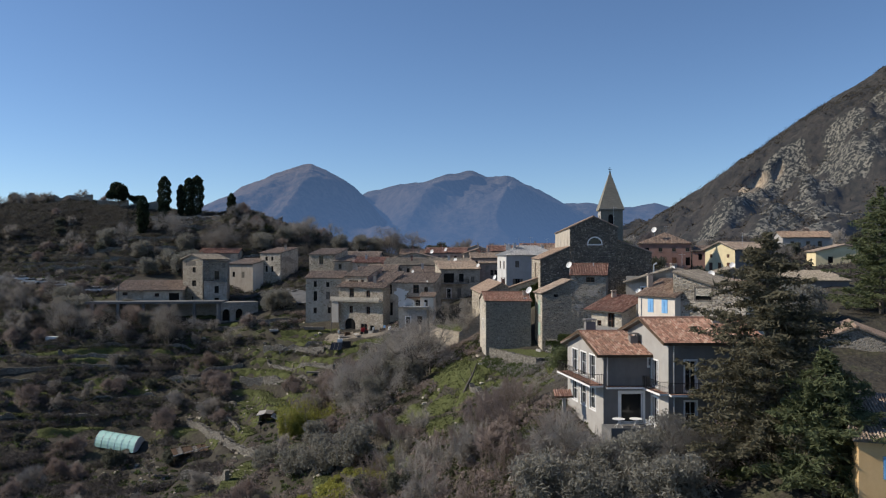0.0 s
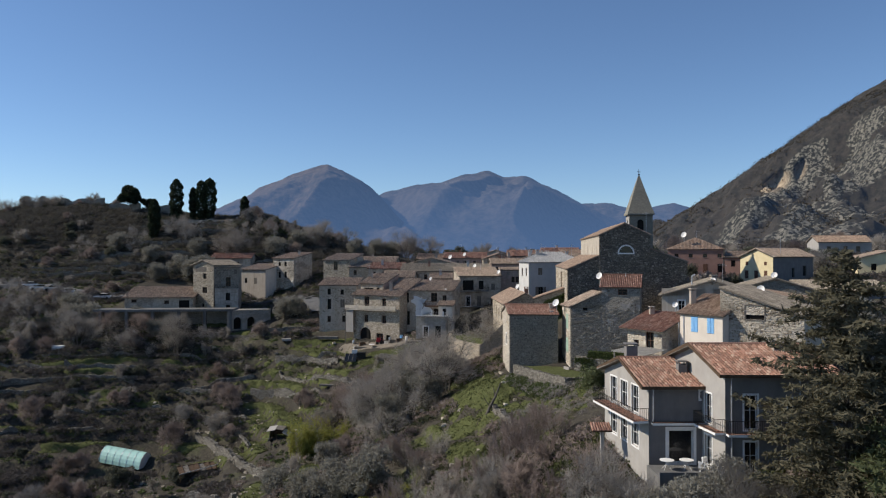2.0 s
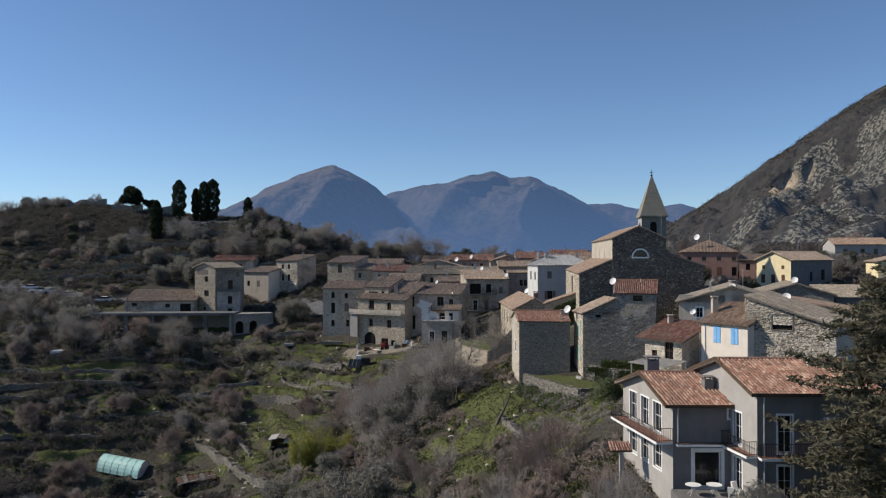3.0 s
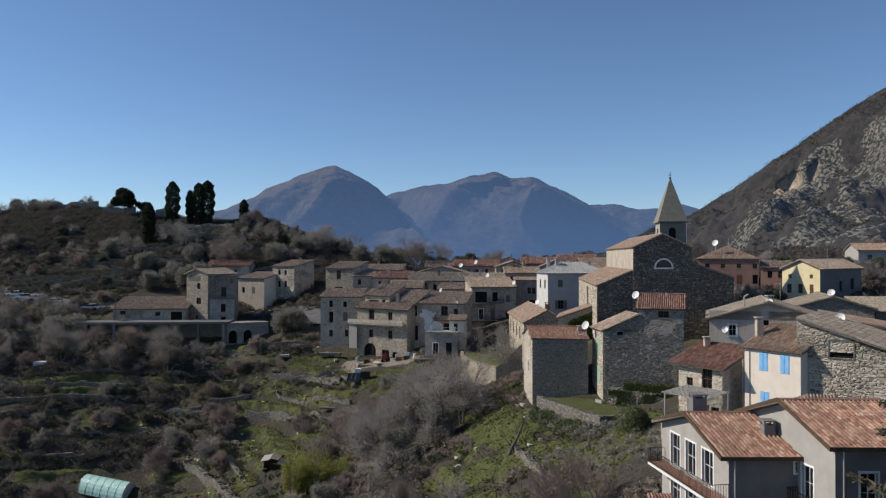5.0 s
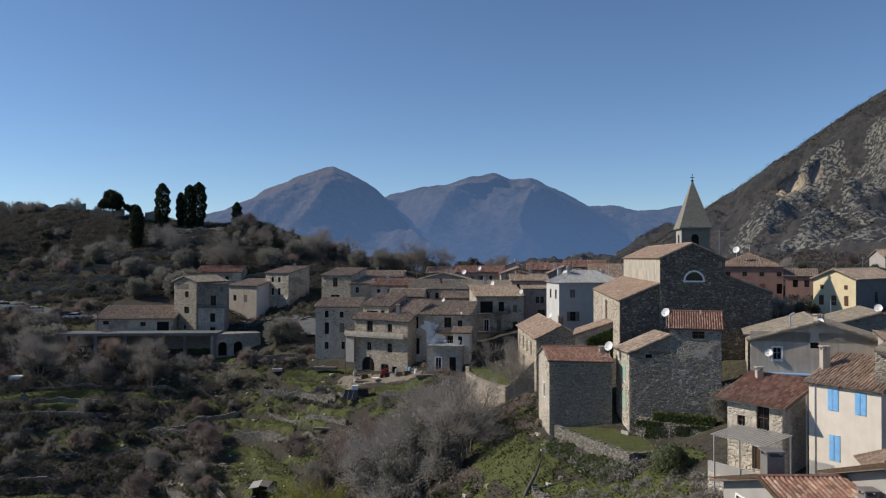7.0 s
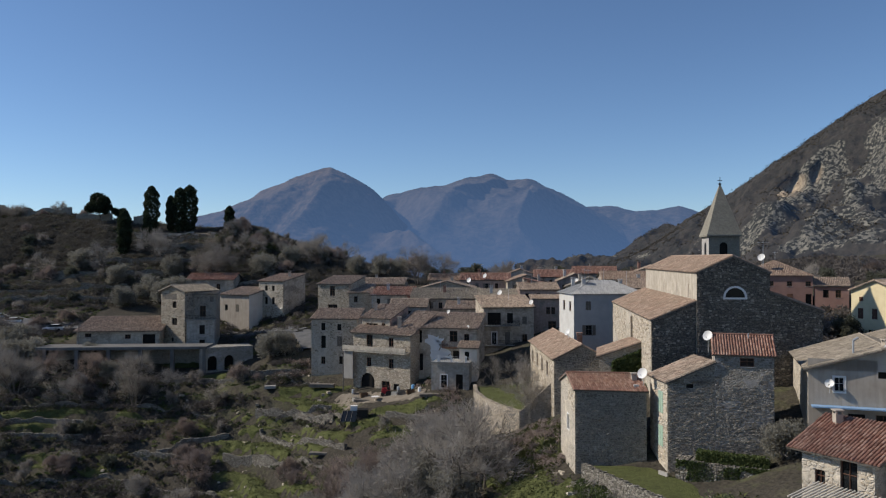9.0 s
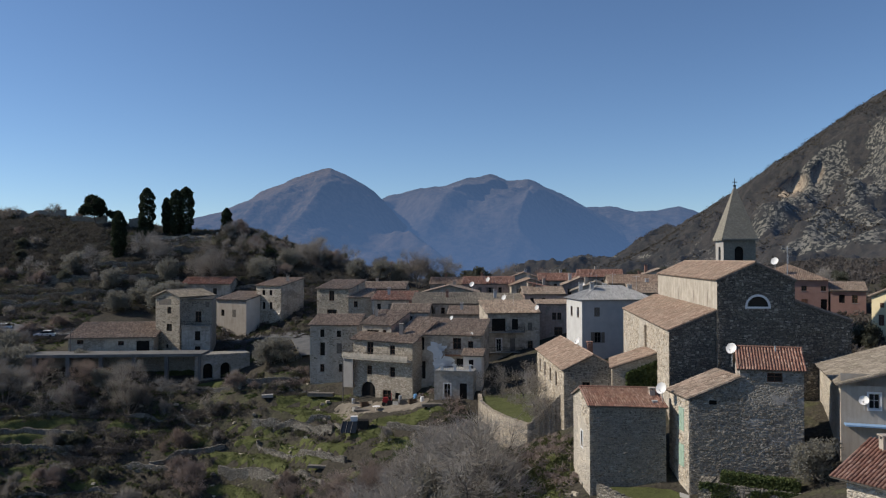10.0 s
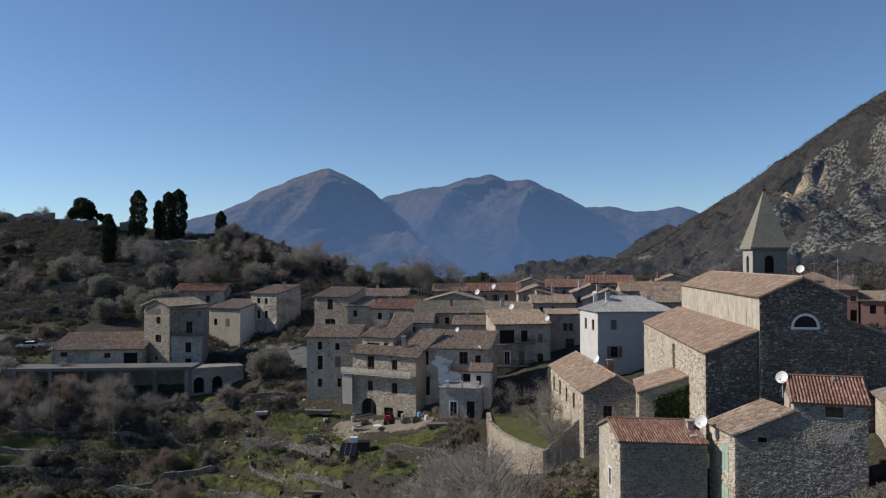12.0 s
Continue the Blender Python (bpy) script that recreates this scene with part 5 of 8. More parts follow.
BACK_ROW = [
    # left end, right end, depth, ground, eaves, roof, wall, tiles
    ((-23.4, 214), (-18.4, 214), 9, -10, -4.2, ("fall_front", 1.7), M_WARMSTONE, M_TILE_OLD),
    ((-18.2, 212), (-9.6, 211), 8, -10, -4.6, ("fall_front", 1.5), M_OLDTAN, M_TILE_NEW),
    ((-9.4, 208), (5.2, 207), 8, -11, -5.2, ("fall_front", 1.9), M_OLDTAN, M_TILE_GREY),
    ((-7.6, 219), (4.6, 218), 9, -10, -3.4, ("along", 1.6), M_WARMSTONE, M_TILE_OLD),
    ((5.6, 205), (13.4, 205), 8, -11, -4.9, ("fall_front", 1.5), M_OLDTAN, M_TILE_GREY),
    ((2.0, 232), (14.0, 231), 10, -9, -1.9, ("across", 1.5), M_OLDPINK, M_TILE_RED),
    ((13.0, 226), (22.0, 226), 9, -9, -2.1, ("along", 1.5), M_OLDTAN, M_TILE_ROSE),
    ((21.0, 238), (31.0, 237), 9, -9, -1.3, ("across", 1.6), M_OLDTAN, M_TILE_RED),
    ((14.0, 208), (22.4, 208), 9, -10, -3.3, ("across", 1.3), M_OLDPINK, M_TILE_OLD),
    ((23.5, 206), (33.0, 204), 9, -10, -2.6, ("along", 1.9), M_OLDGREY, M_TILE_GREY),
    ((33.0, 196), (42.0, 195), 9, -9, -2.5, ("across", 1.7), M_OLDTAN, M_TILE_OLD),
    ((34.0, 218), (47.0, 217), 9, -8, -1.4, ("across", 1.7), M_OLDTAN, M_TILE_ROSE),
    ((-22.0, 232), (-12.0, 231), 9, -9, -3.0, ("across", 1.4), M_WARMSTONE, M_TILE_OLD),
    ((-2.0, 200), (5.0, 199.4), 7, -12, -6.9, ("fall_front", 1.2), M_OLDTAN, M_TILE_OLD),
    ((-13.5, 203), (-6.0, 202), 6, -12, -6.6, ("across", 1.4), M_OLDGREY, M_TILE_OLD),
    ((15.5, 214), (22.0, 213.5), 8, -10, -2.6, ("fall_right", 1.4), M_OLDTAN, M_TILE_RED),
    ((24.0, 221), (32.0, 220), 8, -9, -1.9, ("along", 1.7), M_OLDPINK, M_TILE_OLD),
    ((-6.0, 240), (4.0, 239), 8, -9, -2.2, ("across", 1.5), M_OLDTAN, M_TILE_ROSE),
    ((32.0, 246), (43.0, 244), 9, -9, -0.6, ("across", 1.7), M_OLDTAN, M_TILE_RED),
    ((13.0, 246), (23.0, 245), 9, -9, -1.2, ("along", 1.7), M_OLDGREY, M_TILE_ROSE),
    ((44.0, 232), (54.0, 230), 9, -8, -0.2, ("along", 1.8), M_OLDTAN, M_TILE_OLD),
]
for i, (p, q, dep, lo, hi, rf, wm, tm) in enumerate(BACK_ROW):
    wide = (Vector(q) - Vector(p)).length
    ws = [("f", 1.2 + 2.4 * k, hi - 2.0, 0.8, 1.3, ("brown", "gap", "greyshut", "open")[(i + k) % 4]) for k in range(int((wide - 1.5) / 2.4))]
    b = house("house", "old village house with a tiled roof among others", p, q, dep, lo, hi, rf, wm, tm, ws, group="village houses", pitch=0.34, course=0.6, ragged=0.05)
    chimney(b, p[0] + wide * (0.3 + 0.1 * (i % 4)), p[1] + dep * 0.5, hi + rf[1] * 0.8, 0.6, 1.1, (M_STUCCO_TAN, M_STUCCO_WHITE, M_TILE_RED)[i % 3])

# ---------------------------------------------------------------- the houses below the hill
keep = house("house", "square stone tower house with a flat gable roof", (-63.1, 209.0), (-56.9, 205.6), 9.0, -16, -3.5, ("along", 1.2), M_WARMSTONE, M_TILE_GREY,
             [("f", 3.2, -10.6, 1.6, 1.5, "gap"), ("f", 3.4, -7.0, 1.2, 1.4, "gap"), ("f", 3.0, -14.2, 0.8, 0.9, "gap"), ("f", 1.0, -5.2, 3.6, 1.3, "greyshut")], over=0.5, side_wall={"r": M_STONE}, rubble={"f": (0.32, S_MIX, 100, 9), "r": (0.34, S_GREY, 0, 9)})
house("house", "grey rendered wing of the tower house", (-57.0, 207.5), (-51.2, 208.4), 7.0, -16, -4.2, ("fall_front", 0.5), M_STONE, M_TILE_GREY,
      [("f", 2.6, -8.9, 1.2, 2.3, "brown"), ("f", 4.6, -5.8, 0.8, 1.2, "greyshut")], rubble={"f": (0.34, S_GREY, 0, 0.2)})
annexe = house("annex", "tan rendered annex with a terrace on top", (-56.4, 205.2), (-50.8, 206.0), 2.0, -16, -9.4, ("none", 0), M_OLDGREY, M_TILE_GREY, [("f", 2.6, -12.4, 1.1, 1.9, "gap"), ("f", 2.6, -15.2, 1.1, 1.6, "gap")])
balcony(annexe, (-56.4, 205.3), (-50.9, 206.1), (0.14, -0.99), -9.5, 0.5, rail=0.9, wall=M_CONCRETE, floor=M_CONCRETE, gap=0.3)
barn2 = house("house", "long low white-walled house with a broad brown roof", (-78.4, 203.0), (-61.9, 204.6), 10.5, -15.5, -11.6, ("fall_front", 2.2), M_OLDTAN, M_TILE_OLD,
              [("f", 1.6, -12.8, 1.3, 0.8, "brown"), ("f", 9.6, -13.2, 1.2, 0.9, "brown"), ("f", 13.2, -15.0, 2.6, 2.7, "gap")], over=0.6)
# front in a darker tan, in place of the tower house's shadow on it
house("house", "tan rendered house with a low tiled roof", (-54.6, 223.6), (-46.9, 219.9), 8, -14, -5.0, ("fall_front", 1.5), M_STUCCO_TAN, M_TILE_OLD,
      [("f", 4.6, -8.8, 1.0, 1.7, "greyshut"), ("f", 1.4, -8.6, 0.9, 1.4, "gap")], side_wall={"r": M_STUCCO_CREAM})
house("house", "house with a red-brown roof behind others", (-67.2, 238), (-55.3, 237.6), 8, -10, -1.9, ("across", 1.4), M_OLDTAN, M_TILE_RED, [("f", 7.6, -4.4, 1.0, 1.5, "brown"), ("f", 3.6, -4.4, 1.0, 1.5, "brown")])
far2 = house("house", "small pale two-storey house with four windows", (-45.8, 224.8), (-39.4, 221.2), 8, -11, -1.9, ("fall_front", 1.6), M_PALESTONE, M_TILE_ROSE,
             [("f", 1.8, -4.0, 0.9, 1.2, "gap"), ("f", 3.9, -4.0, 0.9, 1.2, "gap"), ("f", 1.8, -7.2, 0.9, 1.7, "gap"), ("f", 3.9, -7.2, 0.9, 1.7, "gap")], rubble={"f": (0.32, S_MIX, 0, 0.3)}, side_wall={"r": M_OLDTAN})
chimney(far2, -38.8, 226.0, -0.9, 0.6, 1.2)

# ---------------------------------------------------------------- houses to the east
pink = house("house", "large faded pink house with a hipped tiled roof", (53.0, 186.0), (64.3, 182.0), 12, -8, 0.4, ("hip", 2.6), M_STUCCO_PINK, M_TILE_ROSE,
             [("f", 1.5 + 3.1 * k, -1.6, 0.9, 0.9, "brown") for k in range(4)] + [("f", 1.5 + 3.1 * k, -4.9, 1.0, 1.9, ("openblue", "greyshut", "brownshut", "gap")[k]) for k in range(4)])
house("house", "lower pink house beside the larger one", (64.6, 182.0), (69.6, 179.6), 8, -8, -1.6, ("fall_front", 1.3), M_STUCCO_PINK, M_TILE_OLD, [("f", 1.4, -3.6, 0.9, 1.4, "gap"), ("f", 3.4, -3.6, 0.9, 1.4, "brown")])
yellow = house("house", "bright yellow gable house with narrow shutters", (59.4, 159.9), (63.2, 153.9), 18.0, -9.5, -1.4, ("along", 1.5), M_STUCCO_YELLOW, M_TILE_OLD,
               [("f", 1.2, -3.0, 0.6, 0.7, "brownshut"), ("f", 5.2, -3.0, 0.6, 0.7, "brownshut"), ("f", 1.0, -5.6, 0.8, 1.6, "brownshut"), ("f", 3.1, -5.6, 0.8, 1.6, "brownshut"), ("f", 5.2, -5.6, 0.7, 1.6, "brownshut"),
                ("f", 0.6, -9.2, 1.1, 2.0, "brown"), ("f", 2.5, -9.2, 1.2, 2.0, "gap"), ("f", 4.3, -9.2, 0.9, 1.6, "brown"), ("r", 8, -5.4, 1.2, 1.8, "gap"), ("r", 13, -5.2, 1.6, 2.0, "gap")],
               skew=(0.75, 0.66), side_wall={"r": M_STUCCO_GREY}, over=0.4)
house("house", "old house with grey stone-coloured roof", (46.9, 128.5), (56.5, 125.5), 12, -11, -6.3, ("along", 1.5), M_STONE, M_TILE_GREY, [("f", 2.4, -8.6, 1.1, 1.4, "gap"), ("f", 6.4, -8.6, 1.1, 1.4, "gap")])
house("house", "grey house with a broad flat-pitched roof", (57.5, 127.0), (70.0, 125.0), 11, -12, -6.8, ("fall_front", 1.4), M_STUCCO_GREY, M_TILE_GREY, [("f", 2.0, -9.4, 1.2, 1.8, "gap"), ("f", 6.0, -9.4, 1.2, 1.8, "gap"), ("f", 9.6, -9.4, 1.2, 1.8, "gap")])
house("house", "stone house with a tan tiled roof", (39.0, 104.4), (47.5, 100.6), 9, -12.5, -7.2, ("fall_right", 1.5), M_STUCCO_TAN, M_TILE_ROSE, [("f", 3.2, -10, 1.0, 1.5, "gap"), ("l", 3.0, -8.6, 0.9, 1.2, "gap")])
house("house", "pale house high in the village", (97.4, 205), (110, 203), 9, -3, 2.2, ("across", 1.6), M_STUCCO_PALE, M_TILE_ROSE, [("f", 2, -0.2, 1.0, 1.4, "brown"), ("f", 6, -0.2, 1.0, 1.4, "brown"), ("f", 9, -0.2, 1.0, 1.4, "brown")])
house("house", "yellow rendered house with a low roof", (86.0, 166), (97.0, 163), 9, -6, -1.8, ("along", 1.4), M_STUCCO_YELLOW, M_TILE_OLD, [("f", 2.4, -4.2, 1.0, 1.4, "gap")])
house("house", "stone house with a tan roof beside the conifers", (42.3, 84.6), (51.0, 80.6), 9, -17, -12.2, ("along", 1.9), M_STONE, M_TILE_ROSE, [("f", 3.6, -15, 1.0, 1.4, "gap")])
ochre = house("house", "ochre rendered house with blue shutters", (28.2, 50.6), (35.3, 48.0), 8, -20.5, -14.4, ("fall_front", 1.6), M_STUCCO_OCHRE, M_TILE_OLD, [("f", 1.4, -16.8, 0.9, 1.5, "blue"), ("f", 4.4, -16.8, 0.9, 1.5, "blue")], pitch=0.22, course=0.38)
house("house", "low hipped tile-roofed outhouse behind the grey house", (23.9, 79.2), (29.0, 77.6), 3.6, -17, -10.7, ("hip", 1.1), M_STUCCO_TAN, M_TILE_ROSE, [("f", 2.0, -13.4, 0.8, 1.2, "gap")], pitch=0.22, course=0.38)

# ---------------------------------------------------------------- walls, terraces and small structures


def stone_wall(name, label, pts, thick, top_of, foot, material=M_WALLSTONE, seed=1):
    """A dry-stone wall along a line of plan points, its top uneven, with coping stones."""
    rng = random.Random(seed)
    ob = thing(name, (pts[0][0], pts[0][1], foot), label, "wall")
    h = Heap()
    for (x0, y0), (x1, y1) in zip(pts, pts[1:]):
        d = Vector((x1 - x0, y1 - y0, 0))
        n = max(1, int(d.length / 0.22))
        for i in range(n):
            f = i / n
            p = Vector((x0, y0, 0)) + d * f
            side = Vector((-d.y, d.x, 0)).normalized() * thick
            z = top_of(p.x, p.y) + rng.uniform(-0.07, 0.07)
            h.block(Vector((p.x, p.y, foot - 1)) - ob.location + side.normalized() * rng.uniform(-0.02, 0.02), d / n, side, (0, 0, z - foot + 1))
    h.made("stonework", material, ob)
    return ob


stone_wall("garden_wall", "pale curved stone wall holding a grassy garden", [(2.4, 171.5), (2.2, 164), (3.2, 157), (5.0, 151), (7.4, 146.2)], 0.6, lambda x, y: -16.9 - (y - 146) * 0.02, -24, M_WARMSTONE, 3)
stone_wall("garden_wall", "dark stone wall stepping down beside the long house", [(7.4, 146.2), (11.6, 145.5)], 0.5, lambda x, y: -17.0 + (x - 7.4) * 0.95, -22, M_STONE, 4)
stone_wall("garden_wall", "rough stone wall holding a lawn below the tall houses", [(10.6, 118.6), (13.0, 113.0), (15.9, 106.2), (19.4, 107.2)], 0.5, lambda x, y: -16.55, -20, M_WALLSTONE, 5)
stone_wall("garden_wall", "low stone wall under a clipped hedge", [(18.5, 114.3), (21.6, 112.4), (25.6, 110.4)], 2.4, lambda x, y: -15.0, -18, M_WALLSTONE, 15)
yard_rows = []
for i in range(26):
    y = 106.4 + 0.48 * i
    x0 = 15.9 - (y - 106.2) * 0.432 + 0.3
    x1 = 19.4 if y < 112 else 19.4 - (y - 112) * 0.4
    yard_rows.append([(x0 + (x1 - x0) * k / 12, y, -16.72 + 0.05 * noise.noise(Vector((x0 + k, y, 1)))) for k in range(13)])
tagged(raw("yard_lawn", [p for r in yard_rows for p in r], [(i * 13 + k, i * 13 + k + 1, (i + 1) * 13 + k + 1, (i + 1) * 13 + k) for i in range(25) for k in range(12)], M_LAWN, smooth=True), "short grass between the tall stone houses", "grass", kind="structure")
steps_up = thing("stone_steps", (15.0, 100.4, ground_at(15.0, 100.4)), "rough pale stone steps beside the garden wall", "steps")
for i in range(8):
    h = Heap()
    h.block((0.33 * i, 0.42 * i, -0.8), (0.9, -0.6, 0), (0.4, 0.5, 0), (0, 0, 0.95 + 0.17 * i))
    h.made("step", M_PALESTONE, steps_up)
stone_wall("garden_wall", "broken dry stone wall on the slope", [(-40, 132), (-34, 129.5), (-30.5, 124)], 0.7, lambda x, y: ground_at(x, y) + 1.3 + noise.noise(Vector((x * 0.5, y * 0.5, 0))), -42, M_WALLSTONE, 7)
# the garden behind the curved wall
edge = [(2.9, 171.5), (2.7, 164), (3.7, 157), (5.4, 151), (7.6, 146.6), (11.4, 146.3)]
rows = []
for i in range(57):
    y = 146.3 + 0.45 * i
    x0 = float(np.interp(y, [e[1] for e in reversed(edge)], [e[0] for e in reversed(edge)]))
    rows.append([(x0 + (12.2 - x0) * k / 14, y, -17.2 - (y - 146) * 0.02 + 0.6 * (k / 14) ** 2 + 0.12 * noise.noise(Vector((x0 + k * 0.7, y, 3)))) for k in range(15)])
gv = [p for r in rows for p in r]
gf = [(i * 15 + k, i * 15 + k + 1, (i + 1) * 15 + k + 1, (i + 1) * 15 + k) for i in range(56) for k in range(14)]
tagged(raw("garden_lawn", gv, gf, M_LAWN, smooth=True), "green grass of the walled garden", "grass", kind="structure")
terrace = thing("terrace_bridge", (-82, 196, -18.5), "long concrete terrace deck on pillars ending in two arches", "terrace")
h = Heap()
h.block(Vector((-83, 195.4, -14.6)) - terrace.location, (33.2, 1.8, 0), (-0.3, 6, 0), (0, 0, 0.55))
h.made("deck", M_DECK, terrace)
for i in range(6):
    p = Heap()
    x = -81.8 + 6.2 * i
    p.block(Vector((x, 195.3 + (x + 90) * 0.055, -21)) - terrace.location, (0.7, 0, 0), (0, 0.7, 0), (0, 0, 6.4))
    p.made("pillar", M_DECK, terrace)
h = Heap()
h.block(Vector((-83, 199.9, -21)) - terrace.location, (33.2, 1.8, 0), (0, 0.4, 0), (0, 0, 6.3))
h.made("back_wall", M_STONE, terrace)
h = Heap()
p0, q0 = Vector((-51.2, 197.2, 0)), Vector((-41.6, 201.8, 0))
d = (q0 - p0).normalized()
arched = h
wall_face(h, p0 - terrace.location + Vector((0, 0, 0)), d, (q0 - p0).length, -2.6, 4.1, [(1.6, -0.6, 1.9, 3.0, True), (4.9, -0.6, 1.9, 3.0, True)], Vector((-d.y, d.x, 0)), 1.2)
inw = Vector((-d.y, d.x, 0))
# near-black sheets close the arches, shade given as colour
for a in (1.6, 4.9):
    o = v2(p0 - terrace.location) + d * a + inw * 1.2
    h = Heap()
    h.poly(o + Vector((0, 0, -0.6)), o + d * 1.9 + Vector((0, 0, -0.6)), o + d * 1.9 + Vector((0, 0, 2.4)), o + Vector((0, 0, 2.4)))
    h.made("arch_recess", M_DARK, terrace)
o = v2(p0 - terrace.location)
h = arched
h.poly(o + Vector((0, 0, 4.1)), o + d * 10.6 + Vector((0, 0, 4.1)), o + d * 10.6 + inw * 5 + Vector((0, 0, 4.1)), o + inw * 5 + Vector((0, 0, 4.1)))
h.poly(o + d * 10.6 + Vector((0, 0, -2.6)), o + d * 10.6 + inw * 5 + Vector((0, 0, -2.6)), o + d * 10.6 + inw * 5 + Vector((0, 0, 4.1)), o + d * 10.6 + Vector((0, 0, 4.1)))
h.made("arched_wall", M_PATCHSTONE, terrace)

tunnel = thing("polytunnel", (-60.3, 158.8, -41.0), "short greenhouse tunnel with a pale green plastic cover", "greenhouse")
m, nt, b = nodes_of("green_plastic_film", 0.25)
b.inputs["Base Color"].default_value = (0.42, 0.66, 0.58, 1)
b.inputs["Specular IOR Level"].default_value = 0.6
h = Heap()
L, R = 9.0, 2.3
for i in range(12):
    for j in range(6):
        q = [(-L / 2 + L * (j + dj) / 6, math.cos(math.pi * (i + di) / 12) * R, max(0, math.sin(math.pi * (i + di) / 12)) * R * 1.15) for di, dj in ((0, 0), (1, 0), (1, 1), (0, 1))]
        h.poly(*[Vector((a, -b2 - a * 0.12, c)) for a, b2, c in q])
h.made("cover", m, tunnel, smooth=True)
tunnel.rotation_euler = (0, radians(5), radians(-9))
crease = coords(nt, (1.0, 0.5, 0.5))
bumped(nt, b, noise_at(nt, crease, 1.6, 4), 0.6, 0.12)
h = Heap()
for j in range(7):
    a = -L / 2 + L * j / 6
    for i in range(12):
        p, q = ((a, math.cos(math.pi * k / 12) * (R + 0.02), math.sin(math.pi * k / 12) * R * 1.15 + 0.02) for k in (i, i + 1))
        h.rod(Vector((p[0], -p[1] - a * 0.12, p[2])), Vector((q[0], -q[1] - a * 0.12, q[2])), 0.035, sides=4)
h.made("hoops", M_METAL, tunnel)
for a in (-L / 2, L / 2):
    h = Heap()
    h.poly(*[Vector((a, -math.cos(math.pi * i / 12) * (R - 0.05) - a * 0.12, math.sin(math.pi * i / 12) * (R - 0.05) * 1.15)) for i in range(13)])
    h.made("end_sheet", M_WHITE, tunnel, "white plastic end sheet")

# ---------------------------------------------------------------- plants


def blades(rng, centres, size, flat=0.0, stretch=1.6, three=False):
    """One small two-sided leaf or spray at each centre, turned at random."""
    n = len(centres)
    c = np.asarray(centres, float)
    a = rng.normal(size=(n, 3))
    a[:, 2] *= (1 - flat)
    a /= np.linalg.norm(a, axis=1)[:, None] + 1e-9
    b = rng.normal(size=(n, 3))
    b -= a * (a * b).sum(1)[:, None]
    b /= np.linalg.norm(b, axis=1)[:, None] + 1e-9
    s = size * rng.uniform(0.6, 1.4, size=(n, 1))
    if three:
        tri = np.stack([c - a * s * stretch * 0.6 - b * s * 0.45, c - a * s * stretch * 0.3 + b * s * 0.55, c + a * s * stretch * 0.7], 1).reshape(-1, 3)
        return tri.tolist(), [(3 * i, 3 * i + 1, 3 * i + 2) for i in range(n)]
    quad = np.stack([c - a * s * stretch * 0.5, c + b * s * 0.5, c + a * s * stretch * 0.5, c - b * s * 0.5], 1).reshape(-1, 3)
    return quad.tolist(), [tuple(range(4 * i, 4 * i + 4)) for i in range(n)]


def limbs(rng, heap, p, d, length, r, level, tips, spread=0.6, lift=0.15, kids=4):
    """A limb that bends and forks; the ends of the last ones go into tips."""
    steps = 3 if level else 2
    q = Vector(p)
    for i in range(steps):
        d = (d + Vector(rng.normal(size=3)) * 0.13 + Vector((0, 0, lift * 0.3))).normalized()
        n = q + d * (length / steps)
        heap.rod(q, n, r * (1 - 0.25 * i / steps), r * (1 - 0.25 * (i + 1) / steps), 5 if level > 1 else 3, False)
        q = n
        if level > 0 and i > 0:
            for _ in range(kids // 2):
                e = (d + Vector(rng.normal(size=3)) * spread + Vector((0, 0, lift))).normalized()
                limbs(rng, heap, q, e, length * rng.uniform(0.55, 0.8), r * 0.55, level - 1, tips, spread, lift, kids)
    if level == 0:
        tips.append((q, d))


def bare_tree(name, label, tall, seed, twig_m, level=3, twigs=9, spread=0.6, trunk=0.16, long=1.0, thick=0.022, kids=4):
    rng = np.random.RandomState(seed)
    ob = thing(name, (0, 0, 0), label, "tree", "bare trees on the slope")
    wood, tips = Heap(), []
    for k in range(rng.randint(1, 4)):
        d = Vector((rng.normal() * 0.25, rng.normal() * 0.25, 1)).normalized()
        limbs(rng, wood, (rng.normal() * 0.15, rng.normal() * 0.15, -0.5), d, tall * 0.42, trunk, level, tips, spread, kids=kids)
    wood.made("trunk", M_BARK, ob)
    v, f = [], []
    for p, d in tips:
        for _ in range(twigs):
            e = (d + Vector(rng.normal(size=3)) * 0.75 + Vector((0, 0, 0.2))).normalized() * long * rng.uniform(0.4, 1.0)
            s = e.orthogonal().normalized() * thick
            q = Vector(p) + Vector(rng.normal(size=3)) * 0.25
            n = len(v)
            v.extend([q - s, q + s, q + e])
            f.append((n, n + 1, n + 2))
    raw("crown", v, f, twig_m, ob)
    return ob


def crown_cloud(rng, n, lobes, thin=0.35):
    """Points in the outer parts of a few overlapping lobes (centre, radii)."""
    out = []
    for i in range(n):
        c, r = lobes[rng.randint(len(lobes))]
        d = rng.normal(size=3)
        d /= np.linalg.norm(d)
        out.append(np.array(c) + d * np.array(r) * (1 - thin * rng.uniform(0, 1) ** 2))
    return out


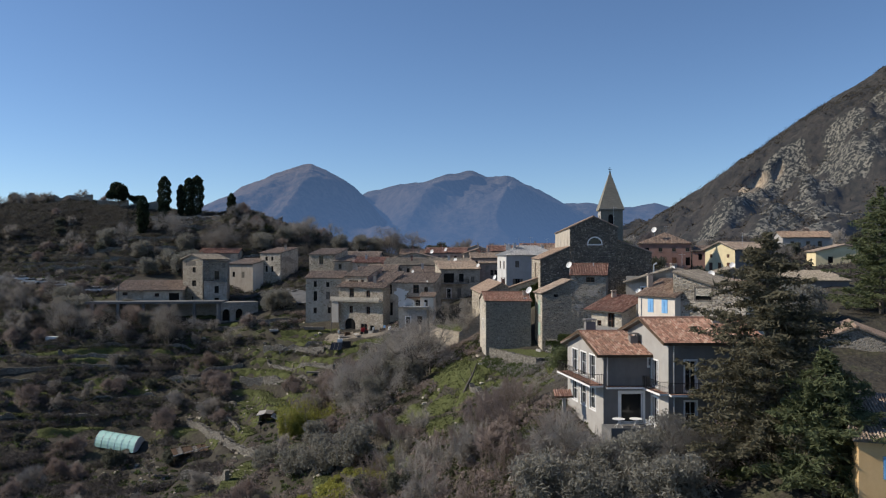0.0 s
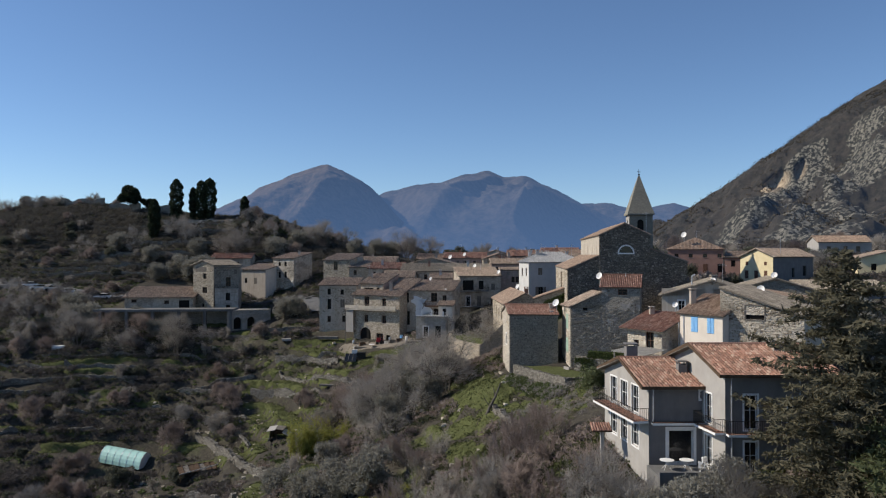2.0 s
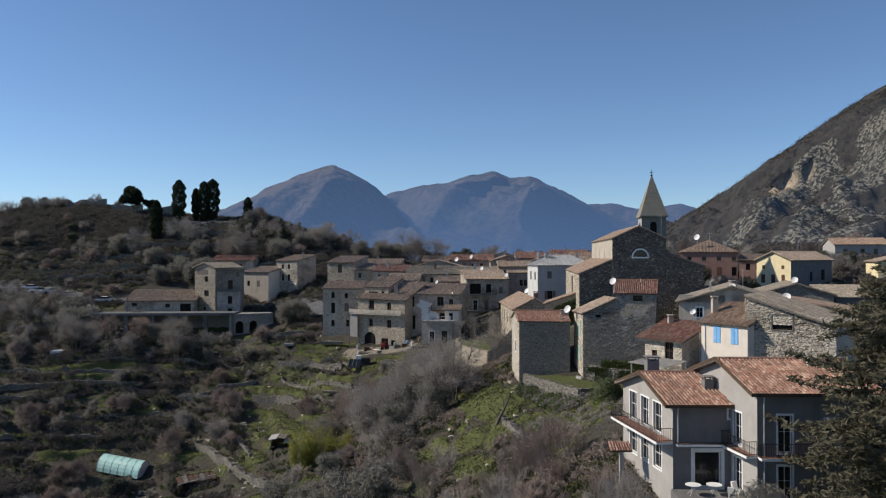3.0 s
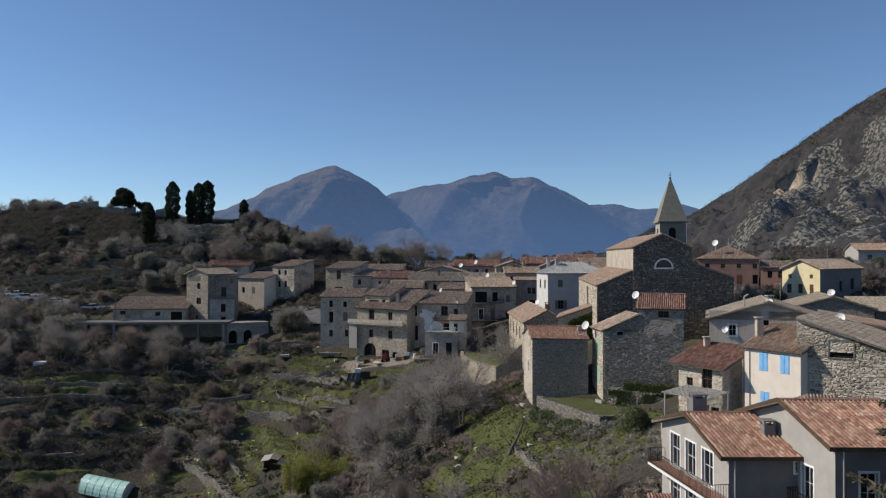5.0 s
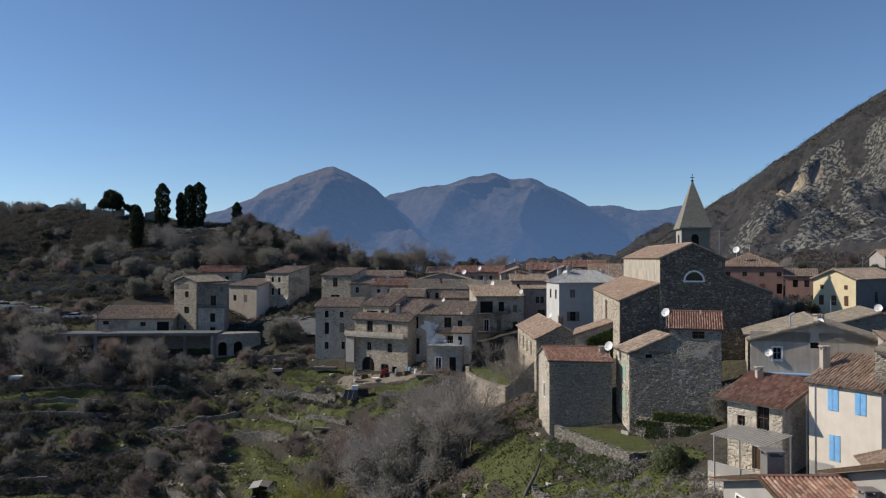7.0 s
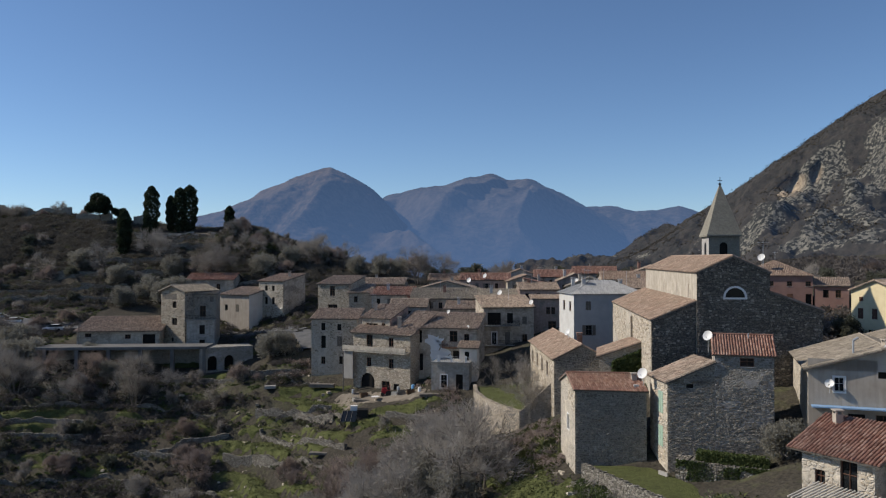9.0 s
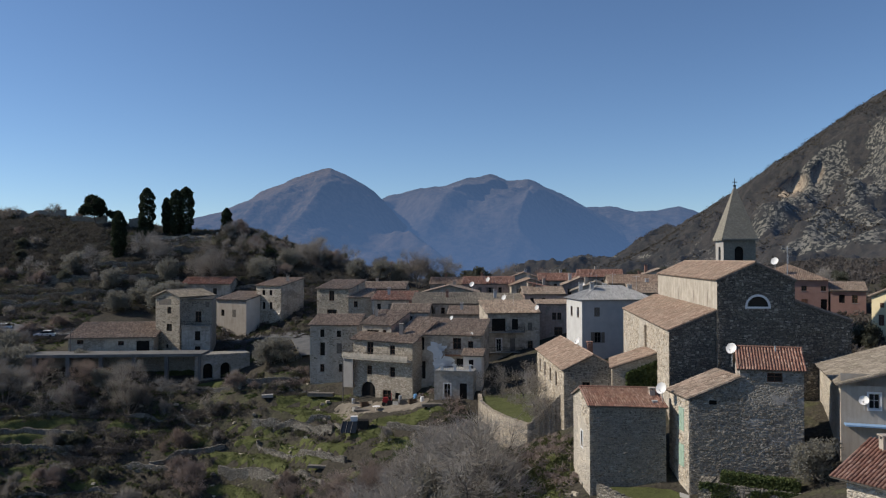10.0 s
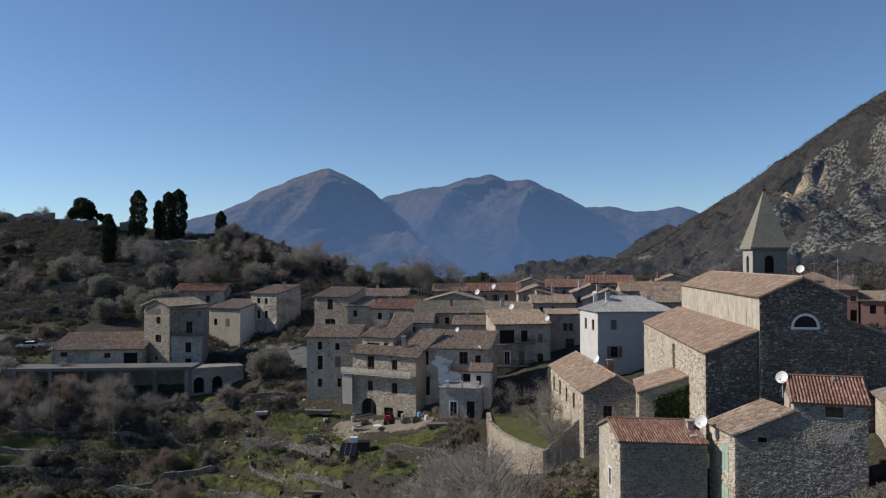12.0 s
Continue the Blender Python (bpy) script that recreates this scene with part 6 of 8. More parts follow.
def leafy_tree(name, label, tall, wide, seed, leaf_m, leaves, size, group, lobes=9, low=0.25):
    rng = np.random.RandomState(seed)
    ob = thing(name, (0, 0, 0), label, "tree", group)
    wood, tips = Heap(), []
    limbs(rng, wood, (0, 0, -0.5), Vector((0.05, 0, 1)), tall * 0.45, 0.05 * tall * 0.45, 2, tips, 0.8, 0.1)
    wood.made("trunk", M_BARK, ob)
    ls = []
    for k in range(lobes):
        a, rr = rng.uniform(0, 6.28), wide * 0.5 * rng.uniform(0.15, 0.72)
        z = tall * rng.uniform(low + 0.1, 0.8)
        s = wide * rng.uniform(0.12, 0.24)
        ls.append(((math.cos(a) * rr, math.sin(a) * rr, z), (s, s, s * 0.85)))
    v, f = blades(rng, crown_cloud(rng, leaves, ls, 0.95), size, stretch=2.6, three=True)
    raw("crown", v, f, leaf_m, ob)
    return ob


def cypress(tall, wide, seed):
    rng = np.random.RandomState(seed)
    ob = thing("cypress", (0, 0, 0), "tall dark narrow cypress tree", "tree", "cypresses on the hill")
    wood = Heap()
    wood.rod((0, 0, -0.6), (0, 0, tall * 0.9), 0.2, 0.03)
    wood.made("trunk", M_BARK, ob)
    pts = []
    for i in range(5200):
        t = rng.uniform(0.03, 1) ** 0.9
        r = wide * 0.46 * (0.55 + 0.45 * min(1, t * 2.4)) * min(1, t * 9) * (1 - t ** 9.0) ** 0.7 * (1 + 0.13 * math.sin(t * 31 + seed)) * rng.uniform(0.7, 1.05)
        a = rng.uniform(0, 6.28)
        pts.append((math.cos(a) * r, math.sin(a) * r, tall * t))
    v, f = blades(rng, pts, 0.3, stretch=2.2)
    raw("crown", v, f, M_CYPRESS, ob)
    return ob


def conifer(tall, wide, seed, needle_m, label, droop=0.18, whorls=34, sparse=1.0, full=1.7):
    """A spreading conifer: a trunk with tiers of boughs that carry flat sprays."""
    rng = np.random.RandomState(seed)
    ob = thing("conifer", (0, 0, 0), label, "tree", "conifers")
    wood = Heap()
    wood.rod((0, 0, -1), (0, 0, tall * 0.55), 0.33, 0.18, 8)
    wood.rod((0, 0, tall * 0.55), (0, 0, tall), 0.18, 0.02, 6)
    pts = []
    for w in range(whorls):
        t = 0.06 + 0.94 * w / whorls
        reach = wide * 0.5 * (1 - t ** full) ** 0.9 * (0.55 + 0.65 * rng.uniform())
        for k in range(6):
            a = rng.uniform(0, 6.28)
            L = max(0.4, reach * rng.uniform(0.55, 1.1))
            o = Vector((0, 0, tall * t))
            e = Vector((math.cos(a) * L, math.sin(a) * L, L * rng.uniform(-droop, 0.22)))
            wood.rod(o, o + e, 0.05 * (1 - t) + 0.015, 0.01, 3)
            side = Vector((-math.sin(a), math.cos(a), 0))
            for j in range(int(L * 26 * sparse)):
                f = rng.uniform(0.18, 1.0)
                q = o + e * f + side * rng.normal() * 0.34 * min(L, 3.0) * (1.1 - f) + Vector((0, 0, rng.normal() * 0.10 - 0.10 * rng.uniform()))
                pts.append(q)
    wood.made("trunk", M_BARK, ob)
    v, f = blades(rng, [tuple(p) for p in pts], 0.15, flat=0.45, stretch=3.0, three=True)
    raw("crown", v, f, needle_m, ob)
    return ob


def stand(proto, x, y, scale=1.0, turn=0.0, sink=0.1, squash=1.0):
    """A copy of a plant on the ground."""
    c = copy_thing(proto, pose(x, y, ground_at(x, y) - sink, 0, 0, turn))
    c.scale = (scale, scale, scale * squash)
    return c


def settle(proto, x, y, scale=1.0, turn=0.0, sink=0.1):
    """The first one itself, on the ground."""
    proto.matrix_basis = pose(x, y, ground_at(x, y) - sink, 0, 0, turn)
    proto.scale = (scale,) * 3
    return proto


rng = np.random.RandomState(12)

# conifers near the grey house
settle(conifer(17.6, 16.0, 3, M_CONIFERDRY, "tall spreading conifer with browning needles", 0.25, 36, 1.1, 1.9), 26.6, 60.0)
settle(conifer(10.2, 9.6, 5, M_CONIFER, "broad green conifer with layered boughs", 0.25, 28, 1.4, 2.6), 27.9, 54.0)
settle(conifer(17.0, 14.0, 8, M_CONIFER, "dark green cedar with level boughs", droop=0.05), 60.0, 100.0)

# cypresses on the hill
for i, (x, y, zt, tall, wide) in enumerate(((-88.2, 270.3, 24.9, 14.5, 4.6), (-91.2, 258.0, 17.2, 14.2, 4.0), (-82.6, 270.5, 22.0, 11, 2.8), (-79.8, 270.3, 24.4, 13.8, 4.0), (-77.2, 271.0, 25.2, 14.6, 4.8), (-85.2, 259.0, 16.2, 12.2, 2.4), (-64.6, 268.0, 18.8, 9.5, 3.0))):
    c = cypress(tall, wide, i + 1)
    c.location = (x, y, zt - tall)
pine = leafy_tree("pine_tree", "round dark pine on the hilltop", 9.0, 8.6, 31, M_CYPRESS, 8000, 0.35, "", 12, 0.3)
pine.location, pine.scale = (-106.5, 278, 14.2), (1.12, 1.12, 1.12)
small_pine = leafy_tree("pine_tree", "small round dark pine beside the ruins", 4.6, 4.4, 33, M_CYPRESS, 3000, 0.3, "", 7, 0.3)
small_pine.location = (-101.5, 279.5, 14.6)

CLEARINGS = [(-50, 203, 6), (-20, 167, 7), (-38, 173, 6), (-36, 167, 5), (-31, 122, 6), (-25, 183, 9), (6, 127, 8), (13, 114, 7),
             (8, 110, 5), (-30, 155, 5), (-60, 157, 7), (16, 102, 7), (-9, 170, 6), (5, 157, 5), (-42, 203, 6), (14, 88, 5), (-14, 176, 6)]


WALL_FOOT = []


def contour(x, y, length, step=1.5):
    """Plan points along one level of the ground, length metres long with x, y in the middle."""
    sides = []
    for way in (-1, 1):
        px, py, out = x, y, []
        for _ in range(int(length / 2 / step)):
            gx, gy = ground_at(px + 5, py) - ground_at(px - 5, py), ground_at(px, py + 5) - ground_at(px, py - 5)
            n = math.hypot(gx, gy) + 1e-6
            dx, dy = (gy / n, -gx / n) if gy > 0 else (-gy / n, gx / n)
            px, py = px + way * step * dx, py + way * step * dy
            out.append((px, py))
        sides.append(out)
    return sides[0][::-1] + [(x, y)] + sides[1]


# grassy terraces: x, y, length, width
GRASS_STRIPS = [(-79.9, 184.8, 26, 2.4), (-50.8, 201.4, 20, 2.0), (-28.1, 181.8, 14, 2.8), (-29.2, 185.2, 10, 2.0), (-35.4, 167.3, 13, 4.2), (-34.2, 150.8, 11, 5.0), (-31.1, 171.3, 10, 3.6), (-29.3, 160.1, 9, 3.2),
                (-22.4, 178.3, 9, 2.4), (-72.2, 161.1, 16, 2.0), (-74.1, 182.1, 18, 1.6), (-54.0, 183.8, 18, 2.0), (6.5, 129.1, 8, 5.0), (6.1, 114.8, 9, 4.5), (2.9, 109.8, 8, 4.5), (9.1, 105.5, 8, 4.0), (13.8, 105.2, 7, 4.0), (-40.0, 176.5, 11, 2.0), (-16.0, 168.5, 12, 2.6), (-88.0, 166.0, 14, 2.0), (-1.0, 113.0, 6, 4.0), (-4.5, 103.5, 7, 4.0), (2.6, 103.0, 7, 4.0), (5.2, 97.0, 6, 4.0), (-2.5, 98.0, 6, 3.0), (-9.5, 111.5, 7, 3.0), (-12.5, 104.0, 8, 4.0), (-19.5, 126.5, 8, 4.0), (-28.5, 128.5, 9, 4.5), (12.5, 92.0, 5, 4.0), (6.0, 120.5, 8, 4.0)]
WINDING = [(-48.0, 162.3), (-44.6, 158.6), (-41.7, 153.9), (-38.2, 149.4), (-35.1, 144.5), (-31.4, 139.6), (-28.3, 135.8)]
CLEARINGS.extend((x - 0.8, y - 1.2, 3.0) for x, y in WINDING)
STRIPS = [(contour(x, y, length), wide) for x, y, length, wide in GRASS_STRIPS]
for line, wide in STRIPS:
    CLEARINGS.extend((x, y, wide / 2 + 0.6) for x, y in line[::2])


def plan_mask(slack):
    """Half-metre cells of the plan that lie in a house, or within slack of one."""
    gx, gy = np.meshgrid(np.arange(-170, 120, 0.5), np.arange(40, 250, 0.5))
    taken = np.zeros(gx.shape, bool)
    for poly in FOOT:
        inside = np.ones(gx.shape, bool)
        for p, q in zip(poly, poly[1:] + poly[:1]):
            ex, ey = q.x - p.x, q.y - p.y
            inside &= (ex * (gy - p.y) - ey * (gx - p.x)) / math.hypot(ex, ey) > -slack
        taken |= inside
    return taken


MASKS = {0: plan_mask(0.3), 1: plan_mask(2.5)}
plan_x, plan_y = np.meshgrid(np.arange(-170, 120, 0.5), np.arange(40, 250, 0.5))
OPEN_PLOTS = np.zeros(plan_x.shape, bool)
for a, b, reach in CLEARINGS:
    OPEN_PLOTS |= (plan_x - a) ** 2 + (plan_y - b) ** 2 < reach * reach
THICKETS = waves(plan_x, plan_y, 21, 17) + 0.6 * waves(plan_x, plan_y, 22, 6)


def free(x, y, slack=0.8, clear=True):
    i, j = int((y - 40) * 2), int((x + 170) * 2)
    m = MASKS[int(slack > 1)]
    return not (0 <= i < m.shape[0] and 0 <= j < m.shape[1] and (m[i, j] or clear and OPEN_PLOTS[i, j]))


def on_slope(x, y):
    return -150 < x < 6 - 0.22 * (y - 130) and 78 < y < 196 or -150 < x < -84 and 196 <= y < 228


def on_hill(x, y):
    return 228 < y < 296 and -165 < x < -18 and not (y < 250 and x > -40)


# the kinds of tree
bares = [bare_tree("bare_tree", "leafless grey-brown tree with a haze of twigs", 6.2, 40 + i, (M_TWIG, M_TWIG, M_TWIGRED, M_TWIG, M_TWIGRED)[i], 3, 24, (0.6, 0.75, 0.55, 0.7, 0.8)[i], (0.10, 0.12, 0.08, 0.11, 0.08)[i], 1.1, 0.016) for i in range(5)]
olives = [leafy_tree("olive_tree", "grey-green olive tree with a loose round crown", 5.2, 5.4, 60 + i, M_OLIVE, 6500, 0.105, "olive trees", 30, 0.1) for i in range(3)]
far_bares = [bare_tree("bare_tree", "small leafless tree on the slope", 6.0, 50 + i, (M_TWIG, M_TWIGRED, M_TWIG)[i], 2, 34, 0.75, 0.12, 1.5, 0.03, 6) for i in range(3)]
far_olives = [leafy_tree("olive_tree", "dark grey-green evergreen tree on a terrace", 5.0, 5.4, 65 + i, M_SCRUBOAK, 3600, 0.2, "olive trees", 26, 0.1) for i in range(2)]
spots = [(-148, 160), (-146, 168), (-144, 176), (-142, 184), (-140, 150)]
for p, (x, y) in zip(bares, spots):
    settle(p, x, y)
for p, (x, y) in zip(olives, ((-139, 190), (-137, 158), (-135, 170))):
    settle(p, x, y)

for p, (x, y) in zip(far_bares + far_olives, ((-133, 180), (-131, 165), (-129, 190), (-127, 150), (-125, 175))):
    settle(p, x, y)

# single trees that stand out: kind, x, y, scale
for kind, x, y, s in (
    ("b0", 1.5, 128, 1.5), ("b3", -2.5, 129, 1.6), ("b1", 0.5, 124, 1.4), ("o0", -4.0, 131.5, 1.5), ("b3", -5.0, 137.5, 1.4), ("b0", -9.5, 129.5, 1.5), ("b0", -1.5, 136, 1.6), ("b1", -3.5, 133, 1.75), ("b3", 1.0, 131.5, 1.5), ("b0", -7.5, 138, 1.35), ("b1", -1.5, 141.5, 1.35), ("b3", -6.0, 145, 1.25), ("b0", -3.5, 147, 1.1),
    ("o0", -1.5, 125, 1.25), ("o1", -6.5, 126, 1.3), ("o2", -10.5, 133, 1.3), ("o0", -12.5, 141, 1.2), ("b2", -12.0, 148, 1.1), ("b4", -16.0, 146, 1.2), ("b2", -17.0, 153, 1.0), ("o1", -20.5, 149, 1.1),
    ("o0", 17.5, 63.3, 1.0), ("o2", 20.6, 62.6, 0.95), ("o1", 15.0, 64.3, 0.9), ("b0", 13.0, 66.5, 1.0), ("b1", -76.5, 189.5, 1.3), ("b0", -84.0, 190.5, 1.4), ("b3", -90.5, 193.0, 1.4), ("b1", -97.5, 196.5, 1.4), ("o1", -88.0, 197.0, 1.3), ("b0", -103.0, 203.0, 1.3), ("b3", -96.0, 207.5, 1.2), ("b1", -108.0, 210.0, 1.3), ("b3", -69.0, 186.5, 1.2), ("b0", -60.0, 187.5, 1.2), ("b4", -78, 193, 1.1), ("b2", -70.5, 192.2, 1.0), ("b0", -62.5, 191.5, 1.2), ("b3", -55.5, 190.5, 1.0), ("b1", -86, 194, 1.1), ("o0", 13.2, 61.5, 1.15), ("o2", 16.6, 60.0, 1.1), ("o1", 10.0, 64.5, 1.2), ("o0", 18.8, 57.5, 1.1), ("b0", 20.5, 60.5, 0.8), ("o1", 18.2, 64.6, 0.6), ("o2", 20.2, 64.4, 0.55), ("b1", 16.0, 63.5, 0.7),
    ("o1", -9.0, 104.5, 1.35), ("o2", -13.5, 108.0, 1.3), ("b1", -6.7, 116.6, 1.1), ("b3", -10.0, 117.2, 1.1), ("o2", -17.5, 113.0, 1.1), ("o1", -15.5, 120.5, 1.0), ("o0", -24.0, 122.0, 1.0),
    ("o0", -38.0, 200.8, 1.35), ("o1", -34.5, 199.5, 1.15), ("o2", -84.5, 199.0, 1.5), ("o0", -92.0, 203.5, 1.4), ("o1", -66.5, 192.5, 1.0), ("o2", -62.0, 190.5, 1.1), ("o1", -73.5, 199.0, 0.9),
    ("o0", 27.2, 111.6, 0.85), ("b3", 10.2, 160, 1.3), ("b0", 10.2, 152, 0.9), ("b0", 10.0, 147, 0.8), ("b1", 9.0, 167, 1.3), ("b1", 5.5, 171.5, 1.0),
    ("o2", -26.0, 251.0, 1.3), ("o1", -19.0, 249.0, 1.2), ("b0", -9.0, 247.0, 1.6), ("b3", -4.0, 246.0, 1.5), ("o0", -14.0, 250.0, 1.3), ("b1", -30, 255, 1.3),
    ("o0", -70, 230.5, 1.5), ("o1", -66, 232.5, 1.3), ("o2", -75, 233, 1.4), ("o0", -79.0, 228.0, 1.2), ("o2", 44, 92, 1.2), ("o0", 48, 96, 1.2), ("b4", -20.5, 141.0, 1.1), ("b0", -62, 244, 1.5), ("b1", -56, 250, 1.6), ("o0", -50, 246, 1.5), ("b3", -68, 250, 1.5), ("o2", -74, 246, 1.4), ("o1", -44, 252, 1.4), ("b0", -80, 252, 1.5), ("b3", -92, 246, 1.4), ("o0", -100, 250, 1.4), ("b1", -110, 246, 1.4), ("o1", -86, 240, 1.3), ("b0", -38, 256, 1.4), 
):
    proto = (bares if kind[0] == "b" else olives)[int(kind[1])]
    stand(proto, x, y, s, float(rng.uniform(0, 360)), 0.25)



def shrub(label, tall, seed, twig_m, stems=16, lean=0.35):
    """A leafless thicket: many upright stems from one root, each with fine side twigs."""
    rng = np.random.RandomState(seed)
    ob = thing("bare_shrub", (0, 0, 0), label, "shrub", "bare shrubs on the slope")
    wood, v, f = Heap(), [], []
    for k in range(stems):
        p = Vector((rng.normal() * tall * 0.13, rng.normal() * tall * 0.13, -0.3))
        d = Vector((rng.normal() * lean, rng.normal() * lean, 1)).normalized()
        long = tall * rng.uniform(0.6, 1.05)
        for i in range(5):
            d = (d + Vector(rng.normal(size=3)) * 0.1 + Vector((0, 0, 0.06))).normalized()
            q = p + d * long / 5
            wood.rod(p, q, 0.035 * (1 - i / 6), 0.035 * (1 - (i + 1) / 6), 3, False)
            for _ in range(5 + 5 * i):
                o = p.lerp(q, rng.uniform())
                e = (d + Vector(rng.normal(size=3)) * 0.55).normalized() * rng.uniform(0.35, 1.0) * tall * 0.24
                w = e.orthogonal().normalized() * 0.012
                n = len(v)
                v.extend([o - w, o + w, o + e])
                f.append((n, n + 1, n + 2))
                o2 = o + e * rng.uniform(0.3, 0.8)
                e2 = (e.normalized() + Vector(rng.normal(size=3)) * 0.6).normalized() * e.length * 0.6
                v.extend([o2 - w * 0.8, o2 + w * 0.8, o2 + e2])
                f.append((n + 3, n + 4, n + 5))
            p = q
    wood.made("stem", M_BARK, ob)
    raw("crown", v, f, twig_m, ob)
    return ob


shrubs = [shrub("leafless reddish-brown thicket of upright stems", 3.4, 80, M_TWIGRED, 22), shrub("leafless grey thicket of upright stems", 3.8, 81, M_TWIG, 20, 0.28), shrub("low spreading leafless brown shrub", 2.6, 82, M_TWIGRED, 24, 0.5)]
SHRUB_SPOTS = [(6.4, 87.5, 0, 1.1), (1.0, 89.9, 1, 1.0), (9.8, 81.0, 2, 1.1), (4.6, 88.3, 0, 0.9), (8.3, 88.5, 0, 1.2), (3.2, 82.8, 1, 1.1), (7.1, 76.4, 0, 1.0), (10.0, 75.2, 2, 1.0), (-1.6, 100.3, 1, 1.1), (-4.8, 110.0, 1, 1.2), (-2.8, 92.9, 1, 1.2), (-5.8, 100.6, 0, 1.1), (11.2, 72.9, 1, 1.0), (10.9, 89.8, 0, 1.1), (9.7, 94.4, 2, 1.1),
               (-0.2, 105.4, 1, 1.1), (12.8, 76.5, 2, 1.1), (-18.5, 152.8, 0, 1.3), (-15.1, 150.9, 0, 1.3), (-25.6, 160.1, 2, 1.2), (-13.1, 152.4, 1, 1.4), (5.2, 79.7, 1, 1.0), (8.2, 72.9, 0, 1.1), (7.4, 90.5, 0, 1.2), (9.2, 86.0, 2, 1.2), (5.6, 84.6, 1, 1.0), (11.6, 84.6, 0, 1.0), (-8.6, 106.5, 0, 1.0), (-3.0, 105.0, 2, 1.2), (2.2, 96.6, 2, 1.0), (-0.5, 85.5, 1, 1.2), (-5.0, 88.5, 0, 1.2), (0.5, 78.0, 1, 1.2), (5.0, 72.5, 2, 1.2)] + [(-160 + 2.6 * k, 284 + 1.2 * (k % 3), 1, 1.1 + 0.12 * (k % 4)) for k in range(11)]
for i, (x, y, k, size) in enumerate(SHRUB_SPOTS):
    turn = float(rng.uniform(0, 360))
    if i in (0, 1, 2):
        settle(shrubs[i], x, y, size, turn, 0.15)
    else:
        stand(shrubs[k], x, y, size, turn, 0.15)

# the rest of the wild slope and of the hill
count = 0
while count < 150:
    x, y = rng.uniform(-150, 8), rng.uniform(78, 228)
    if on_slope(x, y) and free(x, y, 2.5):
        k = rng.uniform()
        proto = far_bares[rng.randint(3)] if k < 0.8 else far_olives[rng.randint(2)]
        small = 0.42 if y > 165 and x > -50 else 0.75
        stand(proto, x, y, small * rng.uniform(0.5, 1.0), float(rng.uniform(0, 360)), 0.3)
        count += 1
count = 0
while count < 70:
    x, y = rng.uniform(-140, -42), rng.uniform(135, 199)
    if on_slope(x, y) and free(x, y, 2.5):
        proto = far_bares[rng.randint(3)] if rng.uniform() < 0.8 else far_olives[rng.randint(2)]
        stand(proto, x, y, rng.uniform(0.5, 0.95), float(rng.uniform(0, 360)), 0.4)
        count += 1
def woods(name, label, spots):
    """Many small far trees, too many to count, in one mesh for each kind of growth."""
    heaps = {}
    for proto, x, y, s, turn in spots:
        c, q = math.cos(turn), math.sin(turn)
        place = np.array([x, y, ground_at(x, y) - 0.4])
        for child in proto.children:
            me = child.data
            co = np.empty(len(me.vertices) * 3)
            me.vertices.foreach_get("co", co)
            co = co.reshape(-1, 3) * s
            v, f = heaps.setdefault(me.materials[0].name, ([], []))
            n = len(v)
            v.extend((np.stack([co[:, 0] * c - co[:, 1] * q, co[:, 0] * q + co[:, 1] * c, co[:, 2]], 1) + place).tolist())
            f.extend(tuple(n + k for k in p.vertices) for p in me.polygons)
    for key, (v, f) in heaps.items():
        tagged(raw(name, v, f, bpy.data.materials[key]), label, "woods", kind="stuff")


spots = []
while len(spots) < 64:
    x, y = rng.uniform(-165, -18), rng.uniform(228, 296)
    if on_hill(x, y) and free(x, y, 3):
        if y > 262 and -112 < x < -58:
            continue
        proto = far_bares[rng.randint(3)] if rng.uniform() < 0.7 else far_olives[rng.randint(2)]
        spots.append((proto, x, y, rng.uniform(0.4, 0.85), float(rng.uniform(0, 6.28))))
for k in range(24):
    x, y = rng.uniform(-73, -34), rng.uniform(256, 265)
    spots.append(((far_bares + far_olives)[k % 5], x, y, rng.uniform(0.5, 0.95), float(rng.uniform(0, 6.28))))
woods("hill_wood", "small bare and evergreen trees over the hillside", spots)


def scrub(name, label, n, where, material, size, leaf, per, seed, lift=0.4, squash=0.75, clear=True, stretch=1.6):
    """Low growth that nobody could count, in one mesh."""
    r = np.random.RandomState(seed)
    pts = []
    tries = 0
    while len(pts) < n and tries < n * 40:
        tries += 1
        x, y = where(r)
        if x is not None and free(x, y, 0.3, clear):
            pts.append((x, y, size * r.uniform(0.5, 1.5)))
    p = np.array(pts)
    z = height(p[:, 0], p[:, 1])
    c = np.repeat(np.stack([p[:, 0], p[:, 1], z], 1), per, 0)
    rad = np.repeat(p[:, 2], per)[:, None]
    d = r.normal(size=c.shape)
    d /= np.linalg.norm(d, axis=1)[:, None]
    d *= r.uniform(0.35, 1.0, size=(len(c), 1)) ** 0.5
    d[:, 2] = np.abs(d[:, 2]) * squash + lift * 0.2
    v, f = blades(r, c + d * rad, leaf * 1.15, stretch=stretch, three=True)
    ob = raw(name, v, f, material)
    return tagged(ob, label, "undergrowth", kind="stuff")


def slope_spot(r):
    x, y = r.uniform(-150, 10), r.uniform(66, 228)
    return (x, y) if x < 8 - 0.2 * (y - 130) and (y < 197 or x < -83) else (None, None)


def clumped(r):
    """Spots that gather in thickets."""
    for _ in range(30):
        x, y = slope_spot(r)
        if x is not None and THICKETS[int((y - 40) * 2), int((x + 170) * 2)] > r.uniform(-0.2, 0.7):
            return x, y
    return None, None


def wild_west(r):
    """Thickets west of the garden plots, thinning out towards them."""
    x, y = clumped(r)
    return (x, y) if x is not None and x < -30 + 10 * r.normal() else (None, None)


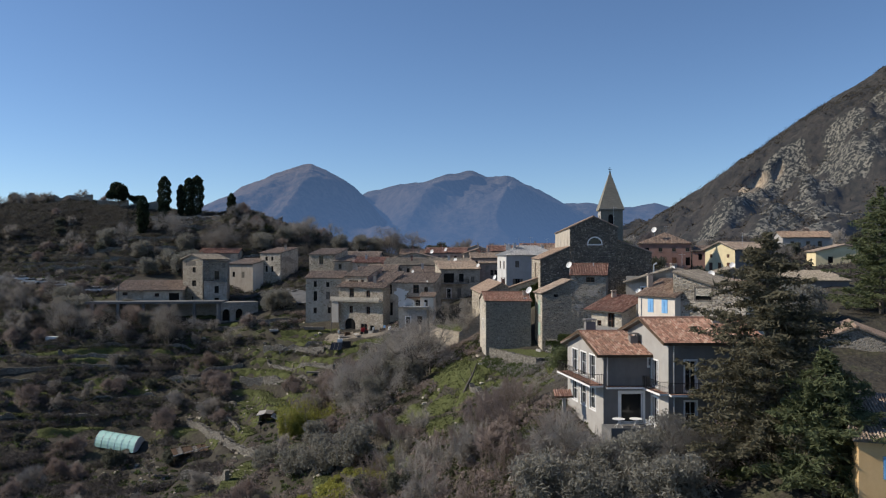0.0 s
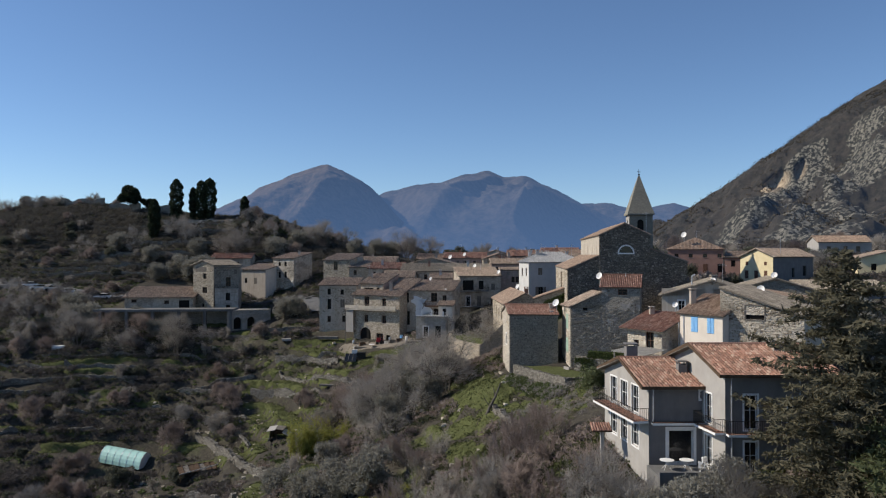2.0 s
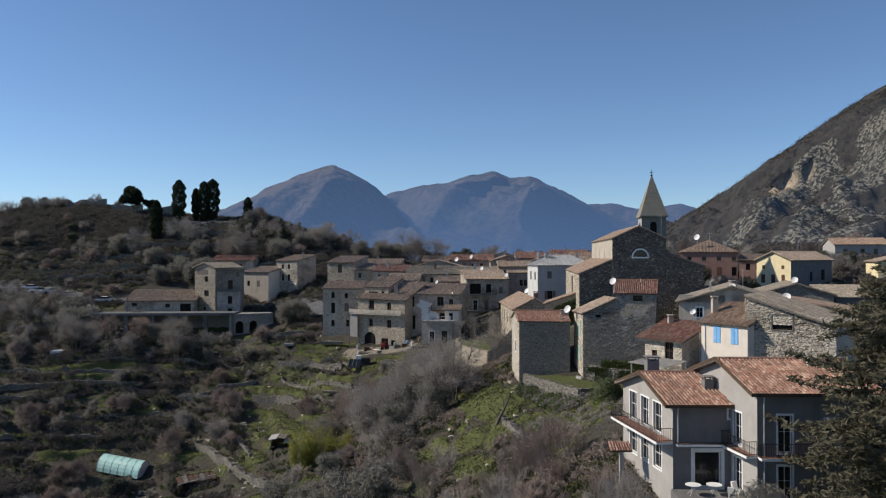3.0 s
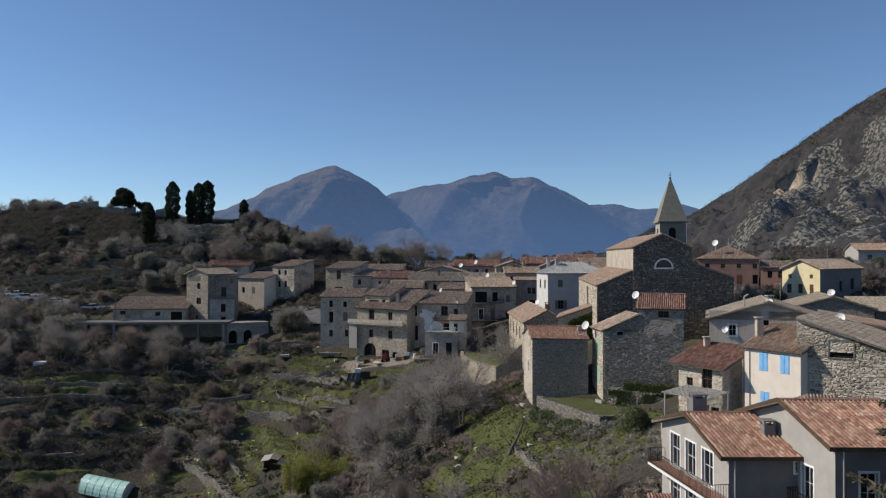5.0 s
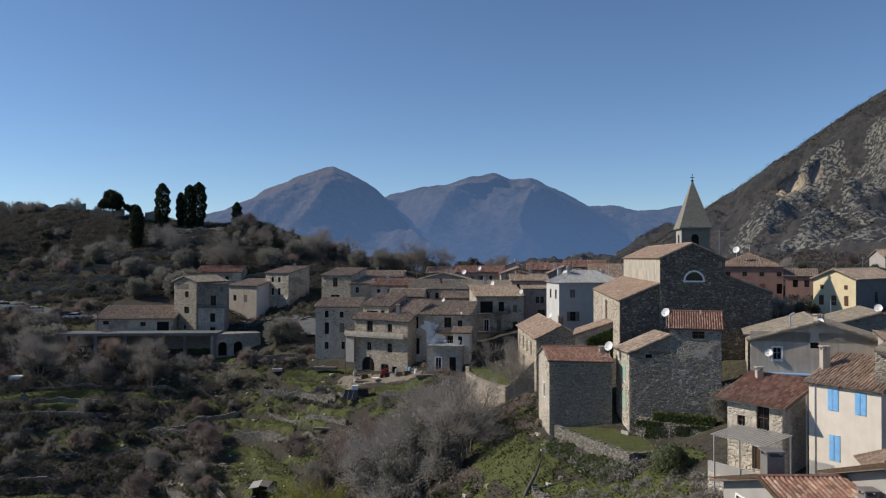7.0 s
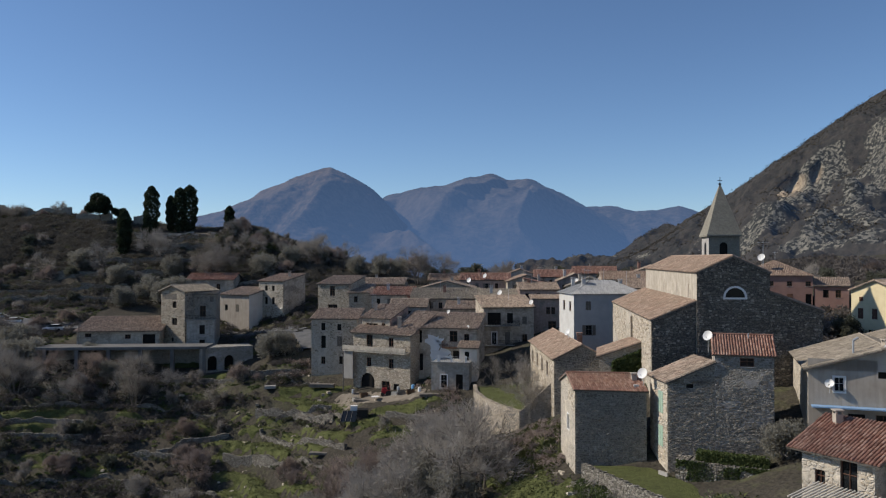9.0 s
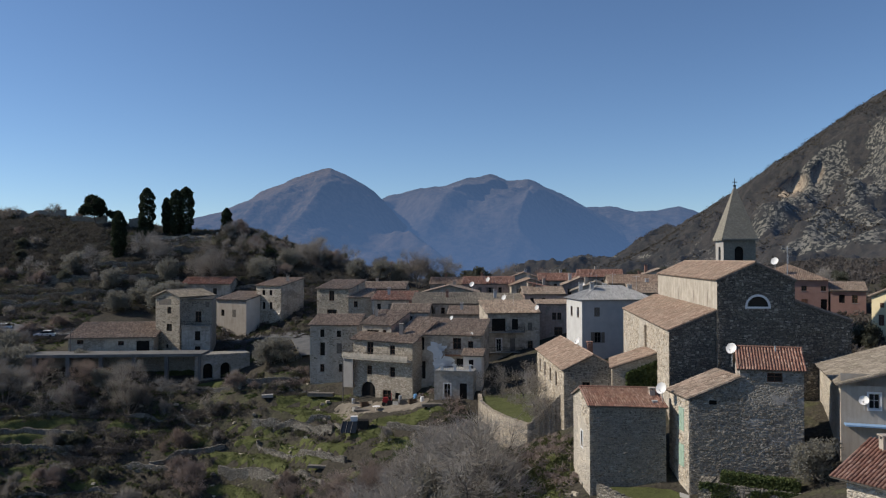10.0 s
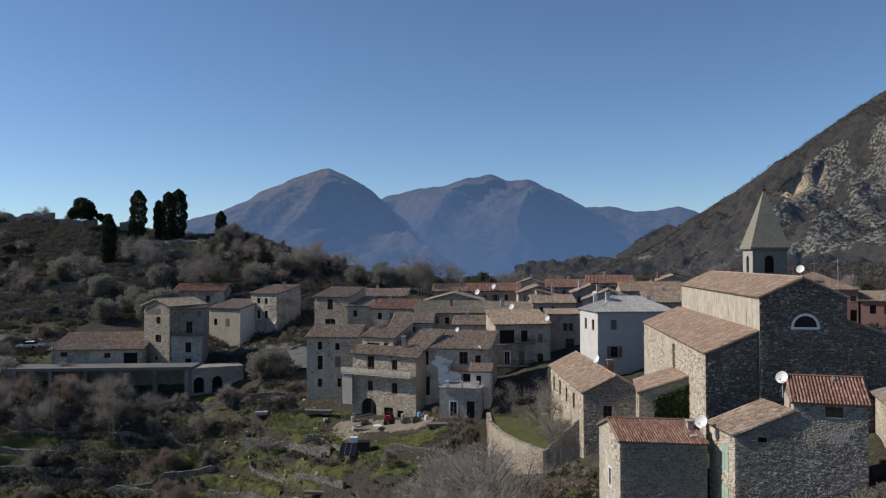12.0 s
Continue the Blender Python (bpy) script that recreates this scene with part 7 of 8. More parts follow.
def garden_side(r):
    x, y = clumped(r)
    return (x, y) if x is not None and x > -34 else (None, None)


def hill_spot(r):
    x, y = r.uniform(-168, -16), r.uniform(226, 300)
    return (x, y) if on_hill(x, y) else (None, None)


def bank_spot(r):
    """The banks right of the slope, round the tall houses and the near house."""
    x, y = r.uniform(-2, 30), r.uniform(58, 118)
    return (x, y) if x < 9 + (y - 60) * 0.06 or y < 66 or (x < 16 and y < 106) else (None, None)


scrub("bramble_thicket", "dark tangled bramble thickets over the terraces", 3000, clumped, M_BUSH, 0.85, 0.2, 50, 71, squash=0.6)
scrub("dry_scrub", "brown leafless scrub between the terraces", 6000, wild_west, M_DUSK, 1.15, 0.085, 70, 72, stretch=6.0)
scrub("garden_scrub", "reddish-brown leafless scrub among the garden plots", 1500, garden_side, M_TWIGRED, 0.95, 0.075, 60, 70, stretch=6.0)
scrub("grey_scrub", "grey leafless scrub on the slope", 3400, wild_west, M_DUSK, 0.9, 0.085, 50, 73, stretch=6.0)
scrub("low_weeds", "low green weeds and ivy on the slope", 8000, slope_spot, M_IVY, 0.5, 0.2, 16, 74, squash=0.5)
scrub("hill_scrub", "dark scrub on the hillside", 1000, hill_spot, M_BUSH, 0.85, 0.24, 44, 75)
scrub("hill_brush", "brown brush on the hillside", 4600, hill_spot, M_HILLBRUSH, 1.0, 0.11, 44, 76, stretch=5)


def summit_spot(r):
    return r.uniform(-152, -98), r.uniform(256, 281)


scrub("summit_brush", "dense brown brush below the ruins", 1100, summit_spot, M_HILLBRUSH, 1.3, 0.11, 60, 98, stretch=5)


def backyard_spot(r):
    return r.uniform(-58, -18), r.uniform(209, 246)


scrub("backyard_brush", "grey brush and weeds behind the houses", 420, backyard_spot, M_DUSK, 0.9, 0.1, 60, 99, stretch=5)
scrub("backyard_weeds", "dark green weeds behind the houses", 420, backyard_spot, M_BUSH, 0.7, 0.18, 40, 94)
scrub("bank_brush", "brown and grey brush on the banks", 500, bank_spot, M_TWIGRED, 0.9, 0.08, 60, 77, stretch=5.0)
scrub("bank_weeds", "green weeds on the banks", 1900, bank_spot, M_GRASS, 0.5, 0.15, 30, 78, squash=0.6)


def lawn(x, y, rx, ry, turn=0, seed=1):
    """A patch of green winter grass that lies on the ground, with a ragged edge and tufts."""
    r = np.random.RandomState(seed)
    c, s = math.cos(radians(turn)), math.sin(radians(turn))
    rings, spokes = 16, 48
    v, f = [], []
    for i in range(rings + 1):
        q = i / rings
        for j in range(spokes):
            a = 2 * math.pi * j / spokes
            edge = 1 + 0.2 * math.sin(3 * a + seed) + 0.12 * math.sin(7 * a + 2 * seed) + 0.08 * math.sin(13 * a + seed)
            px, py = math.cos(a) * q * rx * edge, math.sin(a) * q * ry * edge
            v.append((x + px * c - py * s, y + px * s + py * c))
    p = np.array(v)
    q = np.repeat(np.linspace(0, 1, rings + 1), spokes)
    z = height(p[:, 0], p[:, 1]) + 0.14 - 0.5 * smooth01((q - 0.75) / 0.25) + 0.05 * r.normal(size=len(p))
    verts = np.concatenate([p, z[:, None]], 1).tolist()
    for i in range(rings):
        for j in range(spokes):
            k = (j + 1) % spokes
            f.append((i * spokes + j, (i + 1) * spokes + j, (i + 1) * spokes + k, i * spokes + k))
    me = raw("grass", verts, f, M_LAWN, smooth=True)
    tagged(me, "bright green winter grass on a terrace", "grass", kind="stuff")
    n = int(rx * ry * 3.14 * 9)
    a, q = r.uniform(0, 6.283, n), np.sqrt(r.uniform(0, 1, n)) * 1.05
    px, py = np.cos(a) * q * rx, np.sin(a) * q * ry
    gx, gy = x + px * c - py * s, y + px * s + py * c
    cen = np.stack([gx, gy, height(gx, gy) + 0.16], 1)
    v, f = blades(r, cen, 0.14, flat=0.2, stretch=2.2, three=True)
    return tagged(raw("grass_tufts", v, f, M_GRASS), "tufts of longer grass", "grass", kind="stuff")


def strip_lawn(line, wide, seed, turf=None, tufts=6):
    """Green grass along a terrace, its edges ragged, with longer tufts in it."""
    r = np.random.RandomState(seed)
    p = np.array(line)
    d = np.gradient(p, axis=0)
    side = np.stack([-d[:, 1], d[:, 0]], 1) / np.linalg.norm(d, axis=1)[:, None]
    fine = np.linspace(0, len(p) - 1, len(p) * 3)
    p, side = (np.stack([np.interp(fine, np.arange(len(q)), q[:, k]) for k in (0, 1)], 1) for q in (p, side))
    ends = np.sqrt(np.clip(1 - np.abs(np.linspace(-1, 1, len(p))) ** 4, 0.02, 1))
    across = np.linspace(-1, 1, 9)
    half = wide / 2 * ends * r.uniform(0.8, 1.25, len(p))
    g = p[:, None] + side[:, None] * (across[None, :, None] * half[:, None, None])
    z = height(g[..., 0], g[..., 1]) + 0.15 - 0.55 * smooth01((np.abs(across) - 0.7) / 0.3)[None] + 0.04 * r.normal(size=g.shape[:2])
    v = np.concatenate([g, z[..., None]], 2).reshape(-1, 3)
    f = [(i * 9 + k, i * 9 + k + 1, i * 9 + k + 10, i * 9 + k + 9) for i in range(len(p) - 1) for k in range(8)]
    if turf:
        return tagged(raw("bare_earth", v.tolist(), f, turf, smooth=True), "trodden pale earth before the cellar", "earth", kind="stuff")
    tagged(raw("grass", v.tolist(), f, M_LAWN, smooth=True), "bright green winter grass along a terrace", "grass", kind="stuff")
    n = int(len(p) * wide * tufts)
    i = r.randint(len(p), size=n)
    q = p[i] + side[i] * (r.uniform(-1.1, 1.1, n) * half[i])[:, None] + r.normal(size=(n, 2)) * 0.25
    v, f = blades(r, np.concatenate([q, height(q[:, 0], q[:, 1])[:, None] + 0.18], 1), 0.13, flat=0.2, stretch=2.2, three=True)
    tagged(raw("grass_tufts", v, f, M_GRASS), "tufts of longer grass", "grass", kind="stuff")


for i, (line, wide) in enumerate(STRIPS):
    strip_lawn(line, wide, 300 + i)
M_EARTH = plain("trodden_earth", (0.14, 0.118, 0.092), (0.26, 0.225, 0.18), 0.9, rough=0.97, bump=0.5, fine=9)
strip_lawn([(-22.0 + 1.5 * k, 180.2 - 0.62 * k) for k in range(12)], 5.5, 401, M_EARTH)

for i, (x, y, rx, ry, t) in enumerate(((-80, 186, 14, 2.0, 0), (-46, 203.5, 8, 1.5, 12), (-21, 167, 6, 2.5, 0), (-38.5, 173.5, 6, 2.0, 0), (-37, 165.0, 6, 2.2, 0), (-31, 122, 4.5, 3, 0), (-26, 184, 8, 2.0, -6),
                                          (5.5, 128, 4.0, 9, 0), (14, 113, 5, 3.6, 20), (7.5, 108, 3.6, 4, 0), (-29, 155, 6, 3, 0), (6.5, 158, 3.0, 8, 0), (16, 101, 3.6, 3.6, 0), (-9, 169.5, 6, 2.2, 0), (3, 119, 3.4, 5, 0), (-33, 178.5, 6, 1.6, 0), (3.5, 101, 2.4, 4, 0), (11.5, 103.5, 3.6, 5, 0), (14, 96, 4, 4.5, 0), (8.5, 115, 2.6, 5, 0), (9, 96, 3, 4, 0), (11, 90, 3, 4, 0), (19.5, 104, 2.6, 3.6, 0), (-25, 179, 8, 1.4, -8), (-29, 172.5, 7, 2.0, -20), (-22, 159.5, 7, 3, -15), (-36, 160, 7, 2.6, 0), (-46, 181, 8, 1.5, 0), (-10, 163.5, 4.5, 2, -20), (-55, 187.5, 9, 1.4, 0), (-66, 175, 10, 1.8, 0), (-92, 171, 12, 2.2, 0), (-76, 165, 9, 2.4, 0), (-48, 160, 7, 2.4, 0), (-40, 150, 8, 3, 0), (-24, 128, 5, 4, 0), (-14, 102, 4, 4, 0), (-50, 195.5, 8, 1.2, 8), (17, 96.5, 2.2, 2.6, 0))):
    lawn(x, y, rx, ry, t, 100 + i)

# yellow shoots of bamboo and broom
bamboo = thing("bamboo", (-19.5, 136.5, ground_at(-19.5, 136.5)), "clump of yellow-green bamboo", "plant")
r = np.random.RandomState(5)
v, f = [], []
canes = Heap()
tufts = [(r.uniform(-4.2, 4.2), r.uniform(-1.6, 1.6), r.uniform(0.6, 1.15)) for _ in range(11)]
for i in range(190):
    tx, ty, tall = tufts[i % len(tufts)]
    p = Vector((tx + r.normal() * 0.35, ty + r.normal() * 0.3, -0.5))
    e = Vector((r.normal() * 0.7, r.normal() * 0.6, r.uniform(3.6, 6.8) * tall))
    canes.rod(p, p + e, 0.03, 0.01, 3)
    spray = [tuple(p + e * k + Vector(r.normal(size=3)) * (0.12 + 0.2 * k)) for k in r.uniform(0.2, 1.03, 38)]
    lv, lf = blades(r, spray, 0.085, flat=-0.9, stretch=6.0, three=True)
    f.extend(tuple(k + len(v) for k in q4) for q4 in lf)
    v.extend(lv)
canes.made("canes", M_YELLOW, bamboo)
raw("leaves", v, f, M_YELLOW, bamboo)


def near_broom(r):
    x, y = r.normal() * 2.6 - 9.0, r.normal() * 2.2 + 99.0
    return x, y


scrub("broom", "yellow flowering broom on the slope", 90, near_broom, M_YELLOW, 0.9, 0.13, 130, 79, clear=False, stretch=3)


def village_broom(r):
    x, y = r.normal() * 1.8 + 7.5, r.normal() * 1.2 + 94
    return x, y


scrub("yellow_weeds", "yellow-green weeds below the gardens", 60, village_broom, M_GRASS, 0.9, 0.12, 110, 80, clear=False, stretch=3)

# the mountain's own growth
me = east_mountain.data
r = np.random.RandomState(17)
co, bald = np.empty(len(me.vertices) * 3), np.empty(len(me.vertices))
me.vertices.foreach_get("co", co)
me.attributes["rocky"].data.foreach_get("value", bald)
co = co.reshape(-1, 3)
near_side = (co[:, 1] > 700) & (co[:, 0] < co[:, 1] * 0.75)
co, bald = co[near_side], bald[near_side]
choice = r.randint(len(co), size=70000)
lush = np.array([noise.fractal(q * 0.012, 0.9, 2.0, 3) for q in map(Vector, co[choice].tolist())]) - 0.6 * bald[choice]
pick = co[choice][np.argsort(-(lush + 0.25 * r.normal(size=len(choice))))[:22000]] + r.normal(size=(22000, 3)) * (2.2, 2.2, 0.5)
c = np.repeat(pick, 5, 0) + r.normal(size=(110000, 3)) * (1.5, 1.5, 0.9) + (0, 0, 0.6)
v, f = blades(r, c, 1.4, stretch=1.1)
tagged(raw("mountain_scrub", v, f, leafy("mountain_bushes", [(0.042, 0.038, 0.028), (0.066, 0.057, 0.044), (0.095, 0.08, 0.063)], 0.9, 0.0, 0.02)), "dark oak scrub on the mountainside", "woods", kind="stuff")


# trees behind the last roofs
spots = []
for i in range(26):
    x = -22 + 4.2 * i + float(rng.uniform(-1.5, 1.5))
    y = 262 + float(rng.uniform(-8, 12)) + max(0, x - 40) * 0.2
    if free(x, y, 2.5):
        spots.append(((far_bares + far_olives)[rng.randint(5)], x, y, 0.9 + 0.5 * float(rng.uniform()), float(rng.uniform(0, 6.28))))
woods("back_wood", "trees behind the last roofs of the village", spots)


# trees in the gaps of the village
count = 0
while count < 46:
    x, y = rng.uniform(34, 130), rng.uniform(134, 250)
    if free(x, y, 3) and x > 30 + (y - 134) * 0.2 and not (58 < x < 80 and y < 182):
        stand((far_bares + far_olives)[rng.randint(5)], x, y, rng.uniform(0.6, 1.1), float(rng.uniform(0, 360)), 0.3)
        count += 1


def gap_spot(r):
    x, y = r.uniform(30, 130), r.uniform(128, 300)
    return (x, y) if x < y * 0.6 else (None, None)


scrub("village_brush", "brown brush in the gaps between houses", 1500, gap_spot, M_DUSK, 1.2, 0.2, 40, 82, stretch=4)

# ---------------------------------------------------------------- small things
for x, y, z, rr, az, pole in ((16.9, 119.3, -9.0, 0.55, -50, 1.1), (22.7, 117.4, -5.0, 0.5, -50, 1.0), (14.7, 150.4, -7.4, 0.5, -60, 0.6), (31.6, 111.9, -7.9, 0.4, -40, 0.2), (36.2, 110.6, -5.2, 0.45, -50, 0.7),
                              (34.6, 92.0, -5.6, 0.45, -40, 0.8), (9.6, 205.5, -4.6, 0.6, -50, 0.8), (3.6, 219.0, -2.4, 0.6, -40, 0.9), (26.0, 207.0, -2.2, 0.6, -50, 0.8), (57.0, 186.5, 2.6, 0.7, -50, 1.0), (52.0, 128.0, -5.0, 0.5, -40, 0.8),
                              (1.8, 178.8, -9.4, 0.5, -60, 0.6), (14.6, 191.8, -5.6, 0.5, -50, 0.6), (-1.5, 186.0, -7.0, 0.4, -50, 0.6), (8.0, 231.5, -1.6, 0.6, -50, 0.8), (-39.8, 221.4, -8.2, 0.4, -50, 0.3)):
    dish(x, y, z, rr, az, pole=pole)

pole = thing("flue_pipe", (34.0, 112.4, -6.0), "tall white bent metal flue above a roof", "flue")
h = Heap()
h.rod((0, 0, -4), (0, 0, 2.1), 0.09)
h.rod((0, 0, 2.1), (0.45, 0, 2.35), 0.12)
h.made("pipe", M_METAL, pole)
pole = thing("flue_pipe", (26.0, 116.0, -5.0), "thin metal flue on a tiled roof", "flue")
h = Heap()
h.rod((0, 0, -1), (0, 0, 1.4), 0.07)
h.made("pipe", M_METAL, pole)


def aerial(x, y, z, tall=2.2):
    ob = thing("television_aerial", (x, y, z), "thin metal television aerial on a roof", "aerial", "aerials")
    m = Heap()
    m.rod((0, 0, -0.8), (0, 0, tall), 0.03, sides=4)
    m.made("mast", M_METAL, ob)
    b = Heap()
    b.rod((-0.6, 0, tall - 0.2), (0.6, 0.2, tall - 0.2), 0.02, sides=4)
    for i in range(6):
        b.rod((-0.5 + 0.2 * i, -0.3, tall - 0.2), (-0.5 + 0.2 * i, 0.3, tall - 0.2), 0.012, sides=3)
    b.made("boom", M_METAL, ob)
    return ob


for x, y, z in ((22.5, 176, -0.6), (25.5, 177.5, -0.5), (29.0, 175.5, -0.8), (7.0, 231.5, 0.0), (17.0, 212, -2.0), (10.5, 196, -4.4), (-3.0, 213.0, -3.4), (27.5, 206, -0.8), (38.0, 112.0, -4.4), (-16.0, 190.5, -5.4), (61.0, 190, 2.6), (66.0, 157, 0.0), (31.5, 125.6, 3.2)):
    aerial(x, y, z)

# pergola, tables and gate of the near houses
perg = thing("pergola", (20.0, 92.0, -14.5), "pale slatted pergola over a terrace beside the stone house", "pergola")
u = Vector((0.54, -0.84, 0))
w = Vector((-0.84, -0.54, 0))
o = Vector((22.4, 91.4, 0)) - perg.location
for a in (-1.8, 2.5):
    for b in (0.0, 3.0):
        h = Heap()
        p = o + u * a + w * (b + 0.4)
        h.block(p + Vector((0, 0, -15.5)), (0.1, 0, 0), (0, 0.1, 0), (0, 0, 4.5 - 0.1 * b))
        h.made("post", M_PALEWOOD, perg)
for i in range(18):
    h = Heap()
    p = o + u * (0.26 * i - 1.9) + w * 0.3 + Vector((0, 0, -10.9))
    h.block(p, u * 0.09, w * 3.4 - Vector((0, 0, 0.35)), (0, 0, 0.07))
    h.made("slat", M_PALEWOOD, perg)
yard = thing("terrace", (19.0, 91.0, -15.2), "concrete terrace with a low parapet above the lane", "terrace")
h = Heap()
h.block(Vector((18.9, 93.4, -17.0)) - yard.location, u * 7.2, Vector((0.84, 0.54, 0)) * 3.4, (0, 0, 2.4))
h.made("platform", M_PALESTONE, yard)
h = Heap()
h.block(Vector((18.9, 93.4, -14.6)) - yard.location, u * 7.2, Vector((0.84, 0.54, 0)) * 0.25, (0, 0, 0.8))
h.made("parapet", M_STUCCO_PALE, yard)
front = thing("terrace", (19.5, 66.0, -18.0), "paved terrace with a low wall before the grey house", "terrace")
h = Heap()
h.block(Vector((16.2, 66.2, -19.5)) - front.location, (6.2, -0.2, 0), (0, 3.7, 0), (0, 0, 2.0))
h.made("platform", M_DECK, front)
h = Heap()
h.block(Vector((16.1, 66.0, -19.5)) - front.location, (6.4, -0.2, 0), (0, 0.22, 0), (0, 0, 2.5))
h.made("parapet", M_DECK, front)


def garden_table(x, y, z, r=0.55):
    ob = thing("garden_table", (x, y, z), "white round metal garden table with crossed legs", "table", "tables on the terrace")
    h = Heap()
    h.rod((0, 0, 0.71), (0, 0, 0.74), r, r, 20)
    h.made("tabletop", M_WHITE, ob)
    for a in range(4):
        h = Heap()
        c, s = math.cos(a * 1.57 + 0.78), math.sin(a * 1.57 + 0.78)
        h.rod((c * 0.42, s * 0.42, 0), (-c * 0.2, -s * 0.2, 0.71), 0.018, sides=5)
        h.made("leg", M_WHITE, ob)
    return ob


garden_table(17.4, 68.6, -17.5)
garden_table(18.9, 68.6, -17.5)


def garden_chair(x, y, z, turn):
    ob = thing("garden_chair", (x, y, z), "white plastic garden chair on a terrace", "chair", "chairs on the terrace")
    ob.rotation_euler = (0, 0, radians(turn))
    for nm, o, a, b, c in (("seat", (-0.25, -0.25, 0.42), (0.5, 0, 0), (0, 0.5, 0), (0, 0, 0.04)), ("backrest", (-0.25, 0.22, 0.46), (0.5, 0, 0), (0, 0.12, 0), (0, 0.1, 0.45))):
        h = Heap()
        h.block(o, a, b, c)
        h.made(nm, M_WHITE, ob)
    for dx in (-0.23, 0.19):
        for dy in (-0.23, 0.19):
            h = Heap()
            h.block((dx, dy, 0), (0.04, 0, 0), (0, 0.04, 0), (0, 0, 0.42))
            h.made("leg", M_WHITE, ob)
    return ob


garden_chair(20.5, 68.4, -17.5, 30)
garden_chair(19.8, 67.6, -17.5, 150)
gate = thing("gate_hut", (13.2, 75.0, -18.2), "narrow gate shelter with a small red tiled roof", "shelter")
for dx in (0.5,):
    h = Heap()
    h.block((dx, 0, -1), (0.3, 0, 0), (0, 0.3, 0), (0, 0, 3.3))
    h.made("post", M_STUCCO_PALE, gate)
tl, sl = Heap(), Heap()
slope_of_tiles(tl, sl, Vector((-0.3, -0.4, 2.3)), Vector((1, 0, 0)), Vector((0, 0.94, 0.35)).normalized(), 1.7, 1.2, 0.2, 0.36, random.Random(4))
tagged(tl.made("roof_tiles", M_TILE_RED, sl.made("roof", M_WOOD, gate)), kind="stuff")

# below the arched house
machine = thing("garden_tractor", (-12.6, 177.2, -20.4), "small red garden tractor by the cellar", "tractor")
for nm, o, a, b, c, m in (("body", (-0.7, -0.4, 0.45), (1.5, 0, 0), (0, 0.8, 0), (0, 0, 0.6), M_RED), ("hood", (-0.6, -0.3, 1.05), (0.8, 0, 0), (0, 0.6, 0), (0, 0, 0.35), M_RED), ("seat", (0.35, -0.25, 1.05), (0.4, 0, 0), (0, 0.5, 0), (0, 0, 0.5), M_IRON), ("roll_bar", (0.75, -0.35, 1.05), (0.06, 0, 0), (0, 0.7, 0), (0, 0, 1.0), M_RED)):
    h = Heap()
    h.block(o, a, b, c)
    h.made(nm, m, machine)
for dx, rr in ((-0.5, 0.32), (0.55, 0.5)):
    for dy in (-0.55, 0.4):
        h = Heap()
        h.rod((dx, dy, rr), (dx, dy + 0.18, rr), rr, rr, 14)
        h.made("wheel", M_IRON, machine)
shelter = thing("glass_frame", (-17.6, 168.6, ground_at(-17.6, 168.6)), "cold frame of dark glass panes beside a pale box", "cold frame")
h = Heap()
h.poly((-1.6, -1.2, 0.2), (0.8, -1.4, 0.2), (1.0, 0.5, 1.6), (-1.4, 0.7, 1.6))
h.made("pane", M_GLASS, shelter)
for x in (-1.6, -0.8, 0.0, 0.8):
    h = Heap()
    h.rod((x, -1.28, 0.22), (x + 0.2, 0.6, 1.64), 0.035, sides=4)
    h.made("bar", M_WOODGREY, shelter)
h = Heap()
h.block((1.0, -0.4, 0), (1.7, 0, 0), (0, 1.6, 0), (0, 0, 1.9))
h.made("tank", M_IRON, shelter)
h = Heap()
h.block((-0.2, 0.8, 0.0), (1.1, 0, 0), (0, 0.8, 0), (0, 0, 2.3))
h.made("box", M_WHITE, shelter)


def slab_thing(name, label, cat, x, y, lx, ly, lz, turn, m, lift=0.0):
    ob = thing(name, (x, y, ground_at(x, y) + lift), label, cat)
    ob.rotation_euler = (0, 0, radians(turn))
    h = Heap()
    h.block((-lx / 2, -ly / 2, -0.1), (lx, 0, 0), (0, ly, 0), (0, 0, lz))
    h.made("board", m, ob)
    return ob


slab_thing("stone_slab", "pale stone slab lying in the grass", "stone", -34.6, 186.0, 2.0, 1.2, 0.5, 12, M_STUCCO_PALE, 0.2)
slab_thing("plank_stack", "pale planks stacked on the terrace", "planks", -21.6, 164.0, 4.0, 0.9, 0.35, -8, M_WOODGREY)
slab_thing("plank_stack", "grey boards stacked under the trees", "planks", -24.6, 183.5, 4.6, 1.2, 0.6, -6, M_WOODGREY, 0.6)
slab_thing("plank_stack", "pale boards beside the cellar", "planks", -15.6, 176.6, 4.6, 1.6, 0.3, -10, M_WOODGREY)
slab_thing("stone_slab", "pale slab leaning at the tall house", "stone", 17.6, 115.0, 1.1, 0.15, 0.9, -60, M_STUCCO_PALE)
slab_thing("plank_stack", "rubble and boards below the house", "planks", -5.0, 171.2, 3.4, 1.4, 0.4, 10, M_WOODGREY)
slab_thing("white_tarp", "white sheet among the bushes", "sheet", -88.0, 189.0, 2.6, 1.4, 1.2, 10, M_WHITE)
hut = thing("garden_hut", (-29.5, 152.5, ground_at(-29.5, 152.5)), "collapsing wooden garden hut with a pale sheet roof", "hut")
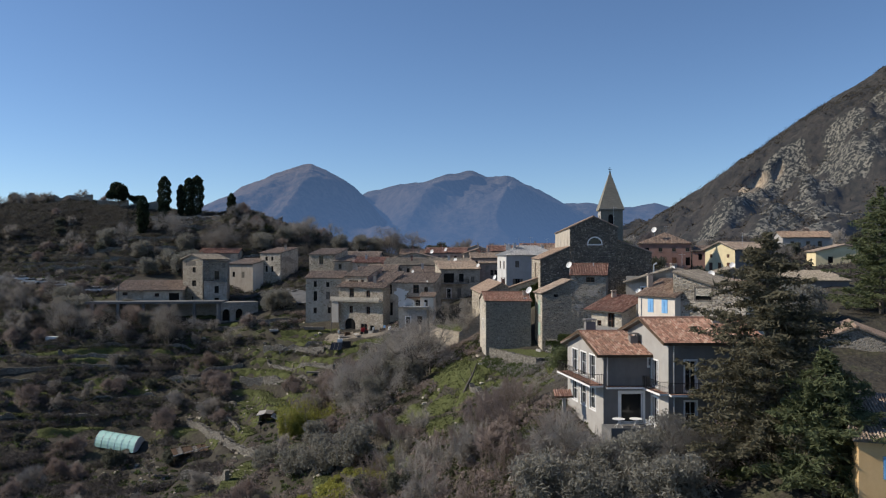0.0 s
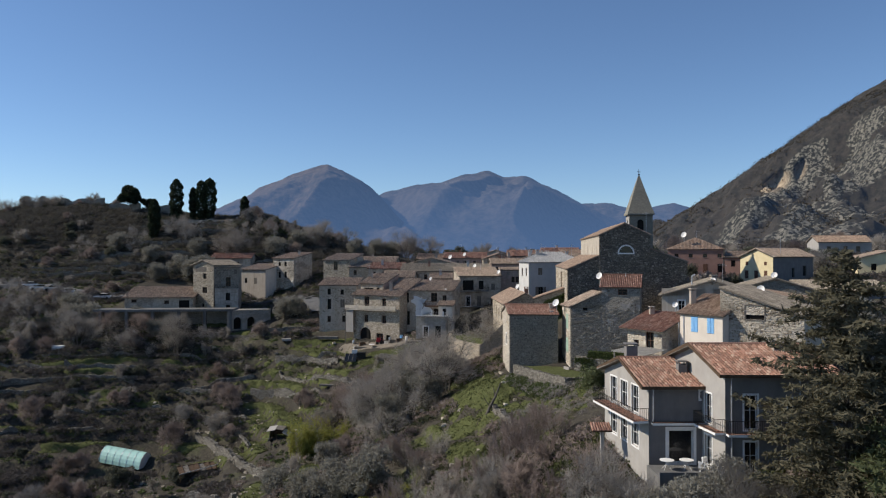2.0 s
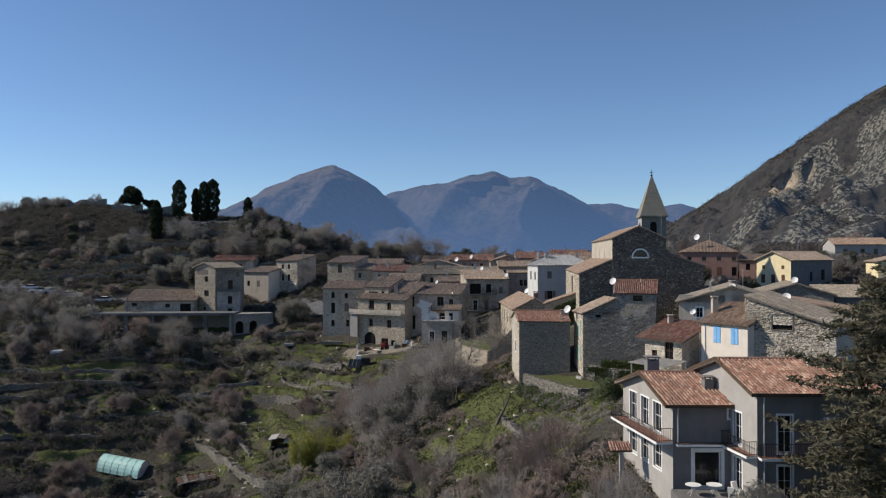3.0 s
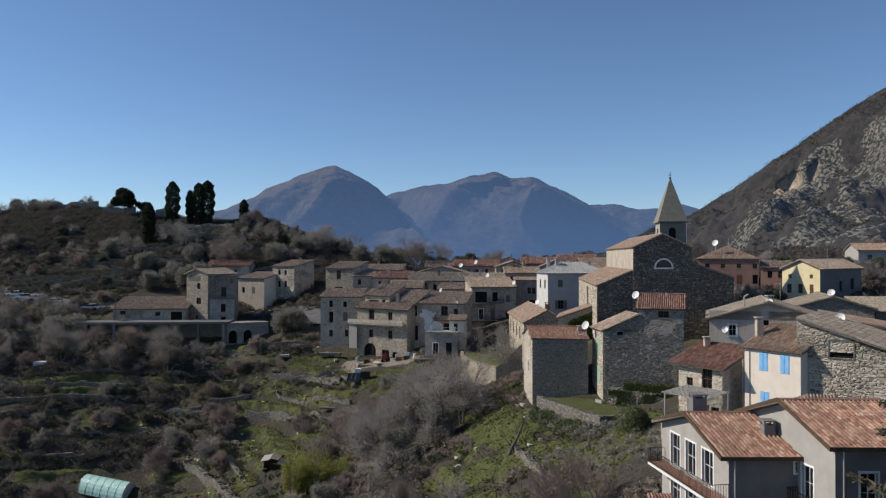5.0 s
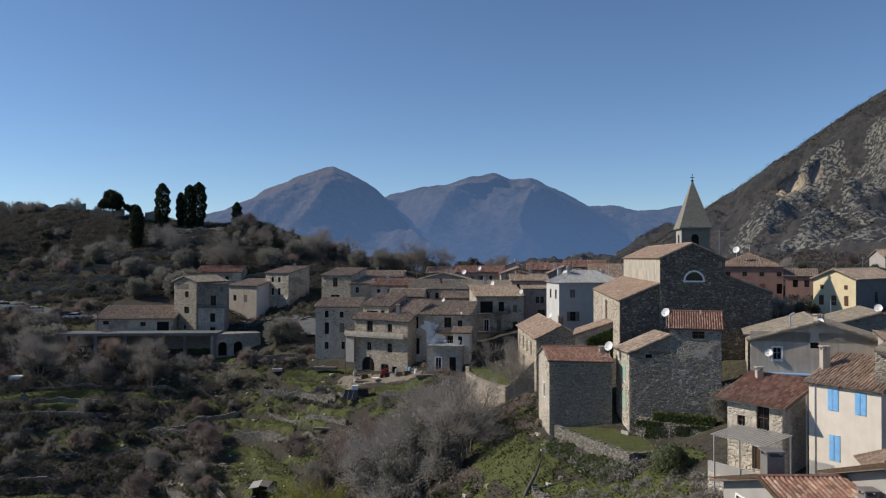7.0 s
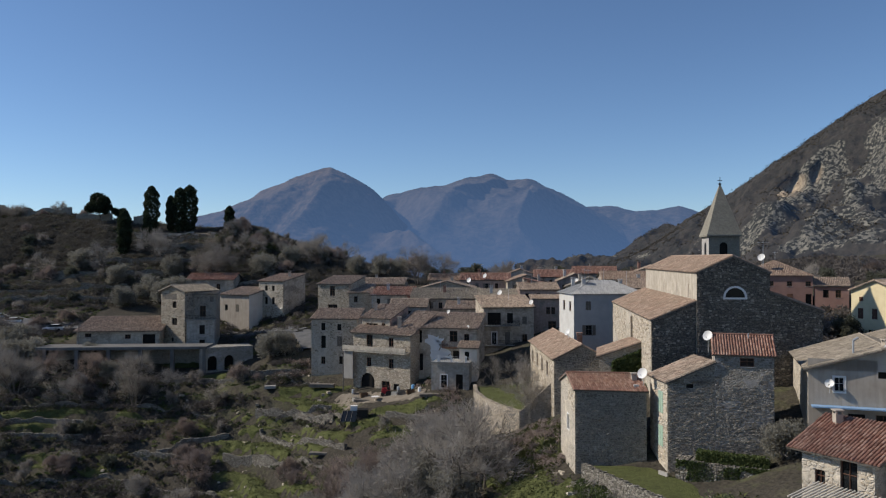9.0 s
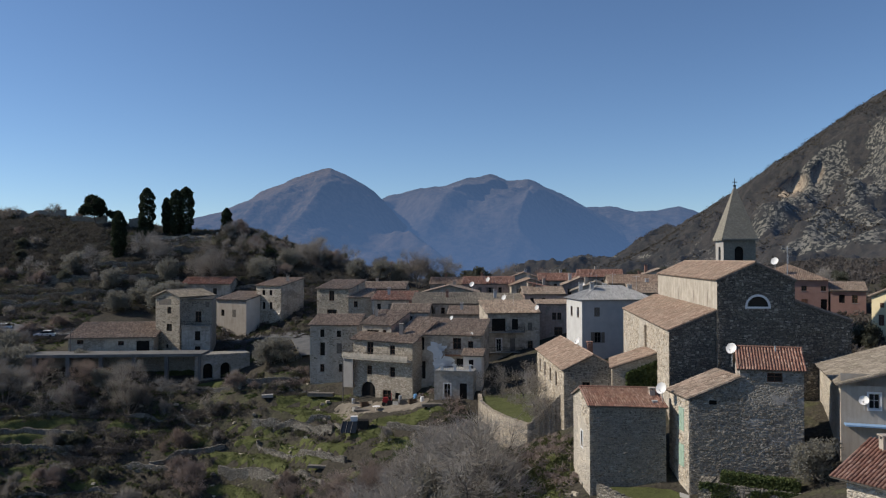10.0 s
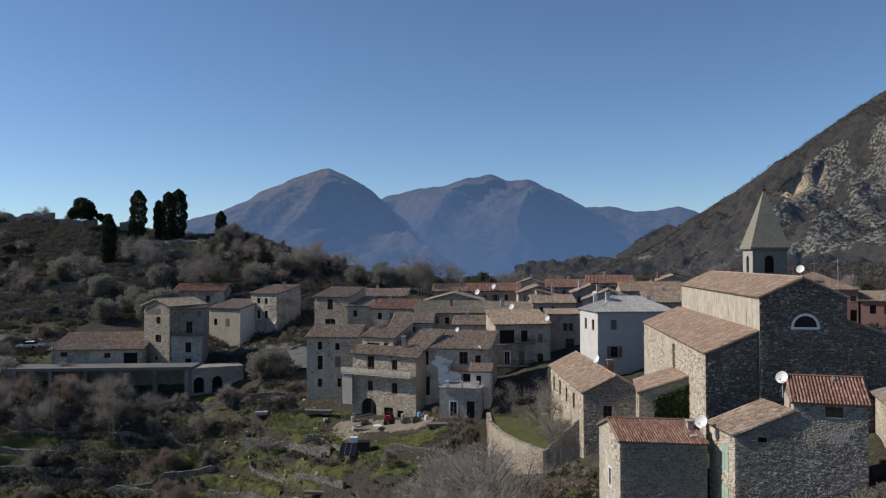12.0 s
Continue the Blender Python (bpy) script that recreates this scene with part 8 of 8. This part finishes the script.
for nm, o, a, b, c, m in (
    ("back_wall", (-1.6, 1.2, -0.5), (3.4, 0, 0), (0, 0.12, 0), (0, 0.25, 2.2), M_WOOD), ("side_wall", (-1.6, -1.2, -0.5), (0.1, 0, 0), (0, 2.4, 0), (0.3, 0, 1.9), M_WOODGREY),
    ("roof_sheet", (-1.9, -1.5, 1.35), (1.5, 0.1, 0.25), (0.1, 2.6, 0.35), (0, 0, 0.06), M_STUCCO_PALE), ("roof_sheet", (-0.3, -1.2, 1.75), (1.4, -0.1, -0.2), (0.2, 2.3, 0.2), (0, 0, 0.06), M_WOODGREY), ("roof_sheet", (1.0, -1.7, 1.2), (1.2, 0.2, -0.7), (0.1, 2.4, 0.2), (0, 0, 0.06), M_PALEWOOD),
    ("fallen_board", (2.2, -1.6, 0.0), (1.6, 0.5, 0.1), (-0.1, 0.25, 0), (0, 0, 0.06), M_PALEWOOD), ("fallen_board", (-2.6, -1.8, 0.0), (1.9, -0.3, 0.35), (0.05, 0.22, 0), (0, 0, 0.06), M_WOODGREY), ("fallen_board", (-3.4, -0.6, 0.0), (0.9, 1.4, 0.6), (0.2, -0.1, 0), (0, 0, 0.06), M_WOOD),
    ("post", (1.6, -1.1, -0.5), (0.12, 0, 0), (0, 0.12, 0), (0.15, 0, 2.0), M_WOOD), ("post", (-0.1, -1.25, -0.5), (0.1, 0, 0), (0, 0.1, 0), (-0.2, 0, 2.3), M_WOOD)):
    h = Heap()
    h.block(o, a, b, c)
    h.made(nm, m, hut)


lean = thing("lean_to", (-42.5, 146.0, ground_at(-42.5, 146.0)), "low lean-to of dark boards with a pale edge", "shed")
lean.rotation_euler = (0, 0, radians(32))
for i in range(7):
    h = Heap()
    h.block((-3.2 + 0.92 * i, -1.0, 1.0 + 0.05 * (i % 2)), (0.86, 0.0, 0.12), (0.05, 2.4, 0.75), (0, 0, 0.05))
    h.made("roof_board", (M_WOOD, M_WOODGREY, M_WOOD)[i % 3], lean)
for nm, o, a, b, c, m in (("edge_board", (-3.3, -1.08, 0.9), (6.6, 0, 0.85), (0, 0.06, 0), (0, 0, 0.16), M_PALEWOOD), ("back_wall", (-3.1, 1.2, -0.5), (6.2, 0, 0), (0, 0.1, 0), (0, 0, 2.4), M_WOOD)):
    h = Heap()
    h.block(o, a, b, c)
    h.made(nm, m, lean)
for x in (-3.1, 0.0, 3.1):
    h = Heap()
    h.block((x, -0.95, -0.5), (0.12, 0, 0), (0, 0.12, 0), (0, 0, 1.6 + 0.12 * (x + 3.1)))
    h.made("post", M_WOOD, lean)


def car(x, y, turn, paint, label):
    """A parked car: shell, glasshouse, wheels, lamps."""
    ob = thing("car", (x, y, ground_at(x, y) + 0.02), label, "car", "parked cars")
    ob.rotation_euler = (0, 0, radians(turn))
    side = [(-2.1, 0.35), (-2.1, 0.8), (-1.3, 0.95), (1.6, 1.0), (2.1, 0.85), (2.1, 0.35)]
    cab = [(-0.9, 0.95), (-0.3, 1.42), (1.2, 1.45), (1.85, 0.98)]
    for nm, prof, half, m in (("body", side, 0.85, paint), ("cabin", cab, 0.74, M_GLASS)):
        h = Heap()
        n = len(prof)
        h.poly(*[(a, -half, b) for a, b in prof])
        h.poly(*[(a, half, b) for a, b in reversed(prof)])
        for i in range(n):
            (a, b), (c, d2) = prof[i], prof[(i + 1) % n]
            h.poly((a, -half, b), (a, half, b), (c, half, d2), (c, -half, d2))
        h.made(nm, m, ob)
    h = Heap()
    h.block((-0.35, -0.75, 1.42), (1.55, 0, 0.02), (0, 1.5, 0), (0, 0, 0.05))
    h.made("roof", paint, ob)
    for a in (-1.35, 1.3):
        for b in (-0.88, 0.68):
            h = Heap()
            h.rod((a, b, 0.32), (a, b + 0.2, 0.32), 0.32, 0.32, 12)
            h.made("wheel", M_IRON, ob)
    return ob


for x, y, t, p, lb in ((-99.5, 216.5, 20, M_WHITE, "white parked car on the road"), (-104.5, 219.0, 25, M_METAL, "silver parked car on the road"), (-93.5, 214.8, 15, M_IRON, "dark parked car on the road"), (-113.5, 224.5, 30, M_WHITE, "white parked car under the hill"), (-109.5, 221.5, 28, M_METAL, "silver parked car under the hill"), (-88.5, 213.6, 10, M_WHITE, "white parked car near the long house")):
    car(x, y, t, p, lb)


def road_strip(name, label, pts, wide, m):
    """A road laid on the ground along a line of plan points."""
    h = Heap()
    dense = []
    for (x0, y0), (x1, y1) in zip(pts, pts[1:]):
        n = max(1, int(math.hypot(x1 - x0, y1 - y0) / 1.5))
        dense += [(x0 + (x1 - x0) * i / n, y0 + (y1 - y0) * i / n) for i in range(n)]
    dense.append(pts[-1])
    for (x0, y0), (x1, y1) in zip(dense, dense[1:]):
        d = Vector((x1 - x0, y1 - y0, 0)).normalized()
        s = Vector((-d.y, d.x, 0)) * wide / 2
        q = []
        for (x, y), sg in (((x0, y0), -1), ((x1, y1), -1), ((x1, y1), 1), ((x0, y0), 1)):
            px, py = x + s.x * sg, y + s.y * sg
            q.append((px, py, max(ground_at(px, py), ground_at(x, y)) + 0.12))
        h.poly(*q)
        h.poly(q[1], q[0], (q[0][0], q[0][1], q[0][2] - 1.2), (q[1][0], q[1][1], q[1][2] - 1.2))
    return tagged(h.made(name, m), label, "road", kind="structure")


M_ASPHALT = plain("grey_asphalt", (0.10, 0.10, 0.10), (0.17, 0.168, 0.165), 0.8, fine=20)
road_strip("road_1", "grey road below the hill", [(-150, 238), (-112, 224), (-96, 216), (-80, 215.8)], 5, M_ASPHALT)
road_strip("road_2", "grey road between the houses", [(-52, 217.5), (-42, 215), (-33, 210), (-29, 200)], 4, M_ASPHALT)
for pts, top in (([(-112, 231), (-96, 229.5), (-80, 230)], 1.1), ([(-120, 238), (-100, 236), (-84, 237)], 1.0), ([(-110, 245), (-92, 243)], 0.9), ([(-42, 205.5), (-33, 203)], 1.2), ([(-100, 264), (-80, 262.5), (-62, 263.5)], 0.9), ([(-32, 178.4), (-22, 176.5)], 1.0), ([(-52, 176), (-40, 178)], 1.0), ([(-96, 178), (-76, 179.5), (-62, 178.5)], 0.9), ([(-40, 192.5), (-30, 192)], 1.2)):
    x0, y0 = pts[0]
    stone_wall("terrace_wall", "long low dry stone terrace wall", pts, 0.5, lambda x, y, top=top: ground_at(x, y) + top, ground_at(x0, y0) - 2, M_WALLSTONE, int(x0 * 7) % 97)

# ruined walls on the hilltop
for i, (x, y, lx, hh) in enumerate(((-144, 288, 9, 4.0), (-135.5, 286, 13.5, 3.6), (-122, 285, 3.0, 2.8), (-116, 282, 11.0, 2.6), (-106.5, 279, 2.6, 4.2), (-104, 278, 6.0, 1.6), (-97, 279, 5, 4.0))):
    ob = thing("ruined_wall", (x, y, ground_at(x, y)), "broken stone wall of a ruin on the hilltop", "ruin", "ruins on the hill")
    h = Heap()
    rr = random.Random(i)
    n = int(lx / 0.35)
    for k in range(n):
        broken = 0.72 + 0.4 * noise.noise(Vector((k * 0.13, i * 3.7, 0))) + rr.uniform(-0.03, 0.03)
        h.block((k * 0.35, rr.uniform(-0.05, 0.05), -1.5), (0.36, 0, 0), (0, 1.2, 0), (0, 0, 1.5 + hh * broken))
    h.made("stonework", M_STONE, ob)


stone_wall("terrace_wall", "pale stone terrace wall under the cypresses", contour(-80.5, 267.6, 24, 1.2), 0.6, lambda x, y: ground_at(x, y) + 0.9 + 0.3 * noise.noise(Vector((x * 0.4, y * 0.4, 9))), ground_at(-80.5, 267.6) - 2, M_WARMSTONE, 61)
stone_wall("terrace_wall", "pale stone terrace wall under the cypresses", contour(-84.5, 262.4, 18, 1.2), 0.6, lambda x, y: ground_at(x, y) + 0.8 + 0.3 * noise.noise(Vector((x * 0.4, y * 0.4, 11))), ground_at(-84.5, 262.4) - 2, M_WARMSTONE, 62)
grave_rng = random.Random(51)
for i in range(18):
    x, y = -92 + 1.5 * i + grave_rng.uniform(-0.4, 0.4), 264.2 + grave_rng.uniform(-1.2, 3.0)
    ob = thing("stone_slab", (x, y, ground_at(x, y)), "pale stone block on the hilltop terrace", "stone", "stone blocks on the hill")
    ob.rotation_euler = (0, 0, grave_rng.uniform(-0.3, 0.3))
    h = Heap()
    wide = grave_rng.uniform(0.6, 1.5)
    h.block((-wide / 2, -0.5, -0.4), (wide, 0, 0), (0, 1.0, 0), (0, 0.05, 0.4 + grave_rng.uniform(0.4, 1.0)))
    h.block((-wide / 2 - 0.08, -0.58, -0.4), (wide + 0.16, 0, 0), (0, 1.2, 0), (0, 0, 0.55))
    h.made("block", (M_STUCCO_PALE, M_PALESTONE, M_CONCRETE)[i % 3], ob)


def crest_bush(r):
    return r.normal() * 4.0 - 50.5, r.normal() * 2.4 + 259.5


scrub("crest_bushes", "yellow-green bushes on the hill's shoulder", 46, crest_bush, M_GRASS, 1.5, 0.26, 130, 87, clear=False)


def shoulder_spot(r):
    return r.uniform(-66, -20), r.uniform(244, 266)


scrub("shoulder_brush", "grey and brown bushes on the hill's shoulder", 420, shoulder_spot, M_HILLBRUSH, 1.5, 0.12, 70, 88, stretch=5)


def utility_pole(x, y, tall=8.0):
    ob = thing("utility_pole", (x, y, ground_at(x, y)), "grey wooden utility pole", "pole", "utility poles")
    h = Heap()
    h.rod((0, 0, -1), (0, 0, tall), 0.13, 0.09)
    h.made("pole", M_WOODGREY, ob)
    h = Heap()
    h.block((-0.6, -0.05, tall - 0.5), (1.2, 0, 0), (0, 0.1, 0), (0, 0, 0.1))
    h.made("crossarm", M_WOODGREY, ob)
    return ob


for x, y in ((-77.0, 201.0), (-55, 213)):
    utility_pole(x, y, 7.0)

# ivy on the annex and shrubs by the tall houses
r = np.random.RandomState(9)
n = 3400
uu, zz = r.uniform(0, 1, n), r.uniform(0, 1, n)
c = np.stack([17.1 + 3.9 * uu, 134.2 - 0.8 * uu - 0.15 - 0.2 * r.uniform(0, 1, n), -13.0 + zz * (4.4 + 1.7 * uu)], 1)
v, f = blades(r, c, 0.25)
tagged(raw("ivy", v, f, M_IVY), "dense ivy over the annex gable", "ivy", kind="stuff")


n = 9000
t, w, z = r.uniform(0, 1, n), r.uniform(-0.5, 0.5, n), r.uniform(0, 0.9, n)
c = np.stack([20.4 + 5.4 * t + 0.5 * w, 114.0 - 3.0 * t + 0.9 * w, -15.0 + z], 1)
v, f = blades(r, c, 0.13, three=True)
tagged(raw("hedge", v, f, M_IVY), "clipped green hedge on the garden wall", "hedge", kind="stuff")
n = 5000
t, z = r.uniform(0, 1, n) ** 0.8, r.uniform(0, 1, n) ** 0.7
c = np.stack([18.5 + 7.1 * t, 114.3 - 3.9 * t - 0.12 * r.uniform(0, 1, n) - 0.05, -16.9 + 1.9 * z], 1)
c = c[np.array([noise.noise(Vector(q) * 0.7) for q in c]) > -0.05]
v, f = blades(r, c, 0.14, three=True)
tagged(raw("wall_ivy", v, f, M_IVY), "ivy hanging over the hedge wall", "ivy", kind="stuff")


def yard_bush(r):
    t = r.uniform(0, 1)
    return 11.0 + 4.6 * t + r.normal() * 0.5 - 0.4, 117.0 - 11.5 * t + r.normal() * 0.5 - 0.6


scrub("ivy_bank", "ivy and bushes over the garden wall", 230, yard_bush, M_IVY, 0.7, 0.13, 120, 92, clear=False)
scrub("bank_stalks", "dry stalks over the garden wall", 120, yard_bush, M_TWIG, 0.8, 0.07, 60, 91, clear=False, stretch=5)


def thuja_bush(r):
    return r.normal() * 0.5 + 18.6, r.normal() * 0.5 + 102.0


scrub("thuja_bush", "dense upright green bush", 16, thuja_bush, M_CONIFER, 0.9, 0.12, 260, 93, clear=False, squash=2.4)

# rough terrace walls between the garden plots
for pts, top in (([(-36, 180.3), (-28, 177.3), (-21, 171.5)], 1.7), ([(-39.5, 172.2), (-34, 170.2), (-28, 165.2)], 1.8), ([(-58, 193.8), (-48.7, 195.0), (-41, 192.3)], 1.3), ([(-34.4, 176.6), (-24.2, 167.8), (-18, 163)], 1.2), ([(-84, 183.4), (-75, 182.8), (-67.3, 182)], 1.3), ([(-12, 168), (-5, 165), (0, 160)], 1.2)):
    x0, y0 = pts[0]
    stone_wall("terrace_wall", "rough dry stone wall between garden plots", pts, 0.6, lambda x, y, top=top: ground_at(x, y) + top * (0.75 + 0.4 * noise.noise(Vector((x * 0.4, y * 0.4, 0)))), ground_at(x0, y0) - 3, M_WALLSTONE, int(x0 * 5) % 89)
stone_wall("garden_wall", "winding grey dry stone wall down the slope", WINDING, 0.8, lambda x, y: ground_at(x, y) + 1.45 + 0.45 * noise.noise(Vector((x * 0.5, y * 0.5, 6))), -41.5, M_WALLSTONE, 41)
stone_wall("garden_wall", "crumbling grey stone wall beside the leaning trunk", [(6.9, 109.5), (7.7, 105.7), (8.6, 101.6), (8.8, 98.5)], 0.7, lambda x, y: ground_at(x, y) + 0.9 + 0.6 * noise.noise(Vector((x * 0.6, y * 0.6, 7))), -24, M_WALLSTONE, 42)
pick_wall = random.Random(77)
for x, y, long, tall in ((-118, 246, 30, 1.1), (-100, 240.4, 34, 1.0), (-83, 237.5, 16, 1.0), (-108, 232.5, 26, 1.1), (-92, 230.2, 18, 1.0), (-115, 253.5, 24, 0.9), (-96, 251.5, 26, 1.0), (-84.6, 259.6, 20, 1.0), (-67, 259, 16, 0.9), (-58, 256.4, 14, 1.0), (-80, 265.5, 16, 0.8),
                         (-62, 192.6, 30, 1.0), (-79, 187.2, 26, 1.1), (-70, 179.5, 24, 1.0), (-52, 186.2, 18, 1.0), (-66, 171.5, 24, 1.0), (-50, 174.5, 16, 1.1), (-88, 175.5, 22, 1.0), (-78, 164.5, 22, 1.1), (-44, 166.5, 12, 1.1), (-38, 157.0, 14, 1.1), (-27, 176.2, 12, 1.2), (-20.5, 172.5, 10, 1.1), (-31, 188.6, 12, 1.0), (-24, 163.0, 10, 1.1), (-98, 185, 20, 1.0)):
    line = contour(x, y, long, 1.2)
    salt = pick_wall.uniform(0, 50)
    WALL_FOOT.extend(line)
    stone_wall("terrace_wall", "broken dry stone terrace wall along the slope", line, 0.5, lambda px, py, tall=tall, salt=salt: ground_at(px, py) + tall * (0.65 + 0.7 * noise.noise(Vector((px * 0.35, py * 0.35, salt)))), min(ground_at(*line[0]), ground_at(*line[-1])) - 2, M_WALLSTONE, int(salt * 9))


def wall_foot(r):
    x, y = WALL_FOOT[r.randint(len(WALL_FOOT))]
    return x + r.normal() * 0.8, y - 0.4 + r.normal() * 0.7


scrub("wall_growth", "brambles and ivy along the terrace walls", 900, wall_foot, M_BUSH, 0.55, 0.16, 44, 84, clear=False)
scrub("wall_stalks", "dry stalks along the terrace walls", 900, wall_foot, M_DUSK, 0.7, 0.08, 40, 85, clear=False, stretch=5.0)
trunk = thing("dead_trunk", (6.2, 109.3, ground_at(6.2, 109.3)), "grey dead tree trunk leaning over the grass", "tree trunk")
h = Heap()
for p, q, r0, r1 in (((-0.2, 0, -0.6), (0.5, 0.1, 1.1), 0.26, 0.2), ((0.5, 0.1, 1.1), (1.2, 0.1, 2.4), 0.2, 0.15), ((1.2, 0.1, 2.4), (1.9, 0.2, 4.2), 0.15, 0.06), ((1.2, 0.1, 2.4), (0.9, 0.3, 3.6), 0.09, 0.03), ((0.5, 0.1, 1.1), (-0.3, 0.2, 2.2), 0.08, 0.03)):
    h.rod(p, q, r0, r1, 7)
h.made("trunk", M_BARK, trunk)
rr = random.Random(8)
h = Heap()
placed = 0
while placed < 560:
    x, y = rr.uniform(-60, 16), rr.uniform(95, 195)
    if not free(x, y, 0.3, False) or noise.noise(Vector((x * 0.12, y * 0.12, 4))) < 0.05 or x > 8 - 0.2 * (y - 130):
        continue
    s = rr.uniform(0.12, 0.5)
    p = Vector((x, y, ground_at(x, y) - 0.1))
    a = rr.uniform(0, 3.14)
    n = len(h.v)
    for q in ((-1, -1, 0), (1, -1, 0), (1, 1, 0), (-1, 1, 0), (-0.6, -0.7, 1), (0.7, -0.5, 0.8), (0.6, 0.6, 1.1), (-0.7, 0.6, 0.9)):
        qx, qy = q[0] * s * rr.uniform(0.7, 1.2), q[1] * s * rr.uniform(0.5, 0.9)
        h.v.append(p + Vector((qx * math.cos(a) - qy * math.sin(a), qx * math.sin(a) + qy * math.cos(a), q[2] * s * 0.8)))
    h.f.extend(tuple(n + i for i in q) for q in ((4, 5, 6, 7), (0, 1, 5, 4), (1, 2, 6, 5), (2, 3, 7, 6), (3, 0, 4, 7)))
    placed += 1
tagged(h.made("fallen_stone", S_MIX), "pale stones scattered over the terraces", "stones", kind="stuff")

# what lies about in front of the arched cellar


def crate(x, y, turn, size, m=M_WOOD):
    """An open crate of boards."""
    ob = thing("wooden_crate", (x, y, ground_at(x, y)), "weathered wooden crate before the cellar", "crate", "crates by the cellar")
    ob.rotation_euler = (0, 0, radians(turn))
    for i in range(4):
        for o, a, b in (((-size, -size * 0.7, 0), (2 * size, 0, 0), (0, 0.05, 0)), ((-size, size * 0.7, 0), (2 * size, 0, 0), (0, 0.05, 0)), ((-size, -size * 0.7, 0), (0.05, 0, 0), (0, size * 1.4, 0)), ((size, -size * 0.7, 0), (0.05, 0, 0), (0, size * 1.4, 0))):
            h = Heap()
            h.block(Vector(o) + Vector((0, 0, 0.02 + i * size * 0.32)), a, b, (0, 0, size * 0.26))
            h.made("board", m, ob)
    return ob


def barrel(x, y, tall=0.95, m=M_METAL):
    ob = thing("barrel", (x, y, ground_at(x, y)), "dull metal barrel by the cellar wall", "barrel", "barrels by the cellar")
    h = Heap()
    for z0, z1, r0, r1 in ((0, 0.3, 0.27, 0.3), (0.3, 0.65, 0.3, 0.3), (0.65, 0.95, 0.3, 0.27)):
        h.rod((0, 0, z0 * tall), (0, 0, z1 * tall), r0, r1, 14)
    h.made("body", m, ob)
    return ob


for x, y, t, s in ((-16.5, 178.6, 20, 0.6), (-11.0, 176.6, -25, 0.5), (-9.8, 176.0, 5, 0.55), (-17.8, 177.4, 50, 0.5), (-8.2, 174.6, 12, 0.6)):
    crate(x, y, t, s, (M_WOOD, M_WOODGREY, M_PALEWOOD)[int(s * 100) % 3])
for x, y, m in ((-10.4, 178.0, M_METAL), (-7.8, 176.6, M_BLUE), (-18.6, 180.6, M_METAL), (-6.6, 174.0, M_WHITE)):
    barrel(x, y, 0.95, m)
garden_table(-14.2, 175.4, ground_at(-14.2, 175.4), 0.7)
utility_pole(-20.6, 182.2, 7.5)
for pts in ([(-104, 246), (-88, 244.5), (-72, 245.5)], [(-96, 253), (-78, 251.5), (-58, 252.5)], [(-88, 258.5), (-66, 257.5)], [(-64, 240.5), (-46, 243)]):
    x0, y0 = pts[0]
    stone_wall("terrace_wall", "broken stone terrace wall on the hillside", pts, 0.5, lambda x, y: ground_at(x, y) + 1.5 + 0.9 * noise.noise(Vector((x * 0.3, y * 0.3, 2))), ground_at(x0, y0) - 3, M_WALLSTONE, int(x0 * 3) % 83)


def garden_foot(r):
    return r.uniform(3.5, 11.0), r.uniform(124, 144)


scrub("wall_brush", "brown brush and brambles below the garden wall", 130, garden_foot, M_TWIGRED, 0.7, 0.07, 70, 95, clear=False, stretch=5.0)
scrub("wall_weeds", "tall green weeds below the garden wall", 260, garden_foot, M_GRASS, 0.45, 0.11, 40, 96, clear=False, squash=0.8, stretch=2.4)


def yard_edge(r):
    return r.uniform(9.0, 20.0), r.uniform(88, 106)


scrub("yard_brush", "brown stalks and weeds below the lawn", 150, yard_edge, M_TWIG, 0.55, 0.06, 60, 97, clear=False, stretch=5.0)
